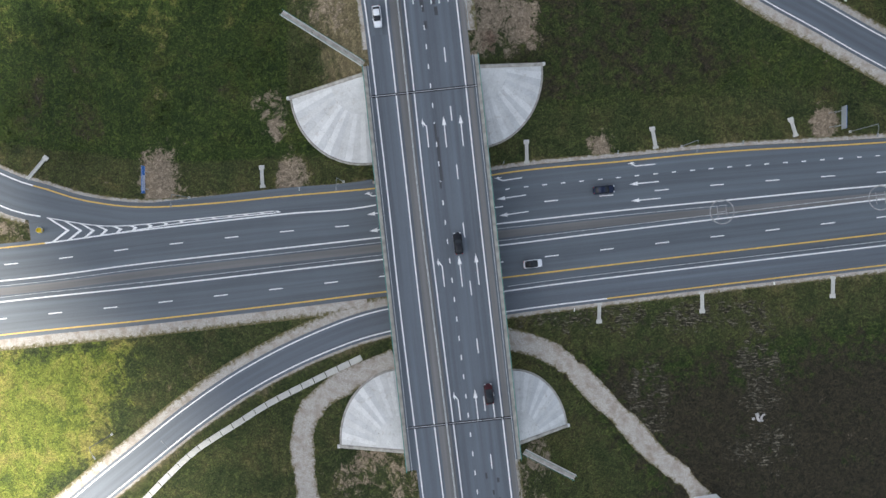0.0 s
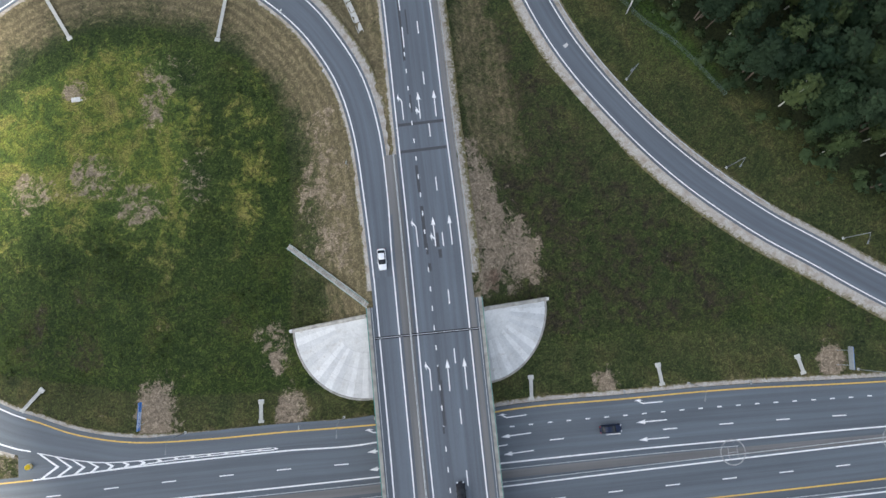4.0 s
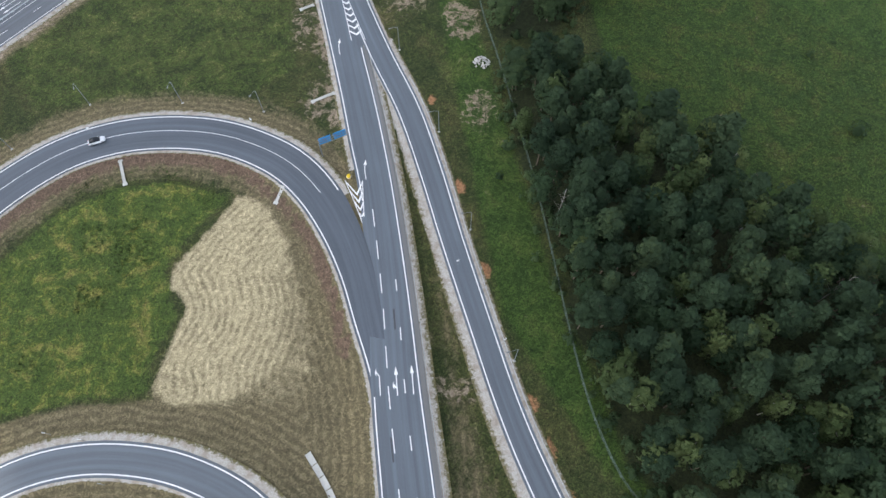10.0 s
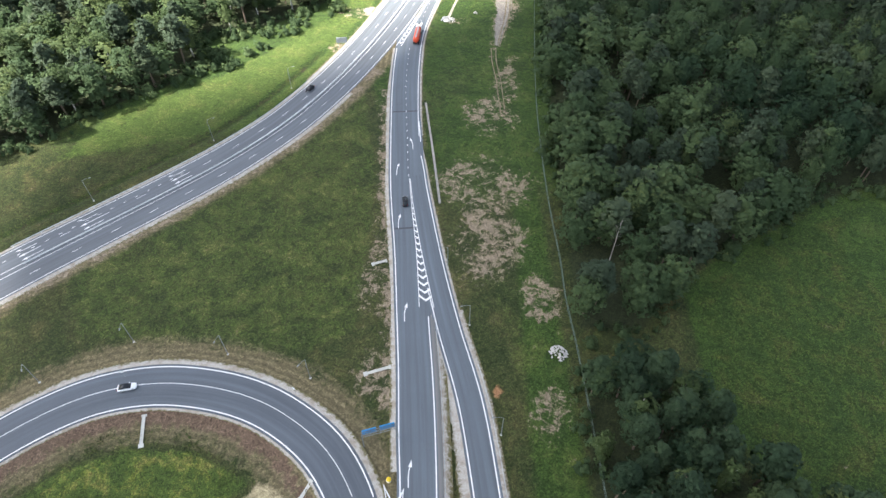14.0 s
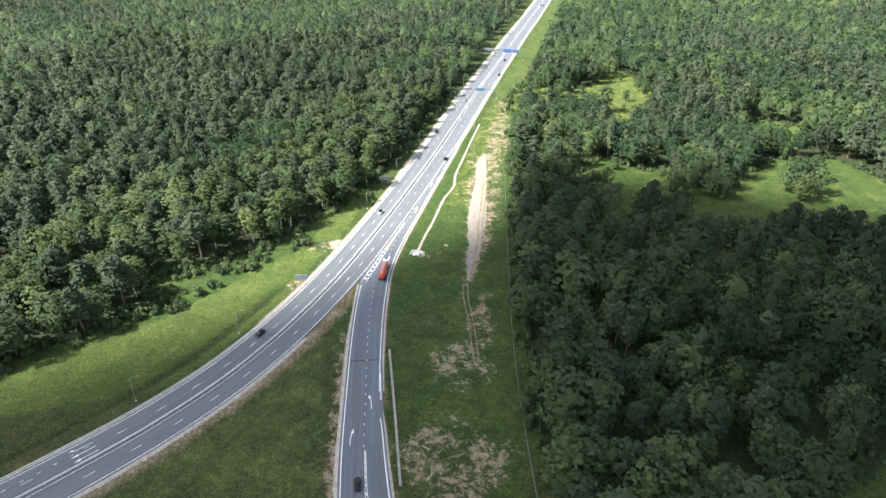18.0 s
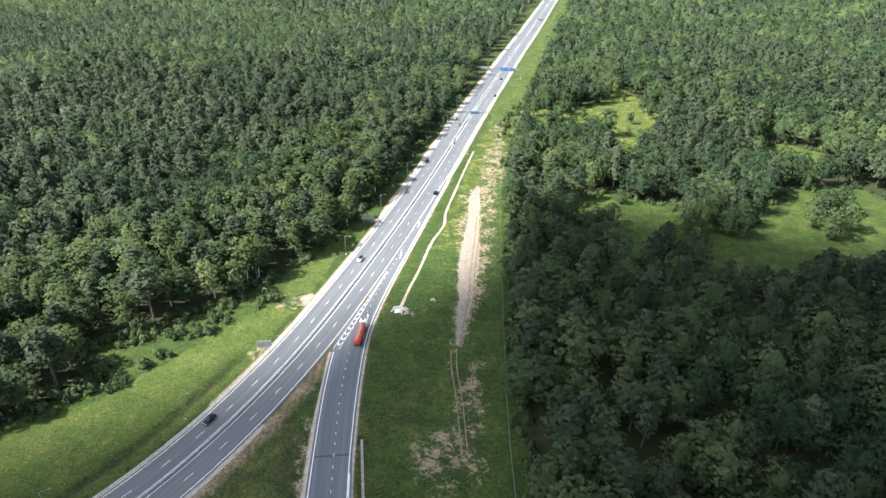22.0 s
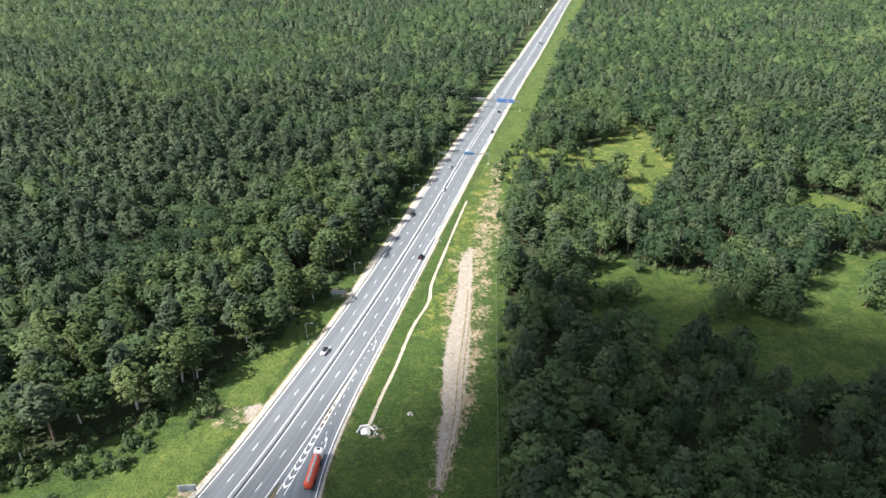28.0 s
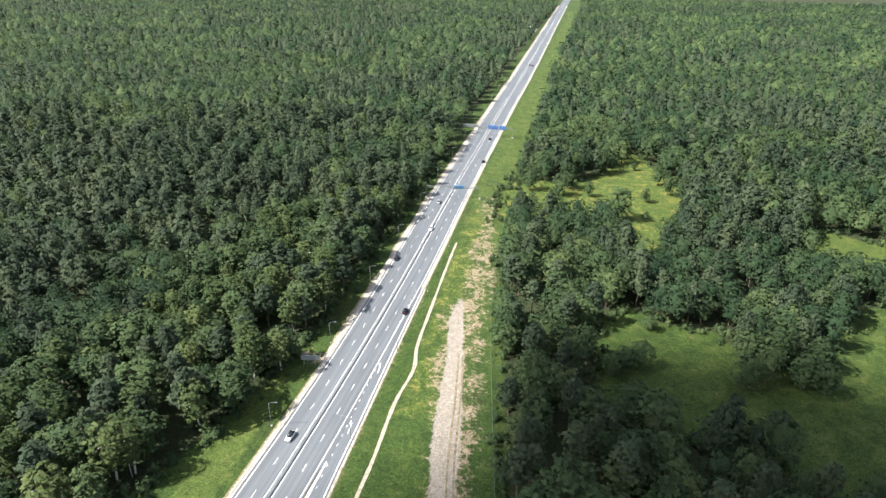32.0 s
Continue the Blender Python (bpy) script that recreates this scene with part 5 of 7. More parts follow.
guard_rail("median_barrier", MAIN, MAIN.find(12, -80), MAIN.find(-5, 68), -1.35, -1, "double steel median barrier on the bridge road", 2.5, 0.02, True)
guard_rail("guard_rail", MAIN, MAIN.find(-2, 42), MAIN.find(-33, 228), 1.9, 1, "galvanised guard rail along the gravel verge", 3.0, -0.1)
guard_rail("guard_rail", HIGHWAY, HIGHWAY.find(-150, 226), HIGHWAY.find(-60, 655), -1.3, -1, "galvanised guard rail beside the forest highway", 4.0)
guard_rail("median_barrier", HIGHWAY, HIGHWAY.find(-150, 226), HIGHWAY.find(-60, 655), 0, 0, "double steel median barrier of the highway", 4.0, 0.04, True)
guard_rail("median_barrier", EAST_BOUND, EAST_BOUND.find(-150, -23), EAST_BOUND.find(150, 12), -1.0, -1, "steel median barrier of the highway under the bridge", 3.0)
guard_rail("median_barrier", WEST_BOUND, WEST_BOUND.find(-150, -9), WEST_BOUND.find(60, 14), 1.1, 1, "steel median barrier of the highway under the bridge", 3.0)
guard_rail("guard_rail", RAMP, RAMP.find(68, 55.5), RAMP.find(-20, 218), 1.5, 1, "galvanised guard rail along the curved ramp", 4.0)
guard_rail("guard_rail", SLIP_SW, SLIP_SW.find(14, -13), SLIP_SW.find(130, 1), -1.0, -1, "galvanised guard rail between slip road and highway", 3.0)


def cone(name, apex, va, vb, flip):
    """A quarter cone of concrete slabs at the corner of the bridge."""
    ob = empty(name, pose(apex[0], apex[1], 0), "fan of pale concrete slabs paving the bridge embankment", "slope paving", "bridge cones")
    n, rings = 15, (0.008, 0.24, 0.43, 0.62, 0.80, 0.985)
    for i in range(n):
        for k in range(len(rings) - 1):
            a0, a1 = (math.pi / 2 * (i + e) / n for e in (0.006, 0.994))
            pts = []
            for a, f in ((a0, rings[k] + 0.0012), (a1, rings[k] + 0.0012), (a1, rings[k + 1]), (a0, rings[k + 1])):
                c, s = math.cos(a) * f, math.sin(a) * f
                pts.append(Vector((c * va[0] + s * vb[0], c * va[1] + s * vb[1], TOP * (1 - f) + 0.28)))
            verts = [tuple(p) for p in pts] + [tuple(p - Vector((0, 0, 0.3))) for p in pts]
            top = (0, 1, 2, 3) if flip else (3, 2, 1, 0)
            put("slab", mesh("slab", verts, [top, (0, 4, 5, 1), (1, 5, 6, 2), (2, 6, 7, 3), (3, 7, 4, 0)], CONES[(i * 7 + i // 4) % 3 if k > 1 else 0]), ob)
    # kerbs: foot arc and the outer flank
    foot = [(math.cos(a) * va[0] + math.sin(a) * vb[0], math.cos(a) * va[1] + math.sin(a) * vb[1], 0.16) for a in np.linspace(0, math.pi / 2, 14)]
    put("foot_kerb", tube("foot_kerb", foot, [0.24] * len(foot), CONCRETE_OLD, 6), ob)
    side = [(va[0] * f, va[1] * f, TOP * (1 - f) + 0.22) for f in np.linspace(0, 1.03, 8)]
    put("flank_kerb", tube("flank_kerb", side, [0.42] * 8, CONCRETE_OLD, 6), ob)
    put("end_block", boxes("end_block", [(pose(va[0] * 1.03, va[1] * 1.03, -0.1), 0.7, 0.7, 0.6)], CONCRETE, 0.05), ob)
    return ob


def slab_material(name, c):
    """Broom-finished concrete, stained brown in runs."""
    k = Mat(name, 0.88)
    n, f = k.noise(0.35, 6, 0.7), k.noise(3.5, 5, 0.7)
    col = k.ramp(n, [(0.35, tuple(v * 0.8 for v in c)), (0.6, c)])
    col = k.mix(0.3, col, k.ramp(f, [(0.35, tuple(v * 0.6 for v in c)), (0.65, tuple(v * 1.2 for v in c))]))
    k.color(k.mix(k.ramp(k.noise(0.6, 7, 0.75, 0.6), [(0.56, 0.0), (0.72, 0.55)]), col, (0.26, 0.20, 0.13)))
    k.bump(f, 0.3, 0.02)
    return k.m


CONES = [slab_material("slab_concrete", (0.61, 0.61, 0.585)), slab_material("slab_concrete_pale", (0.69, 0.69, 0.665)), slab_material("slab_concrete_grey", (0.565, 0.57, 0.555))]
cone("bridge_cone", (-16.4, 34.0), (-16.4, -3.2), (1.9, -17.2), True)
cone("bridge_cone", (7.3, 35.6), (13.9, 2.4), (1.7, -15.4), False)
cone("bridge_cone", (-7.9, -43.3), (-14.2, -1.2), (-1.6, 15.6), False)
cone("bridge_cone", (15.6, -41.6), (11.2, 1.6), (-1.4, 13.6), True)


def stairs(a, b, za, zb, label):
    """Service stairs down the embankment, with a handrail on each side."""
    a, b = Vector((*a, za)), Vector((*b, zb))
    run = (b - a).xy.length
    ob = empty("stairs", look((a.x, a.y, 0), (b.x, b.y, 0)) @ pose(0, 0, 0, -90), label, "stairs", "embankment stairs")
    n = max(6, int((za - zb) / 0.175))
    step = boxes("step", [(Matrix(), 0.9, run / n * 0.8, 0.2)], CONCRETE_OLD, 0.01)
    for i in range(n):
        put("step", step, ob, Matrix.Translation((0, run * (i + 0.5) / n, za + (zb - za) * (i + 0.5) / n)))
    for x in (-0.52, 0.52):
        put("string", tube("string", [(x, 0, za - 0.02), (x, run, zb + 0.12)], (0.11, 0.11), CONCRETE, 6), ob)
        put("handrail", tube("handrail", [(x, 0, za + 1.0), (x, run, zb + 1.0)], (0.035, 0.035), GREENRAIL, 6), ob)
    return ob


stairs((-16.2, 36.2), (-34.6, 49.0), 6.5, 0.15, "narrow concrete stairs with green handrails on the embankment")
stairs((16.8, -43.5), (28.6, -51.2), 6.4, 0.3, "narrow concrete stairs with green handrails on the embankment")


TROUGH = slab_material("trough_concrete", (0.56, 0.55, 0.50))


def channel(name, pts, width, label, piece=2.9, lift=0.02, mat=None):
    """An open drain of concrete trough pieces."""
    p = spline(pts, 0.5)
    s = np.r_[0, np.cumsum(np.hypot(*np.diff(p, axis=0).T))]
    ob = empty(name, Matrix(), label, "drain channel", "concrete drains")
    w = width / 2
    me = boxes("trough_piece", [(Matrix.Translation((-w + 0.07, 0, 0)), 0.14, piece * 0.93, 0.32), (Matrix.Translation((w - 0.07, 0, 0)), 0.14, piece * 0.93, 0.32), (Matrix(), width - 0.28, piece * 0.93, 0.1)], mat or TROUGH)
    for k in np.arange(piece / 2, s[-1], piece):
        q = [Vector((np.interp(t, s, p[:, 0]), np.interp(t, s, p[:, 1]), 0)) for t in (k - 1, k, k + 1)]
        for v in q:
            v.z = max(ground_z(v.x, v.y), -0.05) + lift
        d = (q[2] - q[0]).normalized()
        x = d.cross(Vector((0, 0, 1))).normalized()
        m = Matrix((x, d, x.cross(d))).transposed().to_4x4()
        m.translation = q[1]
        put("trough_piece", me, ob, m)
    return ob


channel("drain_channel", [(-17.6, -25.2), (-27.5, -30), (-37.3, -35), (-44.7, -39.6), (-53.3, -45.2), (-59.4, -50.7), (-66, -57.5), (-80, -72)], 1.3, "pale concrete drain channel along the slip road")
channel("drain_channel", [(-32.3, 119.4), (-26.9, 112), (-22.9, 104.6), (-18.9, 95.5)], 1.3, "pale concrete drain channel beside the loop road")
channel("drain_channel", [(-52.4, 328.5), (-47.6, 313), (-43, 298), (-36, 274.5)], 0.7, "weathered concrete drain channel in the grass", mat=CONCRETE_OLD)


def chute(a, b):
    """A drain chute from the road's edge to a splash pad."""
    a, b = Vector((*a, 0)), Vector((*b, 0))
    za, zb = max(ground_z(*a.xy), 0) + 0.1, max(ground_z(*b.xy), 0) + 0.05
    run = (b - a).length
    ob = empty("drain_chute", look(a, b) @ pose(0, 0, 0, -90), "concrete drain chute running from the road edge to a splash pad", "drain chute", "drain chutes")
    t = math.degrees(math.atan2(zb - za, run))
    m = pose(0, 0, za, t)
    put("trough", boxes("trough", [(m @ pose(-0.3, run / 2, 0), 0.12, run, 0.22), (m @ pose(0.3, run / 2, 0), 0.12, run, 0.22), (m @ pose(0, run / 2, 0), 0.5, run, 0.08)], TROUGH), ob)
    put("mouth", boxes("mouth", [(pose(0, 0.2, za - 0.1), 1.2, 0.6, 0.2)], TROUGH, 0.04), ob)
    put("splash_pad", boxes("splash_pad", [(pose(0, run + 0.4, zb - 0.1), 1.2, 0.9, 0.24)], TROUGH, 0.05), ob)
    return ob


for a, b in (((-89.6, 13.3), (-86, 17.6)), ((-38.9, 11.6), (-39.1, 15.5)), ((18.1, 16.8), (18, 21)), ((45.9, 20.0), (45.2, 23.8)), ((76.1, 22.6), (75.1, 25.8)), ((33.8, -13.4), (33.8, -17)), ((56, -11), (56.1, -14.8)), ((84.3, -7.7), (84.3, -11.5)),
             ((-93.2, 107.6), (-86.3, 96.6)), ((-50, 107.6), (-52.4, 96.6)), ((-90.8, 191.4), (-87.9, 184.7)), ((-46.4, 184.0), (-47.8, 180)), ((-36.8, 215.3), (-42.2, 212.4)), ((-46.8, 249.4), (-50, 247.6))):
    chute(a, b)

# ---------------------------------------------------------------- posts, signs, lamps
BLUE = plain("sign_blue", (0.03, 0.16, 0.50), 0.4, 0, 0.1)
SIGN_BACK = plain("sign_back_grey", (0.34, 0.37, 0.38), 0.5, 0.4)
WHITE = plain("white_paint", (0.78, 0.78, 0.76), 0.5, 0, 0.06)
YELLOW_PLASTIC = plain("yellow_plastic", (0.75, 0.52, 0.03), 0.5, 0, 0.1)
LAMP_GREY = plain("lamp_post_grey", (0.20, 0.215, 0.22), 0.5, 0.3)


def lamp_post():
    ob = empty("street_lamp", Matrix(), "slim grey steel street lamp with one arm at the roadside", "street lamp", "street lamps")
    put("pole", tube("pole", [(0, 0, 0), (0, 0, 4), (0, 0, 8.6)], (0.11, 0.09, 0.06), LAMP_GREY, 8), ob)
    put("base", boxes("base", [(Matrix(), 0.5, 0.5, 0.16)], CONCRETE, 0.02), ob)
    put("arm", tube("arm", [(0, 0, 8.5), (0, 0.9, 8.95), (0, 2.0, 9.05)], (0.05, 0.045, 0.04), LAMP_GREY, 6), ob)
    put("lamp_head", boxes("lamp_head", [(pose(0, 2.3, 8.98), 0.3, 0.8, 0.14)], LAMP_GREY, 0.04), ob)
    return ob


first_lamp = lamp_post()
lamp_rows = [(51.5, 20.4, 170), (87.8, 23.6, 170), (-54.8, 9.4, 180), (-21.5, 12.8, 180), (24.6, 110.4, 125), (40.2, 87.6, 135), (61.8, 67.4, 145), (86.6, 51.8, 155), (-7.3, 202.8, 105), (1.4, 173.2, 105), (11.4, 140.2, 110), (-19.6, 231.8, 115), (-29, 250.4, 115),
             (-78.6, 211.0, 180), (-104.1, 209.8, 205), (-55.6, 208.5, 160), (-120.8, 194.5, 220), (-55.3, -42.4, 40), (-71.9, -42.0, 215)]
for y in (250, 286, 322):
    x = float(np.interp(y, HIGHWAY.p[:, 1], HIGHWAY.p[:, 0]))
    lamp_rows.append((x - 11.6, y + 6, -60))
for y in np.arange(430, 1000, 45):
    x = float(np.interp(y, HIGHWAY.p[:, 1], HIGHWAY.p[:, 0]))
    lamp_rows.append((x - 12.6, y, -85))
for y in (428, 473, 518, 563):
    lamp_rows.append((float(np.interp(y, HIGHWAY.p[:, 1], HIGHWAY.p[:, 0])) + 13.0, y, 95))
for i, (x, y, a) in enumerate(lamp_rows):
    m = pose(x, y, max(0, ground_z(x, y)), 0, 0, a)
    if i == 0:
        first_lamp.matrix_basis = m
    else:
        copy_thing(first_lamp, m)


def sign_board(name, x, y, turn, wide, tall, foot, face, label, bars=3):
    ob = empty(name, pose(x, y, max(0, ground_z(x, y)), 0, 0, turn), label, "road sign", "large sign boards")
    board = put("board", boxes("board", [(pose(0, 0, foot), wide, 0.08, tall)], face, 0.02), ob)
    put("back_frame", boxes("back_frame", [(pose(0, 0.1, foot + tall * f), wide * 0.96, 0.06, 0.1) for f in (0.15, 0.5, 0.85)], SIGN_BACK), ob)
    put("back_sheet", boxes("back_sheet", [(pose(0, 0.05, foot), wide, 0.012, tall)], SIGN_BACK), ob)
    put("border", boxes("border", [(pose(0, -0.052, foot + 0.1), wide - 0.25, 0.012, 0.06), (pose(0, -0.052, foot + tall - 0.16), wide - 0.25, 0.012, 0.06)], WHITE), board)
    g = np.random.default_rng(int(abs(x * 7 + y)))
    for k in range(bars):
        put("text_bar", boxes("text_bar", [(pose(-wide * 0.12, -0.054, foot + tall * (k + 0.65) / (bars + 0.4)), wide * g.uniform(0.4, 0.62), 0.014, tall * 0.12)], WHITE if face is BLUE else SIGN_BACK), board)
    for u in (-wide * 0.32, wide * 0.32):
        put("post", tube("post", [(u, 0.16, -0.2), (u, 0.16, foot + tall * 0.95)], (0.07, 0.07), SIGN_BACK, 8), ob)
        put("brace", tube("brace", [(u, 1.5, -0.1), (u, 0.2, foot + tall * 0.6)], (0.04, 0.04), SIGN_BACK, 6), ob)
    return ob


sign_board("direction_sign", -63.4, 13.0, 90, 5.8, 1.5, 2.0, BLUE, "large blue direction sign on two posts in a gravel patch")
sign_board("direction_sign", 84.7, 26.1, 90, 4.8, 1.7, 2.0, BLUE, "large direction sign with a grey back on two posts")
sign_board("billboard", -95.6, 362.0, 195, 4.6, 2.4, 1.5, WHITE, "white sign board on posts beside the highway", 2)
sign_board("billboard", -87.6, 461.5, 190, 6.0, 2.0, 1.6, WHITE, "long white sign board on posts at the forest edge", 2)


def gantry(name, a, b, high, panels, label):
    """A portal over a road: two legs, a lattice beam and sign panels (from, to, height, face)."""
    a, b = Vector((*a, 0)), Vector((*b, 0))
    ob = empty(name, look(a, b) @ pose(0, 0, 0, -90), label, "sign gantry", "sign gantries")
    run = (b - a).length
    for y in (0, run):
        put("leg", boxes("leg", [(pose(-0.25, y, -0.2), 0.22, 0.22, high + 0.2), (pose(0.25, y, -0.2), 0.22, 0.22, high + 0.2)], LAMP_GREY), ob)
        put("footing", boxes("footing", [(pose(0, y, -0.1), 1.3, 0.9, 0.4)], CONCRETE, 0.03), ob)
    rows = [(pose(x, run / 2, high + z), 0.12, run, 0.12) for x in (-0.35, 0.35) for z in (0, 0.9)]
    k = int(run / 1.5)
    rows += [(pose(x, run * (i + 0.5) / k, high + 0.1, (40 if i % 2 else -40)), 0.06, 0.06, 1.05) for i in range(k) for x in (-0.35, 0.35)]
    rows += [(pose(0, run * i / k, high + 0.9), 0.75, 0.06, 0.06) for i in range(k + 1)]
    put("beam", boxes("beam", rows, LAMP_GREY), ob)
    for y0, y1, tall, face in panels:
        p = put("sign_panel", boxes("sign_panel", [(pose(-0.5 if face is BLUE else -0.52, (y0 + y1) / 2, high - tall * 0.35), 0.1, y1 - y0, tall)], face, 0.02), ob, label="blue sign panel" if face is BLUE else "")
        put("text_bar", boxes("text_bar", [(pose(-0.6, (y0 + y1) / 2, high + tall * 0.25), 0.02, (y1 - y0) * 0.7, tall * 0.12), (pose(-0.6, (y0 + y1) / 2, high - tall * 0.05), 0.02, (y1 - y0) * 0.5, tall * 0.12)], WHITE), p)
    return ob


SKY_BLUE = plain("sign_light_blue", (0.05, 0.30, 0.62), 0.4, 0, 0.1)
gantry("sign_gantry", (-37.6, 194.0), (-30.6, 197.6), 5.4, [(0.2, 3.4, 2.4, SKY_BLUE), (4.2, 7.6, 2.4, SKY_BLUE)], "narrow blue sign gantry at the fork of the road")
gantry("sign_gantry", (-75.5, 627), (-44.2, 629.5), 6.2, [(16, 22, 2.2, SKY_BLUE)], "steel portal with a blue sign over the highway")
gantry("sign_gantry", (-72.5, 768), (-31.5, 763), 6.6, [(2, 12, 2.6, SIGN_BACK), (22, 30, 3.0, BLUE), (31, 36, 3.0, BLUE)], "wide steel portal with blue signs over the highway")


def crash_cushion(x, y, turn):
    ob = empty("crash_cushion", pose(x, y, max(0.15, ground_z(x, y)), 0, 0, turn), "bright yellow plastic crash cushion at the tip of the fork", "crash cushion", "crash cushions")
    put("drum", tube("drum", [(0, 0, 0), (0, 0, 0.5), (0, 0, 1.0)], (0.55, 0.6, 0.5), YELLOW_PLASTIC, 16), ob)
    put("band", tube("band", [(0, 0, 0.42), (0, 0, 0.62)], (0.62, 0.62), WHITE, 16), ob)
    put("arrow_plate", boxes("arrow_plate", [(pose(0, -0.1, 1.0), 0.7, 0.06, 0.7)], YELLOW_PLASTIC, 0.02), ob)


crash_cushion(-86.8, 2.3, 90)
crash_cushion(-30.0, 187.3, 10)


WIRE = plain("fence_wire", (0.085, 0.12, 0.095), 0.6, 0.1)


def fence(pts, label):
    """A wire-mesh fence: steel posts, close strands and a top rail."""
    p = spline(pts, 4.0)
    ob = empty("wire_fence", Matrix(), label, "fence", "wire fences")
    post = boxes("fence_post", [(Matrix(), 0.10, 0.10, 1.8)], WIRE)
    path = [[] for k in range(8)]
    for x, y in p:
        z = max(0, ground_z(x, y))
        put("fence_post", post, ob, pose(x, y, z - 0.1))
        for k in range(8):
            path[k].append((x, y, z + 0.2 + k * 0.21))
    for row in path[:-1]:
        put("wire", tube("wire", row, [0.018] * len(row), WIRE, 4), ob)
    put("top_rail", tube("top_rail", path[-1], [0.034] * len(path[-1]), WIRE, 6), ob)


fence([(62, 84), (51.5, 95.7), (43.1, 102.1), (36, 111), (30.6, 120.7), (25.5, 139), (18, 185.5), (9, 228), (5, 244.3), (2.4, 258.8), (-2.3, 280), (-7, 305.5), (-11.8, 337), (-16.2, 377), (-19.8, 414), (-24.1, 459), (-27.6, 504), (-29, 553), (-27, 620)],
      "dull green wire-mesh fence on steel posts along the forest edge")


def pole_pair(x, y):
    """Two leaning white poles tied at the top."""
    z = max(0, ground_z(x, y))
    ob = empty("pole_trestle", pose(x, y, z, 0, 0, 20), "white pole trestle leaning in the grass", "pole")
    put("pole", tube("pole", [(-0.7, -1.2, 0), (0, 0, 5.4)], (0.12, 0.09), WHITE, 8), ob)
    put("pole", tube("pole", [(0.9, 0.2, 0), (0, 0, 5.4)], (0.12, 0.09), WHITE, 8), ob)


pole_pair(40.8, 104.5)


def stone(name, seed, size, mat):
    bm = bmesh.new()
    bmesh.ops.create_icosphere(bm, subdivisions=1, radius=size)
    g = random.Random(seed)
    for v in bm.verts:
        v.co = Vector((v.co.x * g.uniform(0.7, 1.3), v.co.y * g.uniform(0.7, 1.3), v.co.z * g.uniform(0.5, 0.9)))
    me = bpy.data.meshes.new(name)
    bm.to_mesh(me)
    bm.free()
    me.materials.append(mat)
    return me


PALE_STONE = plain("pale_stone", (0.48, 0.46, 0.43), 0.9, 0, 0.25, 1.5)


def rubble(x, y, spread, count, label):
    ob = empty("rubble_heap", pose(x, y, max(0, ground_z(x, y))), label, "rubble")
    g = random.Random(int(x * 3 + y))
    kinds = [stone("stone", s, 0.32, PALE_STONE) for s in range(4)]
    for i in range(count):
        r, a = spread * math.sqrt(g.random()), g.uniform(0, 6.28)
        h = max(0, 0.9 * (1 - r / spread)) * g.random()
        put("stone", kinds[i % 4], ob, Matrix.LocRotScale((r * math.cos(a), r * math.sin(a), 0.1 + h), Euler((g.uniform(0, 6), g.uniform(0, 6), 0)), [g.uniform(0.5, 1.3)] * 3))


rubble(4.2, 227.4, 2.3, 90, "heap of pale broken rubble in the grass")
rubble(-54.6, 392.4, 2.0, 30, "scattered pale concrete rubble beside the culvert")
rubble(68.5, -38.4, 1.3, 16, "small heap of white rubble on dark soil")
rubble(-45, 400.7, 1.0, 10, "few pale stones in the grass")


def culvert(x, y, turn):
    ob = empty("culvert_head", pose(x, y, 0.0, 0, 0, turn), "pale concrete culvert head at the end of the sand path", "culvert")
    put("head_wall", boxes("head_wall", [(pose(0, 0, -0.1), 3.2, 0.4, 1.0)], CONCRETE, 0.04), ob)
    for sx in (-1, 1):
        put("wing_wall", boxes("wing_wall", [(pose(sx * 1.9, 0.9, -0.1, 0, 0, -sx * 35), 0.35, 2.4, 0.7)], CONCRETE, 0.04), ob)
    put("apron", boxes("apron", [(pose(0, 1.6, 0.0), 2.8, 2.6, 0.12)], CONCRETE, 0.02), ob)


culvert(-57.2, 393.4, 200)


def hut(x, y):
    """Site cabin and a parked van's worth of white boxes at the end of the track."""
    ob = empty("site_cabin", pose(x, y, 0, 0, 0, 8), "small white and blue site cabin beside the gravel track", "cabin")
    put("cabin_wall", boxes("cabin_wall", [(pose(0, 0, 0.2), 5.0, 2.4, 2.3)], WHITE, 0.04), ob)
    put("cabin_roof", boxes("cabin_roof", [(pose(0, 0, 2.5), 5.2, 2.6, 0.14)], SIGN_BACK, 0.03), ob)
    put("blue_band", boxes("blue_band", [(pose(-1.2, 0, 2.64), 1.6, 2.4, 0.03)], SKY_BLUE), ob)


hut(57.0, -56.4)


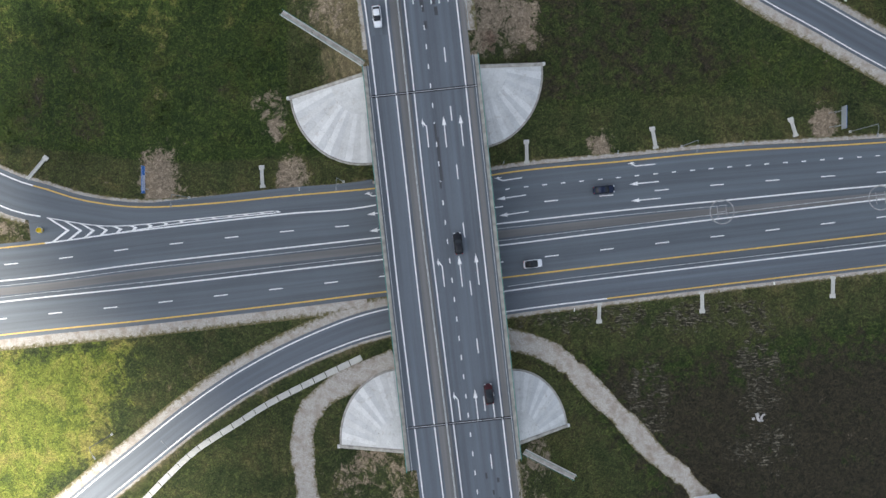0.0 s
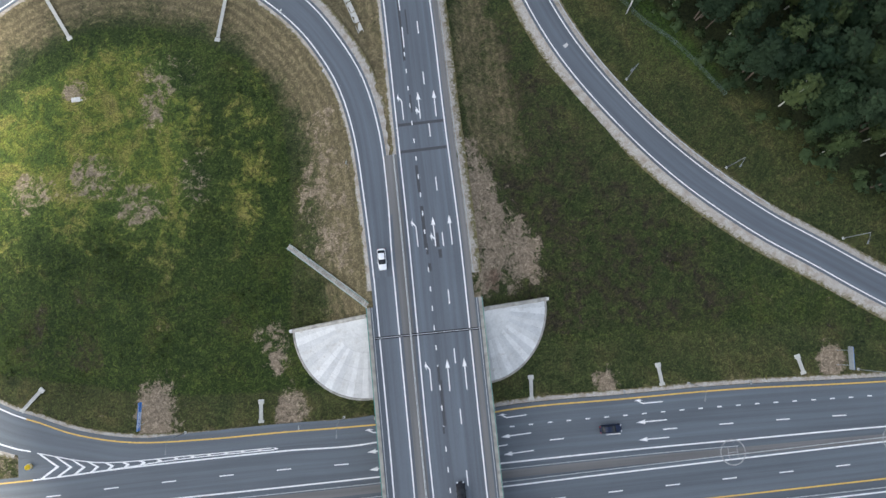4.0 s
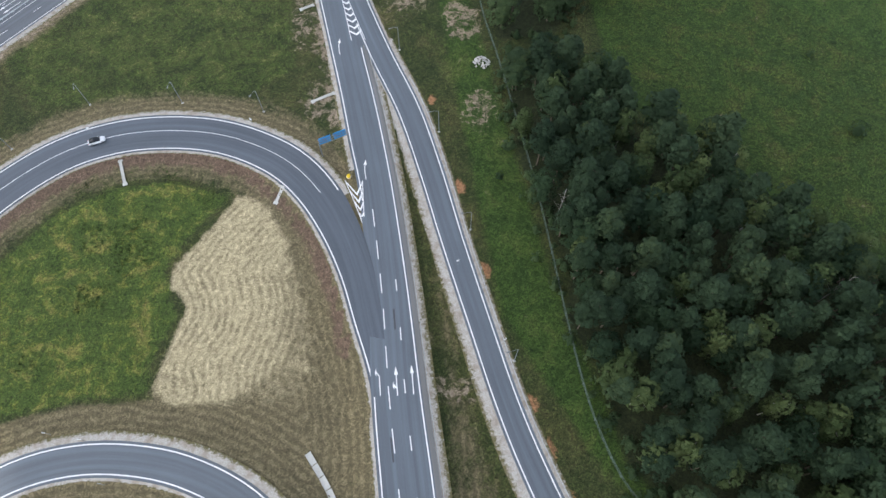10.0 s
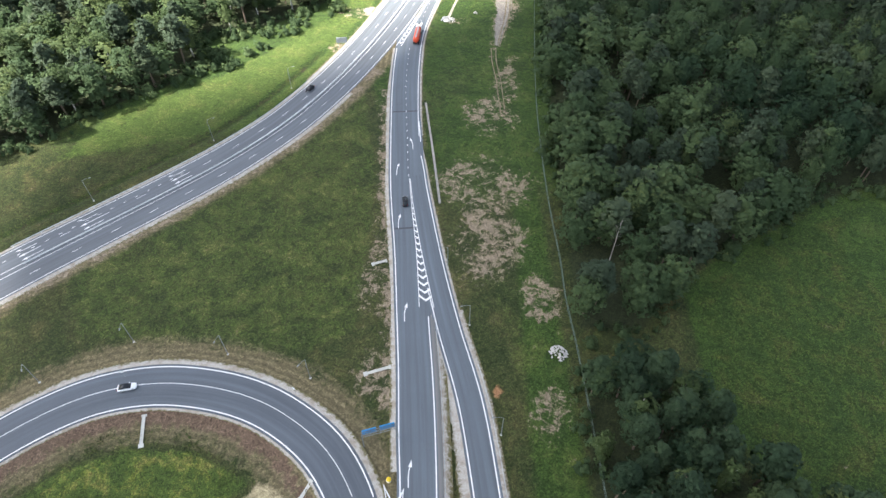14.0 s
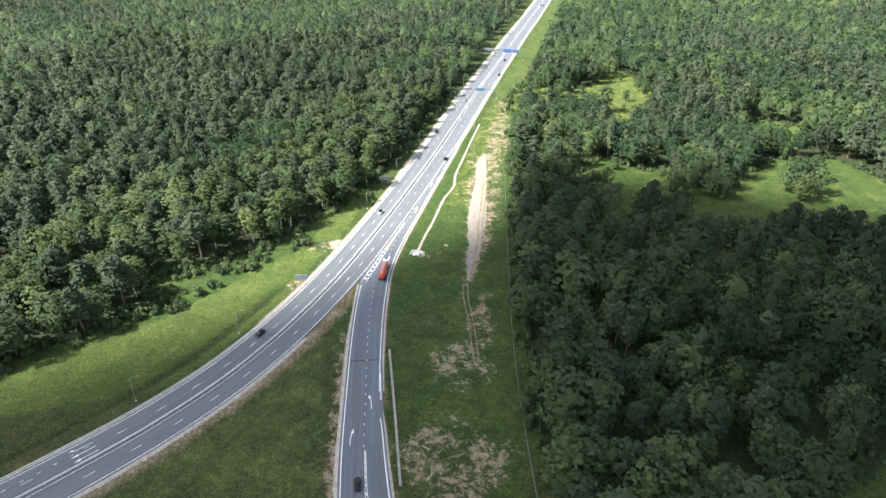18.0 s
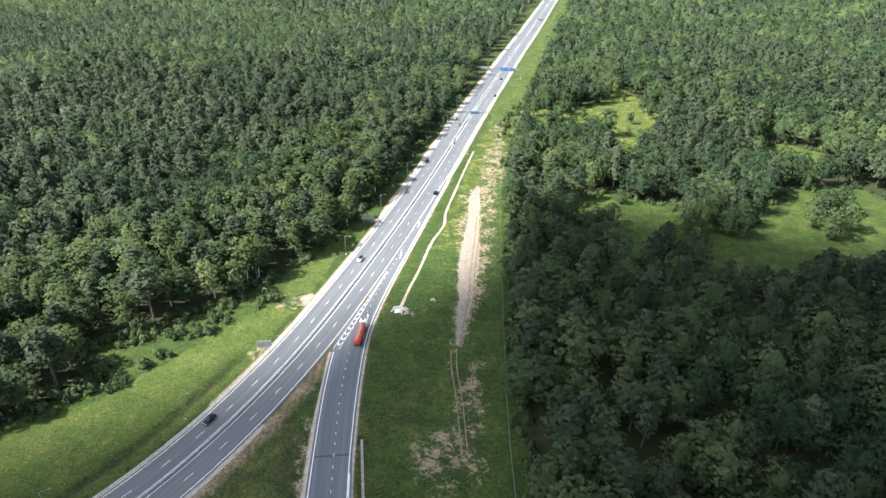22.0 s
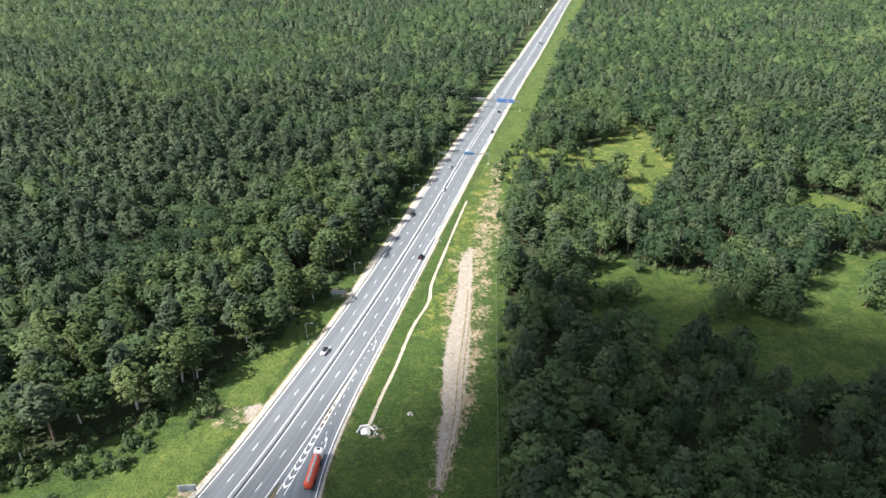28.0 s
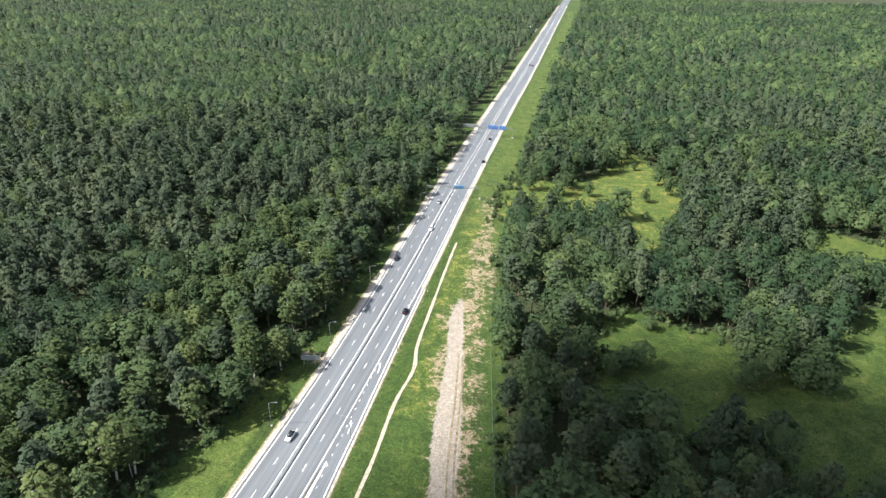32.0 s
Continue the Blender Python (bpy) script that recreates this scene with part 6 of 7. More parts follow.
def station(x, y, turn):
    """A filling station at the forest edge: a flat white canopy on columns and a low shop."""
    ob = empty("filling_station", pose(x, y, 0, 0, 0, turn), "white filling station with a flat canopy at the forest edge", "building")
    put("canopy", boxes("canopy", [(pose(0, 0, 5.2), 22, 12, 0.9)], WHITE, 0.08), ob)
    for u in (-8, 0, 8):
        for v in (-3.5, 3.5):
            put("column", boxes("column", [(pose(u, v, 0), 0.5, 0.5, 5.2)], SIGN_BACK), ob)
        pump = put("pump", boxes("pump", [(pose(u, 0, 0.15), 0.8, 1.6, 1.7)], SKY_BLUE, 0.05), ob)
        put("island", boxes("island", [(pose(u, 0, 0), 1.6, 5, 0.16)], CONCRETE), pump)
    put("shop_wall", boxes("shop_wall", [(pose(-20, 0, 0), 12, 9, 3.6)], WHITE, 0.05), ob)
    put("shop_roof", boxes("shop_roof", [(pose(-20, 0, 3.6), 12.6, 9.6, 0.35)], SIGN_BACK), ob)
    for v in (-3, 0, 3):
        put("shop_window", boxes("shop_window", [(pose(-13.97, v, 0.9), 0.06, 2.2, 1.9)], BLUE), ob)
    put("forecourt", boxes("forecourt", [(pose(-4, 0, -0.02), 44, 22, 0.06)], CONCRETE_OLD), ob)


station(-32, 1500, 86)


def board_on_ground(x, y, turn, wide, long):
    ob = empty("concrete_slab", pose(x, y, max(0, ground_z(x, y)), 4, 3, turn), "pale concrete slab lying in the rough grass", "slab", "loose slabs")
    put("slab_top", boxes("slab_top", [(pose(0, 0, 0.02), wide, long, 0.22)], CONCRETE, 0.03), ob)
    put("slab_chip", boxes("slab_chip", [(pose(wide * 0.62, -0.2, 0.0), wide * 0.28, long * 0.4, 0.16)], CONCRETE_OLD, 0.03), ob)


board_on_ground(-83.5, 81.8, 8, 1.9, 1.0)
board_on_ground(26.6, 95.4, 40, 1.1, 0.8)


def marker_post():
    """A round road sign on a pole beside a loop."""
    ob = empty("road_sign", Matrix(), "small grey-backed road sign on a thin pole at the roadside", "road sign", "small road signs")
    put("pole", tube("pole", [(0, 0, -0.2), (0, 0, 3.0)], (0.045, 0.04), LAMP_GREY, 6), ob)
    put("plate", boxes("plate", [(pose(0, -0.06, 2.2), 0.75, 0.04, 0.75)], SIGN_BACK, 0.02), ob)
    put("plate_face", boxes("plate_face", [(pose(0, -0.085, 2.24), 0.67, 0.012, 0.67)], WHITE), ob)
    return ob


sign_rows = [(-37.0, 100.6, 40), (-27.0, 86.6, 60), (-21.4, 66.0, 80), (-87.2, 121.6, 0), (-72.4, 111.9, 180), (-79.0, 120.4, 0), (-1.6, 163.5, 15), (9.2, 144.4, 20), (-57.5, 203.5, -20), (-100.5, 199.8, 20), (12.8, 16.6, 90), (37.0, 18.8, 85), (63.5, 20.9, 85), (28.0, -14.6, -95), (70.4, -9.0, -95), (-30.5, 11.0, 95)]
first_sign = marker_post()
for i, (x, y, a) in enumerate(sign_rows):
    m = pose(x, y, max(0, ground_z(x, y)), 0, 0, a)
    if i == 0:
        first_sign.matrix_basis = m
    else:
        copy_thing(first_sign, m)
# seams and repairs across the asphalt
PATCH = asphalt_material("dark_patch", (0.045, 0.048, 0.054))
for r, s, a, b, owner, lift in ((MAIN, MAIN.find(-5.6, 75), -1, 1, "road_through", 0.045), (MAIN, MAIN.find(-4.9, 69), -1, 1, "road_through", 0.045), (MAIN, MAIN.find(-46, 262), -1, 0.4, "road_through", 0.045), (MAIN, MAIN.find(-60, 321), -1, 1, "road_through", 0.045)):
    put("asphalt_seam", r.strip("asphalt_seam", PATCH, s, s + 0.65, 0, 0, lift, (a, b), 0.9), OBJ[owner])
for r, s0, s1, off, w, owner in ((MAIN, MAIN.find(-3.6, 57), MAIN.find(-3, 47), -1.9, 0.7, "road_through"), (MAIN, MAIN.find(-5, 66), MAIN.find(-4, 60), -2.0, 0.6, "road_through"), (MAIN, MAIN.find(-3, 52), MAIN.find(-2.7, 49), 0.5, 0.9, "road_through"),
                              (MAIN, MAIN.find(0.2, 20), MAIN.find(0.6, 12), -1.6, 0.6, "road_through"), (MAIN, MAIN.find(-9.6, 105), MAIN.find(-7.6, 90), -2.0, 0.5, "road_through")):
    put("asphalt_patch", r.strip("asphalt_patch", PATCH, min(s0, s1), max(s0, s1), off - w / 2, off + w / 2, 0.049), OBJ[owner])
for y, off, w, ln in ((-56, 1.6, 0.4, 0.9), (-54, 2.6, 0.45, 0.8), (-52.5, 1.5, 0.4, 1.0), (-50, 2.7, 0.5, 0.9), (-49, 0.4, 0.4, 1.2), (47, -1.7, 0.5, 2.4), (43.5, -1.5, 0.6, 1.6), (46, 0.9, 0.7, 1.8), (21, -1.8, 0.5, 3.2), (16.5, -1.7, 0.45, 2.6), (11, -1.9, 0.4, 1.4), (78, -1.6, 0.35, 4.0), (96, -0.6, 0.3, 6.0), (118, -2.2, 0.35, 5.0), (146, 0.6, 0.4, 5.0)):
    s = float(np.interp(y, MAIN.p[:, 1], MAIN.s))
    put("tar_patch", MAIN.strip("tar_patch", PATCH, s, s + ln, off - w / 2, off + w / 2, 0.0505, (0, 0), 0.4), OBJ["road_through"])

# ---------------------------------------------------------------- vehicles
GLASS = plain("car_glass", (0.015, 0.018, 0.022), 0.08, 0, 0.0)
TYRE = plain("tyre_rubber", (0.02, 0.02, 0.02), 0.85)
RIM = plain("wheel_rim", (0.35, 0.36, 0.38), 0.35, 0.8)
HEADLIGHT = plain("headlight_glass", (0.6, 0.62, 0.65), 0.15)
TAILLIGHT = plain("tail_light", (0.35, 0.02, 0.02), 0.3)


def loft(name, sections, mat, bevel=0.0):
    """A body from cross sections (y, half width, low, high, tuck): rounded boxes joined along y."""
    verts, faces = [], []
    for y, hw, lo, hi, tuck in sections:
        verts += [(-hw * 0.94, y, lo), (-hw, y, lo + (hi - lo) * 0.35), (-hw * tuck, y, hi - 0.05), (-hw * tuck * 0.85, y, hi), (hw * tuck * 0.85, y, hi), (hw * tuck, y, hi - 0.05), (hw, y, lo + (hi - lo) * 0.35), (hw * 0.94, y, lo)]
    n = 8
    for i in range(len(sections) - 1):
        for j in range(n):
            k = (j + 1) % n
            faces.append((i * n + j, (i + 1) * n + j, (i + 1) * n + k, i * n + k))
    faces.append(tuple(range(n)))
    faces.append(tuple(range((len(sections) - 1) * n, len(sections) * n))[::-1])
    return mesh(name, verts, faces, mat, None, True)


def wheel(parent, x, y, r, w):
    t = put("tyre", tube("tyre", [(x - w / 2, y, r), (x - w * 0.35, y, r), (x + w * 0.35, y, r), (x + w / 2, y, r)], (r * 0.9, r, r, r * 0.9), TYRE, 16), parent)
    put("rim", tube("rim", [(x - w / 2 - 0.01, y, r), (x + w / 2 + 0.01, y, r)], (r * 0.6, r * 0.6), RIM, 12), t)


def car(x, y, z, turn, paint, label, tall=1.0, long=1.0, dark_roof=False):
    ob = empty("car", pose(x, y, z, 0, 0, turn), label, "car", "cars")
    L = 2.2 * long
    put("body", loft("body", [(-L, 0.70, 0.38, 0.70, 0.9), (-L + 0.25, 0.84, 0.26, 0.92 * tall, 0.93), (-1.1, 0.88, 0.22, 0.96 * tall, 0.95), (0.6, 0.88, 0.22, 0.94 * tall, 0.95), (L - 0.45, 0.84, 0.24, 0.82 * tall, 0.92), (L, 0.66, 0.36, 0.62, 0.9)], paint), ob)
    put("cabin_glass", loft("cabin_glass", [(-L + 0.35, 0.70, 0.85, 0.98 * tall, 0.92), (-L + 0.95, 0.76, 0.85, 1.40 * tall, 0.80), (0.1, 0.77, 0.85, 1.42 * tall, 0.80), (1.05, 0.74, 0.80, 0.92 * tall, 0.92)], GLASS), ob)
    put("roof", loft("roof", [(-L + 0.98, 0.60, 1.36 * tall, 1.43 * tall, 0.9), (-0.5, 0.63, 1.40 * tall, 1.48 * tall, 0.9), (0.12, 0.60, 1.37 * tall, 1.44 * tall, 0.9)], GLASS if dark_roof else paint), ob)
    for sx in (-1, 1):
        for wy in (-1.35 * long, 1.38 * long):
            wheel(ob, sx * 0.78, wy, 0.32, 0.22)
        put("headlight", boxes("headlight", [(pose(sx * 0.58, L - 0.12, 0.58), 0.32, 0.22, 0.14)], HEADLIGHT, 0.03), ob)
        put("tail_light", boxes("tail_light", [(pose(sx * 0.62, -L + 0.1, 0.7), 0.26, 0.14, 0.16)], TAILLIGHT, 0.03), ob)
        put("mirror", boxes("mirror", [(pose(sx * 0.95, 0.62, 0.9), 0.18, 0.12, 0.12)], paint, 0.03), ob)
    return ob


CAR_BLACK = plain("black_car_paint", (0.012, 0.013, 0.016), 0.2, 0.1, 0.0)
CAR_WHITE = plain("white_car_paint", (0.75, 0.76, 0.77), 0.25, 0, 0.0)
CAR_RED = plain("dark_red_car_paint", (0.045, 0.010, 0.013), 0.2, 0.2, 0.0)
CAR_BLUE = plain("dark_blue_car_paint", (0.012, 0.02, 0.045), 0.2, 0.2, 0.0)
CAR_GREY = plain("silver_car_paint", (0.42, 0.44, 0.46), 0.3, 0.5, 0.0)


def on_road(r, x, y, off_turn=0):
    """Height and heading of the road near a place."""
    s = r.find(x, y)
    a, b = r.at(max(0, s - 2), 0), r.at(s + 2, 0)
    return float(np.interp(s, r.s, r.z)) + 0.06, math.degrees(math.atan2(b[1] - a[1], b[0] - a[0])) - 90 + off_turn


for r, x, y, back, paint, label, tall, long, dk in (
        (MAIN, 3.1, -0.5, 0, CAR_BLACK, "glossy black saloon car driving over the bridge", 1.0, 1.02, False),
        (LEFT, -13.4, 45.6, 180, CAR_WHITE, "white estate car driving over the bridge", 1.02, 1.0, False),
        (MAIN, 9.4, -31.3, 0, CAR_RED, "dark red hatchback with a black roof on the bridge", 1.05, 0.97, True),
        (WEST_BOUND, 34.5, 11.0, 0, CAR_BLUE, "dark blue car on the highway below the bridge", 1.05, 1.04, False),
        (EAST_BOUND, 19.3, -4.9, 0, CAR_WHITE, "white saloon car leaving the bridge shadow", 1.0, 0.92, True),
        (LOOP2, -98.2, 197.0, 0, CAR_WHITE, "white car on the two-lane loop road", 1.0, 1.0, True),
        (MAIN, -47.2, 274.1, 0, CAR_BLACK, "black car on the merging road", 1.05, 1.0, False),
        (HIGHWAY, -97.9, 328.2, 180, CAR_BLACK, "black car on the highway bend", 1.05, 1.0, False),
        (HIGHWAY, -81.0, 426.0, 180, CAR_WHITE, "white car on the sunlit highway", 1.05, 1.0, True),
        (HIGHWAY, -61.7, 499.8, 0, CAR_BLACK, "black car on the sunlit highway", 1.05, 1.0, False),
        (HIGHWAY, -64.8, 580.9, 180, CAR_WHITE, "white car on the sunlit highway", 1.0, 1.0, False),
        (HIGHWAY, -66.5, 618.4, 180, CAR_GREY, "silver car on the far highway", 1.0, 1.0, False),
        (HIGHWAY, -47.9, 754, 0, CAR_BLACK, "black car on the far highway", 1.0, 1.0, False),
        (HIGHWAY, -48.0, 698, 0, CAR_BLACK, "black car on the far highway", 1.0, 1.0, False),
        (HIGHWAY, -21.2, 1101, 0, CAR_BLACK, "black car on the distant highway", 1.2, 1.0, False),
        (HIGHWAY, -24.8, 1105, 0, CAR_BLACK, "black car on the distant highway", 1.2, 1.0, False),
        (HIGHWAY, -75.0, 544.8, 180, CAR_BLACK, "black car on the sunlit highway", 1.05, 1.0, False)):
    z, a = on_road(r, x, y, back)
    car(x, y, z, a, paint, label, tall, long, dk)

TANK_RED = plain("tank_red_paint", (0.52, 0.075, 0.035), 0.4, 0.0, 0.12, 0.8)


def tank_truck(x, y, z, turn):
    ob = empty("tank_truck", pose(x, y, z, 0, 0, turn), "white lorry with a long red tank trailer on the merging lane", "truck")
    put("cab", loft("cab", [(4.6, 1.2, 0.7, 2.9, 0.94), (5.0, 1.24, 0.5, 3.5, 0.93), (6.4, 1.24, 0.45, 3.3, 0.93), (6.85, 1.18, 0.5, 2.5, 0.92)], CAR_WHITE), ob)
    put("windscreen", loft("windscreen", [(6.52, 1.1, 1.75, 2.75, 0.9), (6.78, 1.08, 1.7, 2.5, 0.9)], GLASS), ob)
    put("roof_hatch", boxes("roof_hatch", [(pose(0, 5.7, 3.42), 0.9, 0.7, 0.12)], GLASS, 0.03), ob)
    put("chassis", boxes("chassis", [(pose(0, 0, 0.75), 1.0, 11.5, 0.3)], DARK), ob)
    tank = put("tank", tube("tank", [(0, -6.2, 2.25), (0, -5.9, 2.25), (0, 4.0, 2.25), (0, 4.25, 2.25)], (0.9, 1.2, 1.2, 0.9), TANK_RED, 20), ob, label="red cylindrical tank")
    put("walkway", boxes("walkway", [(pose(0, -1, 3.42), 0.62, 9.2, 0.08)], SIGN_BACK), tank)
    for k in range(5):
        put("manhole_lid", tube("manhole_lid", [(0, -4.6 + k * 1.9, 3.5), (0, -4.6 + k * 1.9, 3.66)], (0.3, 0.3), RIM, 12), tank)
    for sx in (-1, 1):
        put("side_guard", boxes("side_guard", [(pose(sx * 1.15, -0.6, 0.7), 0.06, 4.6, 0.5)], TANK_RED), ob)
        for wy in (-5.0, -3.7, -2.4, 3.3, 5.9):
            wheel(ob, sx * 1.05, wy, 0.5, 0.32)
        put("mirror", boxes("mirror", [(pose(sx * 1.42, 6.6, 2.1), 0.14, 0.2, 0.6)], DARK, 0.03), ob)


z, a = on_road(MAIN, -65.8, 374)
tank_truck(-65.8, 374, z, a)
# ---------------------------------------------------------------- trees


def profile(kind, t):
    """Radius of a crown of a tree of unit height, t from its foot to its top."""
    if kind == "pine":
        return 0.145 * np.clip(1 - t, 0, 1) ** 0.55 * np.minimum(1, 0.45 + 2.2 * t)
    if kind == "birch":
        return 0.125 * np.sqrt(np.clip(1 - ((t - 0.38) / 0.66) ** 2, 0, 1))
    if kind == "bush":
        return 0.5 * np.sqrt(np.clip(1 - ((t - 0.25) / 0.8) ** 2, 0, 1))
    return 0.185 * np.sqrt(np.clip(1 - ((t - 0.42) / 0.60) ** 2, 0, 1))


CROWN_FOOT = {"pine": 0.40, "birch": 0.28, "bush": 0.02, "broad": 0.20}


BOUGH = {"pine": 0.044, "birch": 0.044, "bush": 0.15, "broad": 0.062}


def crown_rows(kind, count, size, seed, foot=None, sides=8, rings=4, wide=1.3, body=0.50):
    """A crown: leaf clumps gathered on boughs, with dents between them, round a lumpy inner body. Triangles and their normals."""
    g = np.random.default_rng(100 + seed)
    z0 = foot or CROWN_FOOT[kind]
    nb = int(np.clip(count / 11, 5, 44))
    tb = np.clip((np.arange(nb) + g.uniform(0.1, 0.9, nb)) / nb, 0, 0.985) ** 0.9
    ab = 2.4 * np.arange(nb) + g.normal(0, 0.45, nb)
    rb = profile(kind, tb) * g.uniform(0.62, 1.08, nb)
    if kind == "pine":
        rb *= 1 + 0.22 * np.sin(tb * 21 + g.uniform(0, 6))
    ball = BOUGH[kind] * g.uniform(0.75, 1.3, nb) * min(1.8, (26 / nb) ** 0.4)
    b = g.integers(0, nb, count)
    d = g.normal(0, 1, (count, 3))
    d /= np.linalg.norm(d, axis=1)[:, None]
    out = np.stack([np.cos(ab[b]), np.sin(ab[b]), 0.25 + 1.2 * tb[b]], 1)
    out /= np.linalg.norm(out, axis=1)[:, None]
    low = (d * out).sum(1) < -0.25
    d[low] = -d[low]
    far = ball[b] * g.random(count) ** 0.4
    t = np.where(g.random(count) < 0.35, g.random(count) ** 0.8 * 0.99, tb[b])
    a = np.where(t == tb[b], ab[b], g.uniform(0, 6.2832, count))
    r = np.where(t == tb[b], rb[b], profile(kind, t) * g.uniform(0.7, 0.95, count))
    far = np.where(t == tb[b], far, far * 0.5)
    out = np.stack([np.cos(a), np.sin(a), 0.25 + 1.2 * t], 1)
    out /= np.linalg.norm(out, axis=1)[:, None]
    c = np.stack([r * np.cos(a), r * np.sin(a), z0 + (1 - z0) * t], 1)
    c += d * far[:, None] * np.array([wide ** -0.4, wide ** -0.4, 0.8])
    soft_n = 0.5 * d + 0.8 * out + g.normal(0, 0.12, (count, 3))
    soft_n /= np.linalg.norm(soft_n, axis=1)[:, None]
    lie = soft_n + g.normal(0, 0.38, (count, 3))
    lie /= np.linalg.norm(lie, axis=1)[:, None]
    u = np.cross(lie, g.normal(0, 1, (count, 3)))
    u /= np.linalg.norm(u, axis=1)[:, None]
    w = np.cross(lie, u)
    k = size * g.uniform(0.5, 1.4, (count, 1))
    u, w = (a * np.array([1 / wide, 1 / wide, 1]) for a in (u, w))
    rows = [np.stack([c - k * u - 0.6 * k * w, c + k * u - 0.6 * k * w, c + 1.2 * k * w], 1)]
    norms = [np.repeat(soft_n[:, None, :], 3, 1)]
    ts = np.linspace(0.03, 0.96, rings + 1)
    ang = 2 * np.pi * np.arange(sides + 1) / sides + g.uniform(0, 6)
    rr = profile(kind, ts)[:, None] * (body * (1 - 0.25 * ts[:, None])  + 0.12 * g.uniform(-1, 1, (rings + 1, sides)))
    rr[-1] = 0.004
    rr = np.concatenate([rr, rr[:, :1]], 1)
    p = np.stack([rr * np.cos(ang), rr * np.sin(ang), np.repeat((z0 + (1 - z0) * ts)[:, None], sides + 1, 1)], 2)
    n = np.stack([np.cos(ang) + 0 * rr, np.sin(ang) + 0 * rr, np.repeat((0.1 + 1.3 * ts)[:, None], sides + 1, 1)], 2)
    n /= np.linalg.norm(n, axis=2)[:, :, None]
    for a, store in ((p, rows), (n, norms)):
        q = (a[:-1, :-1], a[:-1, 1:], a[1:, 1:], a[1:, :-1])
        for tri in ((0, 1, 2), (0, 2, 3)):
            store.append(np.stack([q[e] for e in tri], 2).reshape(-1, 3, 3))
    return np.concatenate(rows), np.concatenate(norms)


def rows_mesh(name, rows, mat, norms=None, tint=None):
    """A mesh of loose triangles, with soft normals and a tint for each tree."""
    me = bpy.data.meshes.new(name)
    n = len(rows)
    me.vertices.add(n * 3)
    me.vertices.foreach_set("co", rows.reshape(-1).astype(np.float32))
    me.loops.add(n * 3)
    me.loops.foreach_set("vertex_index", np.arange(n * 3, dtype=np.int32))
    me.polygons.add(n)
    me.polygons.foreach_set("loop_start", np.arange(0, n * 3, 3, dtype=np.int32))
    me.materials.append(mat)
    if norms is not None:
        a = me.attributes.new("custom_normal", "FLOAT_VECTOR", "POINT")
        a.data.foreach_set("vector", norms.reshape(-1).astype(np.float32))
        a = me.attributes.new("single" if tint is None else "tint", "FLOAT", "POINT")
        a.data.foreach_set("value", np.ones(n * 3, np.float32) if tint is None else np.repeat(tint, 3).astype(np.float32))
    me.update()
    return me


def tris(me):
    """The triangles of a small mesh, as corner rows."""
    v = [tuple(p.co) for p in me.vertices]
    out = []
    for p in me.polygons:
        q = list(p.vertices)
        out += [(v[q[0]], v[q[i]], v[q[i + 1]]) for i in range(1, len(q) - 1)]
    return np.array(out)


def trunk_mesh(kind, seed, mat):
    """A tapered trunk with a few limbs, for a tree of unit height."""
    g = random.Random(seed)
    bend = g.uniform(-0.02, 0.02)
    rad = {"pine": 0.0075, "birch": 0.0065, "bush": 0.012}.get(kind, 0.0085)
    me = [tube("t", [(0, 0, -0.01), (bend, 0, 0.35), (bend * 2, bend, 0.7), (bend * 2, bend, 0.92)], (rad * 1.25, rad, rad * 0.6, rad * 0.15), mat, 6)]
    for i in range(5):
        z = (0.5 if kind == "pine" else 0.34) + 0.085 * i
        a = 2.4 * i + g.random()
        ln = 0.07 if kind == "pine" else 0.10
        me.append(tube("t", [(bend * 1.5, bend / 2, z), (math.cos(a) * ln * 0.6, math.sin(a) * ln * 0.6, z + 0.06), (math.cos(a) * ln, math.sin(a) * ln, z + 0.09)], (rad * 0.45, rad * 0.3, rad * 0.1), mat, 4))
    return joined("trunk", me, mat)


def tree_kind(kind, bark, leaf, variants, leaves, size):
    out = []
    for s in range(variants):
        leaf_rows = crown_rows(kind, leaves, size, s)
        out.append((trunk_mesh(kind, s, bark), rows_mesh("crown", leaf_rows[0], leaf, leaf_rows[1])))
    return out


def plant(name, trunk, crown, x, y, high, wide, turn, label, group):
    ob = empty(name, Matrix.LocRotScale((x, y, max(-0.05, ground_z(x, y))), Euler((0, 0, turn)), (wide, wide, high)), label, "tree", group)
    put("trunk", trunk, ob)
    put("crown", crown, ob)
    return ob


def scatter(poly, spacing, box, seed, holes=()):
    """Jittered places in a polygon within a box."""
    g = np.random.default_rng(seed)
    xs, ys = np.meshgrid(np.arange(box[0], box[1], spacing), np.arange(box[2], box[3], spacing))
    x = xs.ravel() + g.uniform(-0.72, 0.72, xs.size) * spacing
    y = ys.ravel() + g.uniform(-0.72, 0.72, xs.size) * spacing
    ok = inside(poly, x, y)
    for h in holes:
        ok &= ~inside(h, x, y)
    return x[ok], y[ok]


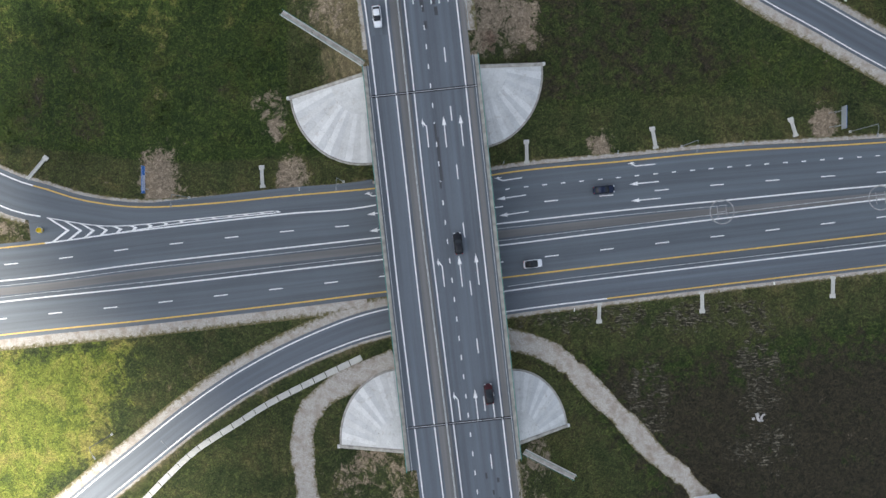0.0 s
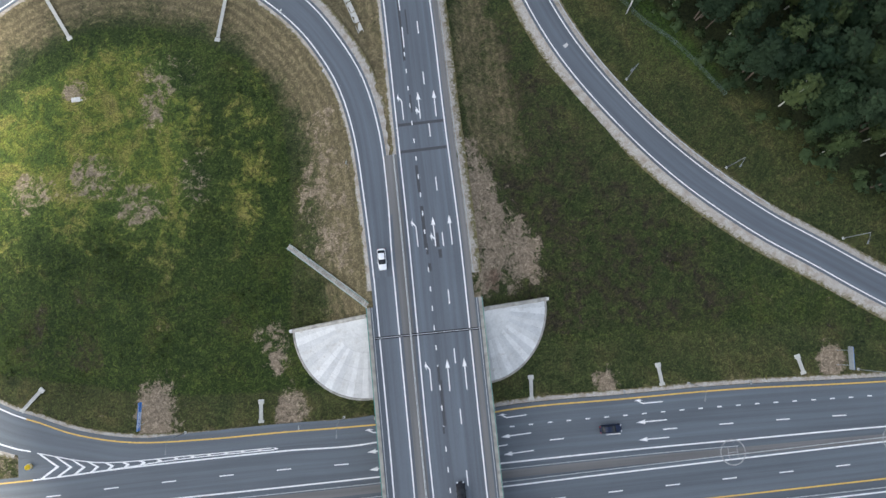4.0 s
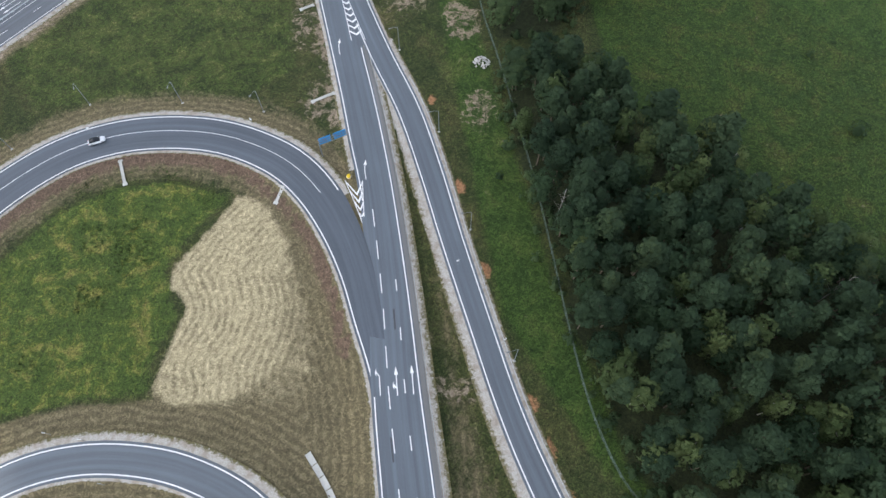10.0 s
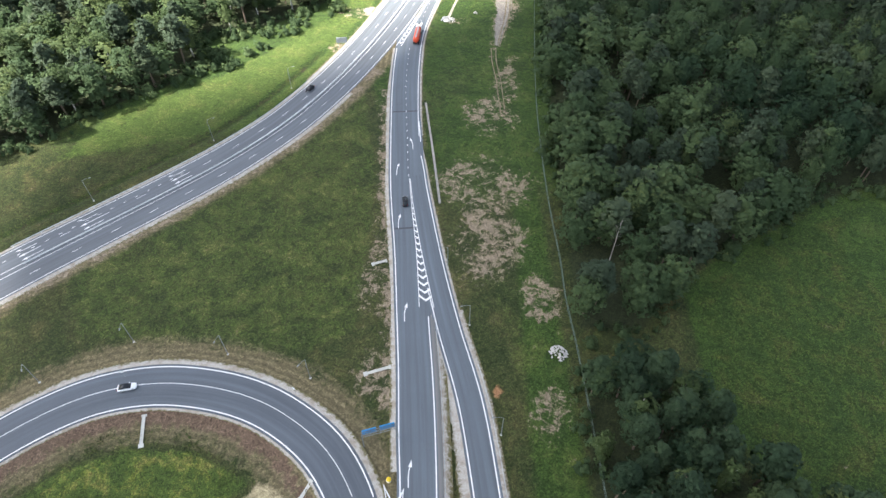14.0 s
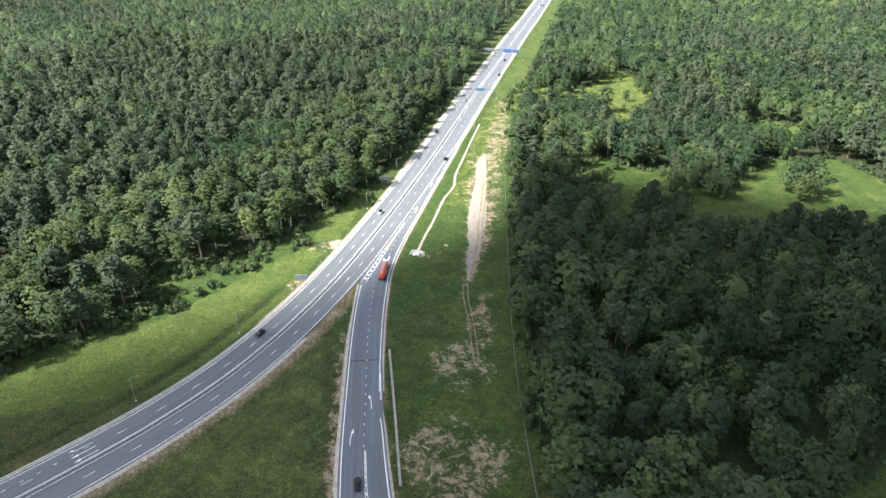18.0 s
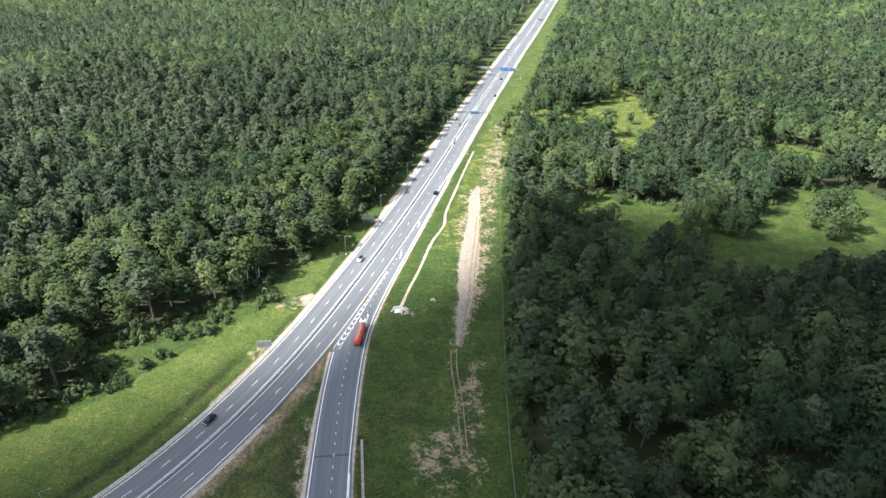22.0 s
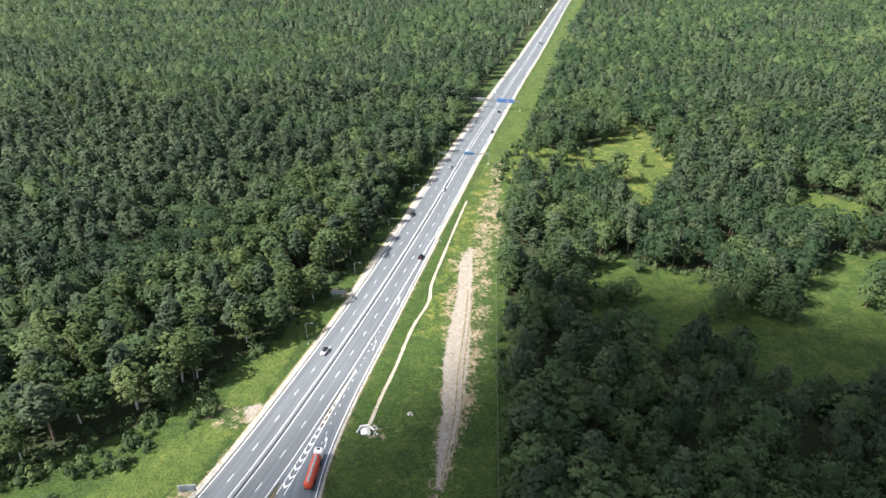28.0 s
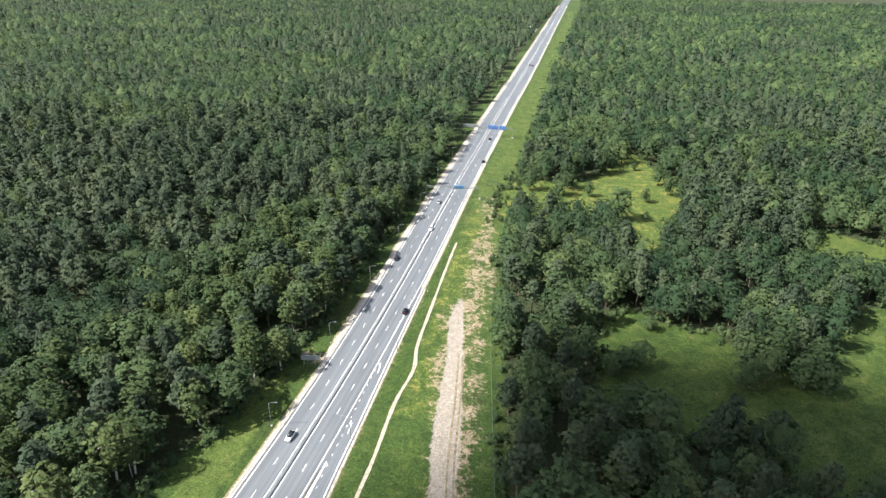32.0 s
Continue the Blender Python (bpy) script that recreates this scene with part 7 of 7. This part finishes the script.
def forest(name, x, y, heights, rows, mat, label, seed, wide=1.0, foot=None):
    """A stand of trees as one mesh; rows holds the shapes as (triangles, normals or None)."""
    g = np.random.default_rng(seed)
    parts, norms, tints = [], [], []
    pick = g.integers(0, len(rows), len(x))
    for k, (tri, nor) in enumerate(rows):
        m = pick == k
        n = int(m.sum())
        if not n:
            continue
        a = g.random(n) * 2 * np.pi
        h = heights[m]
        w = h * wide * g.uniform(0.75, 1.3, n)
        ca, sa = np.cos(a)[:, None, None], np.sin(a)[:, None, None]
        W = w[:, None, None]
        X = (tri[None, :, :, 0] * ca - tri[None, :, :, 1] * sa) * W + x[m][:, None, None]
        Y = (tri[None, :, :, 0] * sa + tri[None, :, :, 1] * ca) * W + y[m][:, None, None]
        Z = tri[None, :, :, 2] * h[:, None, None] + (np.zeros(n) if foot is None else foot[m])[:, None, None] + np.zeros_like(X)
        parts.append(np.stack([X, Y, Z], 3).reshape(-1, 3, 3))
        if nor is not None:
            N = np.stack([nor[None, :, :, 0] * ca - nor[None, :, :, 1] * sa, nor[None, :, :, 0] * sa + nor[None, :, :, 1] * ca, nor[None, :, :, 2] * (w / h)[:, None, None] + np.zeros_like(X)], 3).reshape(-1, 3, 3)
            norms.append(N / np.linalg.norm(N, axis=2)[:, :, None])
            tints.append(np.repeat(g.random(n), len(tri)))
    me = rows_mesh(name, np.concatenate(parts), mat, np.concatenate(norms) if norms else None, np.concatenate(tints) if norms else None)
    return put(name, me, label=label, category="forest", kind="stuff")


def stand(kind, mat, bark, leaves, size, x, y, heights, name, label, seed, wide=1.0, trunks=True, foot=0.24, sides=6, rings=2, body=0.64):
    rows = [crown_rows(kind, leaves, size, s, foot, sides, rings, wide, body) for s in range(8)]
    forest(name, x, y, heights, rows, mat, label, seed, wide)
    if trunks:
        t = tris(tube("t", [(0, 0, 0), (0, 0, 0.8)], (0.013, 0.005), bark, 4))
        forest(name + "_trunks", x, y, heights, [(t, None)], bark, "slender trunks of the forest trees", seed + 50, 1.0)


g0 = np.random.default_rng(5)
PINE = tree_kind("pine", BARK, LEAF_PINE, 6, 560, 0.0225)
BROAD = tree_kind("broad", BARK, LEAF_BROAD, 6, 600, 0.0245)
SHADED_PINE = tree_kind("pine", BARK, LEAF_SHADED_PINE, 6, 900, 0.0165)
SHADED_BROAD = tree_kind("broad", BARK, LEAF_DARK_BROAD, 6, 820, 0.0195)
BIRCHES = tree_kind("birch", BIRCH, LEAF_BIRCH, 5, 460, 0.0205)
BUSHES = tree_kind("bush", BARK, LEAF_BROAD, 3, 240, 0.055)


SHADED_ISLAND = [(28, 510), (60, 506), (66, 490), (92, 486), (110, 520), (116, 556), (86, 590), (50, 560), (34, 540)]


def patches(x, y, scale, layer):
    """Slow noise over the plan: where one kind of tree keeps together."""
    return np.array([noise.noise(Vector((a * scale, b * scale, layer))) for a, b in zip(x, y)])


def mixed_stand(x, y, close, share, name, seed):
    """A forest of pines, light and darker broad-leaved trees in patches, with finer leaves where it is seen from
    nearby.
    """
    broad = g0.random(len(x)) < share + 0.95 * patches(x, y, 0.011, seed * 3.7)
    # The shade on the clearing's tree island is put in as darker leaves.
    dark_broad = broad & ((patches(x, y, 0.016, seed * 5.1) + g0.normal(0, 0.12, len(x)) > 0.16) | inside(SHADED_ISLAND, x, y))
    for fine, leaves, size in ((True, 640, 0.0255), (False, 230, 0.038)):
        for kind, mat, own, lo, hi, wide in (("broad", LEAF_BROAD, broad & ~dark_broad, 12, 19, 2.05), ("broad", LEAF_DARK_BROAD, dark_broad, 12, 18, 2.05), ("pine", LEAF_PINE, ~broad, 15, 22, 2.15)):
            k = own & (close == fine)
            if k.any():
                stand(kind, mat, BARK, leaves, size, x[k], y[k], g0.uniform(lo, hi, int(k.sum())), name, "dense forest of broad-leaved trees" if kind == "broad" else "dense forest of tall pines", seed + leaves + len(kind), wide, fine, 0.30, 7 if fine else 6, 4 if fine else 3, 0.50 if fine else 0.60)


def pick_places(x, y, near_xy, count):
    """Splits places into the count nearest to a line of plan points and the rest."""
    d = np.min([np.hypot(x - a, y - b) for a, b in near_xy], axis=0)
    order = np.argsort(d)
    return order[:count], order[count:]


gr = random.Random(11)


def named_trees(kind_name, kinds, x, y, ids, lo, hi, wide, label, group):
    for i in ids:
        t, c = kinds[gr.randrange(len(kinds))]
        h = gr.uniform(lo, hi)
        plant(kind_name, t, c, float(x[i]), float(y[i]), h, h * gr.uniform(0.85, 1.25) * wide, gr.uniform(0, 6.28), label, group)


# the grove beside the ramp
x, y = scatter(GROVE, 5.0, (0, 240, 20, 240), 1)
near_ids, far_ids = pick_places(x, y, [(30, 125), (22, 160), (18, 190), (40, 105), (25, 220), (60, 90), (45, 200), (70, 190)], 290)
pines = [i for i in near_ids if gr.random() < 0.6]
broads = [i for i in near_ids if i not in set(pines)]
named_trees("pine_tree", SHADED_PINE, x, y, pines, 13, 18.5, 1.6, "tall pine with a grey-green crown in the dense grove", "pines of the grove")
named_trees("broadleaf_tree", SHADED_BROAD, x, y, broads[::2], 10, 15, 1.5, "broad-leaved tree with a rounded green crown in the grove", "broad-leaved trees of the grove")
named_trees("birch_tree", BIRCHES, x, y, broads[1::2], 11, 16, 1.5, "birch with a pale trunk and light green crown", "birches of the grove")
stand("pine", LEAF_SHADED_PINE, BARK, 260, 0.026, x[far_ids], y[far_ids], g0.uniform(13, 18.5, len(far_ids)), "pine_grove", "dense grove of dark green pines", 1, 1.5, True, 0.3, 8, 4)
# edge bushes
for bx, by, bh in ((104.2, 205, 3.5), (33, 112, 2.5), (36, 107, 2.2), (62, 86, 2.8), (70, 79, 2.4), (27, 150, 2.6), (57, 92, 3), (-121, 367, 1.8), (-127, 371, 2.2), (-138, 361, 2.4), (-145, 355, 2.8), (-110, 412, 2.4), (-147, 345, 2.0), (98, 232, 2.2), (12, 231, 4.0)):
    t, c = BUSHES[gr.randrange(3)]
    plant("bush", t, c, bx, by, bh, bh * gr.uniform(1.0, 1.4), gr.uniform(0, 6), "low rounded green bush at the forest edge", "bushes")
# forest east of the highway
x, y = scatter(EAST_WOOD, 8.4, (-40, 330, 230, 780), 2, CLEARINGS)
near_ids, far_ids = pick_places(x, y, [(10, 240), (0, 280), (30, 245), (-5, 320), (-12, 370), (45, 275), (20, 280), (-18, 420), (-24, 480)], 190)
named_trees("broadleaf_tree", BROAD, x, y, near_ids[::3][:60], 12, 18, 1.95, "broad-leaved forest tree with a lumpy green crown", "east forest trees")
named_trees("pine_tree", PINE, x, y, near_ids[1:180:3], 14, 19, 1.95, "tall pine with a grey-green crown at the forest edge", "east forest pines")
named_trees("broadleaf_tree", BROAD, x, y, np.r_[near_ids[2::3], near_ids[181::3]], 11, 17, 1.95, "broad-leaved forest tree with a lumpy green crown", "east forest trees")
mixed_stand(x[far_ids], y[far_ids], (y[far_ids] < 610) & (x[far_ids] < 170), 0.62, "east_forest", 2)
# trees standing in the clearings
for cx, cy, ch in ((7, 656, 13), (-1, 629, 9), (19, 645, 8), (33, 613, 15), (51, 641, 7), (47, 612, 5), (-14, 616, 9), (-10, 681, 13), (30, 688, 13), (-21, 665, 11), (52, 699, 5), (6, 699, 13), (-6, 668, 14), (-16, 650, 12), (2, 644, 11), (12, 676, 14), (38, 694, 9), (16, 700, 12), (46, 514, 13), (54, 512, 12), (68, 509, 13), (76, 516, 14), (87, 515, 14), (99, 520, 14), (122, 568, 10), (121, 557, 12), (123, 543, 9), (132, 538, 10), (59, 472, 12), (67, 476, 14), (78, 475, 13), (84, 473, 11), (78, 492, 14), (91, 510, 14), (72, 484, 15), (86, 486, 13), (64, 488, 12), (82, 502, 15), (20, 475, 9), (26, 478, 10), (15, 472, 8), (33, 503, 6), (118, 489, 15), (126, 500, 15), (122, 478, 14), (132, 488, 14), (136, 505, 14), (12, 505, 9), (21, 523, 12), (55, 573, 14), (46, 714, 13), (63, 672, 11), (72, 642, 13), (66, 655, 10), (106, 528, 12), (112, 536, 13)):
    t, c = BROAD[gr.randrange(6)]
    plant("broadleaf_tree", t, c, cx, cy, ch * (1.2 if cy > 600 else 1.05), ch * (2.0 + 0.4 * math.sin(cx)), gr.uniform(0, 6), "rounded broad-leaved tree standing in the clearing", "clearing trees")
# forest west of the highway
x, y = scatter(WEST_WOOD, 8.4, (-420, -60, 180, 780), 3)
near_ids, far_ids = pick_places(x, y, [(-185, 290), (-165, 315), (-150, 335), (-150, 365), (-130, 380), (-115, 400), (-112, 430), (-103, 460), (-96, 510), (-92, 550)], 300)
named_trees("pine_tree", PINE, x, y, near_ids[:180:3], 15, 21, 2.0, "tall pine with a bare trunk at the sunlit forest edge", "west forest pines")
named_trees("birch_tree", BIRCHES, x, y, np.r_[near_ids[1:180:3], near_ids[180::2]], 14, 19, 2.0, "birch with a white trunk at the sunlit forest edge", "west forest birches")
named_trees("broadleaf_tree", BROAD, x, y, np.r_[near_ids[2:180:3], near_ids[181::2]], 13, 18, 2.0, "broad-leaved tree at the sunlit forest edge", "west forest trees")
mixed_stand(x[far_ids], y[far_ids], (y[far_ids] > 280) & (y[far_ids] < 640) & (x[far_ids] > -215), 0.45, "west_forest", 3)
# undergrowth along the forest edges
ux, uy = [], []
for poly, stretch in ((WEST_WOOD, slice(3, 21)), (EAST_WOOD, slice(0, 6)), (EAST_WOOD, slice(15, 24)), (GROVE, slice(0, 27)), *((c, slice(0, 30)) for c in CLEARINGS)):
    p = np.array([*poly, poly[0]] if poly in CLEARINGS or poly is GROVE else poly[stretch], dtype=float)
    for a, b in zip(p, p[1:]):
        n = int(np.hypot(*(b - a)) / (1.0 if poly is WEST_WOOD else 1.7))
        f = g0.random((n, 1))
        q = a + (b - a) * f + g0.normal(0, 2.4, (n, 2))
        ux += list(q[:, 0])
        uy += list(q[:, 1])
band = [(-147, 319), (-136, 332), (-124, 350), (-118, 369), (-110, 380), (-104, 392), (-108, 402), (-121, 385), (-131, 374), (-143, 365), (-158, 356), (-150, 340)]
qx, qy = g0.uniform(-186, -103, 2600), g0.uniform(278, 408, 2600)
ok = inside(band, qx, qy) & (np.array([noise.noise(Vector((a * 0.12, b * 0.12, 2.2))) for a, b in zip(qx, qy)]) + g0.normal(0, 0.2, 2600) > 0.24)
ux, uy = np.array(ux + list(qx[ok])), np.array(uy + list(qy[ok]))
ok = np.ones(len(ux), bool)
for rd in (HIGHWAY, RAMP, MAIN, AUX):
    ok &= near(rd, ux, uy, 6.0) > 5.0
ux, uy = ux[ok], uy[ok]
stand("bush", LEAF_BROAD, BARK, 44, 0.13, ux, uy, g0.uniform(0.9, 3.6, len(ux)), "undergrowth", "low green undergrowth along the forest edge", 31, 1.1, False, 0.05, 5, 2)
# tall weeds in the meadows
wx, wy = [], []
for poly, count in (([(-120, 16), (-24, 18), (-26, 40), (-36, 84), (-50, 96), (-60, 60), (-96, 44), (-120, 50)], 4000), ([(-140, 140), (-100, 132), (-72, 134), (-76, 160), (-62, 182), (-80, 190), (-104, 184), (-124, 168)], 3500),
                    ([(18, 22), (90, 28), (60, 54), (20, 95), (2, 140), (2, 70)], 2500), ([(-112, 396), (-100, 396), (-98, 440), (-108, 440)], 500)):
    p = np.array(poly, dtype=float)
    x = g0.uniform(p[:, 0].min(), p[:, 0].max(), count * 2)
    y = g0.uniform(p[:, 1].min(), p[:, 1].max(), count * 2)
    clump = np.array([noise.noise(Vector((a * 0.09, b * 0.09, 1.7))) + 0.5 * noise.noise(Vector((a * 0.3, b * 0.3, 5.7))) for a, b in zip(x, y)])
    ok = inside(poly, x, y) & (clump + g0.normal(0, 0.25, len(x)) > 0.3)
    for rd in (HIGHWAY, RAMP, MAIN, AUX, EXIT_W, WEST_BOUND, EAST_BOUND, SLIP_SW, LOOP1, LOOP2):
        ok &= near(rd, x, y, 8.0) > 4.0
    wx += list(x[ok])
    wy += list(y[ok])
wx, wy = np.array(wx), np.array(wy)
wz = np.array([max(0.0, ground_z(a, b)) for a, b in zip(wx, wy)])
weed = [crown_rows("bush", 9, 0.22, s, 0.02, 3, 1) for s in range(6)]
forest("weeds", wx, wy, g0.uniform(0.15, 0.5, len(wx)), weed, LEAF_WEED, "tufts of tall weeds in the rough meadow", 77, 1.5, wz)
# far canopy
for nm, poly, box, mixes in (("far_west_forest", WEST_WOOD, (-1900, 200, 150, 2800), (("pine", LEAF_PINE), ("broad", LEAF_DARK_BROAD), ("broad", LEAF_BROAD))), ("far_east_forest", EAST_WOOD, (-60, 1500, 230, 2800), (("pine", LEAF_PINE), ("broad", LEAF_DARK_BROAD), ("broad", LEAF_BROAD)))):
    for zone, (lo, hi, gap, cards, size, wide) in enumerate(((0, 1050, 9.4, 58, 0.047, 2.15), (1050, 2200, 13.5, 22, 0.062, 2.4))):
        x, y = scatter(poly, gap, (box[0], box[1], max(lo, box[2]), min(hi, box[3])), 4 + zone, [*CLEARINGS, [(-70, 1478), (-12, 1470), (-6, 1530), (-64, 1536)]])
        ok = ~((x > -420) & (x < 330) & (y < 780)) & ((x > -40 - (y - 150) * 1.1) & (x < 40 + (y - 150) * 0.66))
        x, y = x[ok], y[ok]
        kin = g0.random(len(x)) + 0.95 * patches(x, y, 0.008, 9.3)
        part_1, part_2 = (0.55, 0.78) if "west" in nm else (0.40, 0.66)
        for (kind, mat), k in zip(mixes, (kin < part_1, (kin >= part_1) & (kin < part_2), kin >= part_2)):
            stand(kind, mat, BARK, cards, size, x[k], y[k], g0.uniform(14, 21, int(k.sum())), nm, "distant continuous forest canopy", 4 + zone, wide, False, 0.30, 5, 2, 0.76)


DEAD_WOOD = plain("dead_wood", (0.27, 0.25, 0.23), 0.9, 0, 0.3, 2.0)


def dead_tree(x, y, h):
    me = [tube("t", [(0, 0, 0), (0.1, 0, h * 0.6), (0.2, 0.1, h)], (0.16, 0.1, 0.03), BIRCH, 6)]
    g = random.Random(int(x * 10))
    for i in range(14):
        z = h * (0.35 + 0.045 * i)
        a = 2.4 * i
        ln = h * 0.13 * (1.1 - i / 20)
        me.append(tube("t", [(0.1, 0, z), (math.cos(a) * ln * 0.5, math.sin(a) * ln * 0.5, z + ln * 0.35), (math.cos(a) * ln, math.sin(a) * ln, z + ln * 0.9)], (0.05, 0.03, 0.012), DEAD_WOOD, 4))
    ob = empty("dead_tree", pose(x, y, 0), "leafless grey dead tree among the green crowns", "tree", "dead trees")
    put("trunk", joined("trunk", me, DEAD_WOOD), ob)


for x, y, h in ((22.5, 176, 15), (63, 187, 15), (82, 156, 15), (16.5, 262, 17), (-118, 405, 18), (-100, 480, 19), (-160, 345, 16)):
    dead_tree(x, y, h)
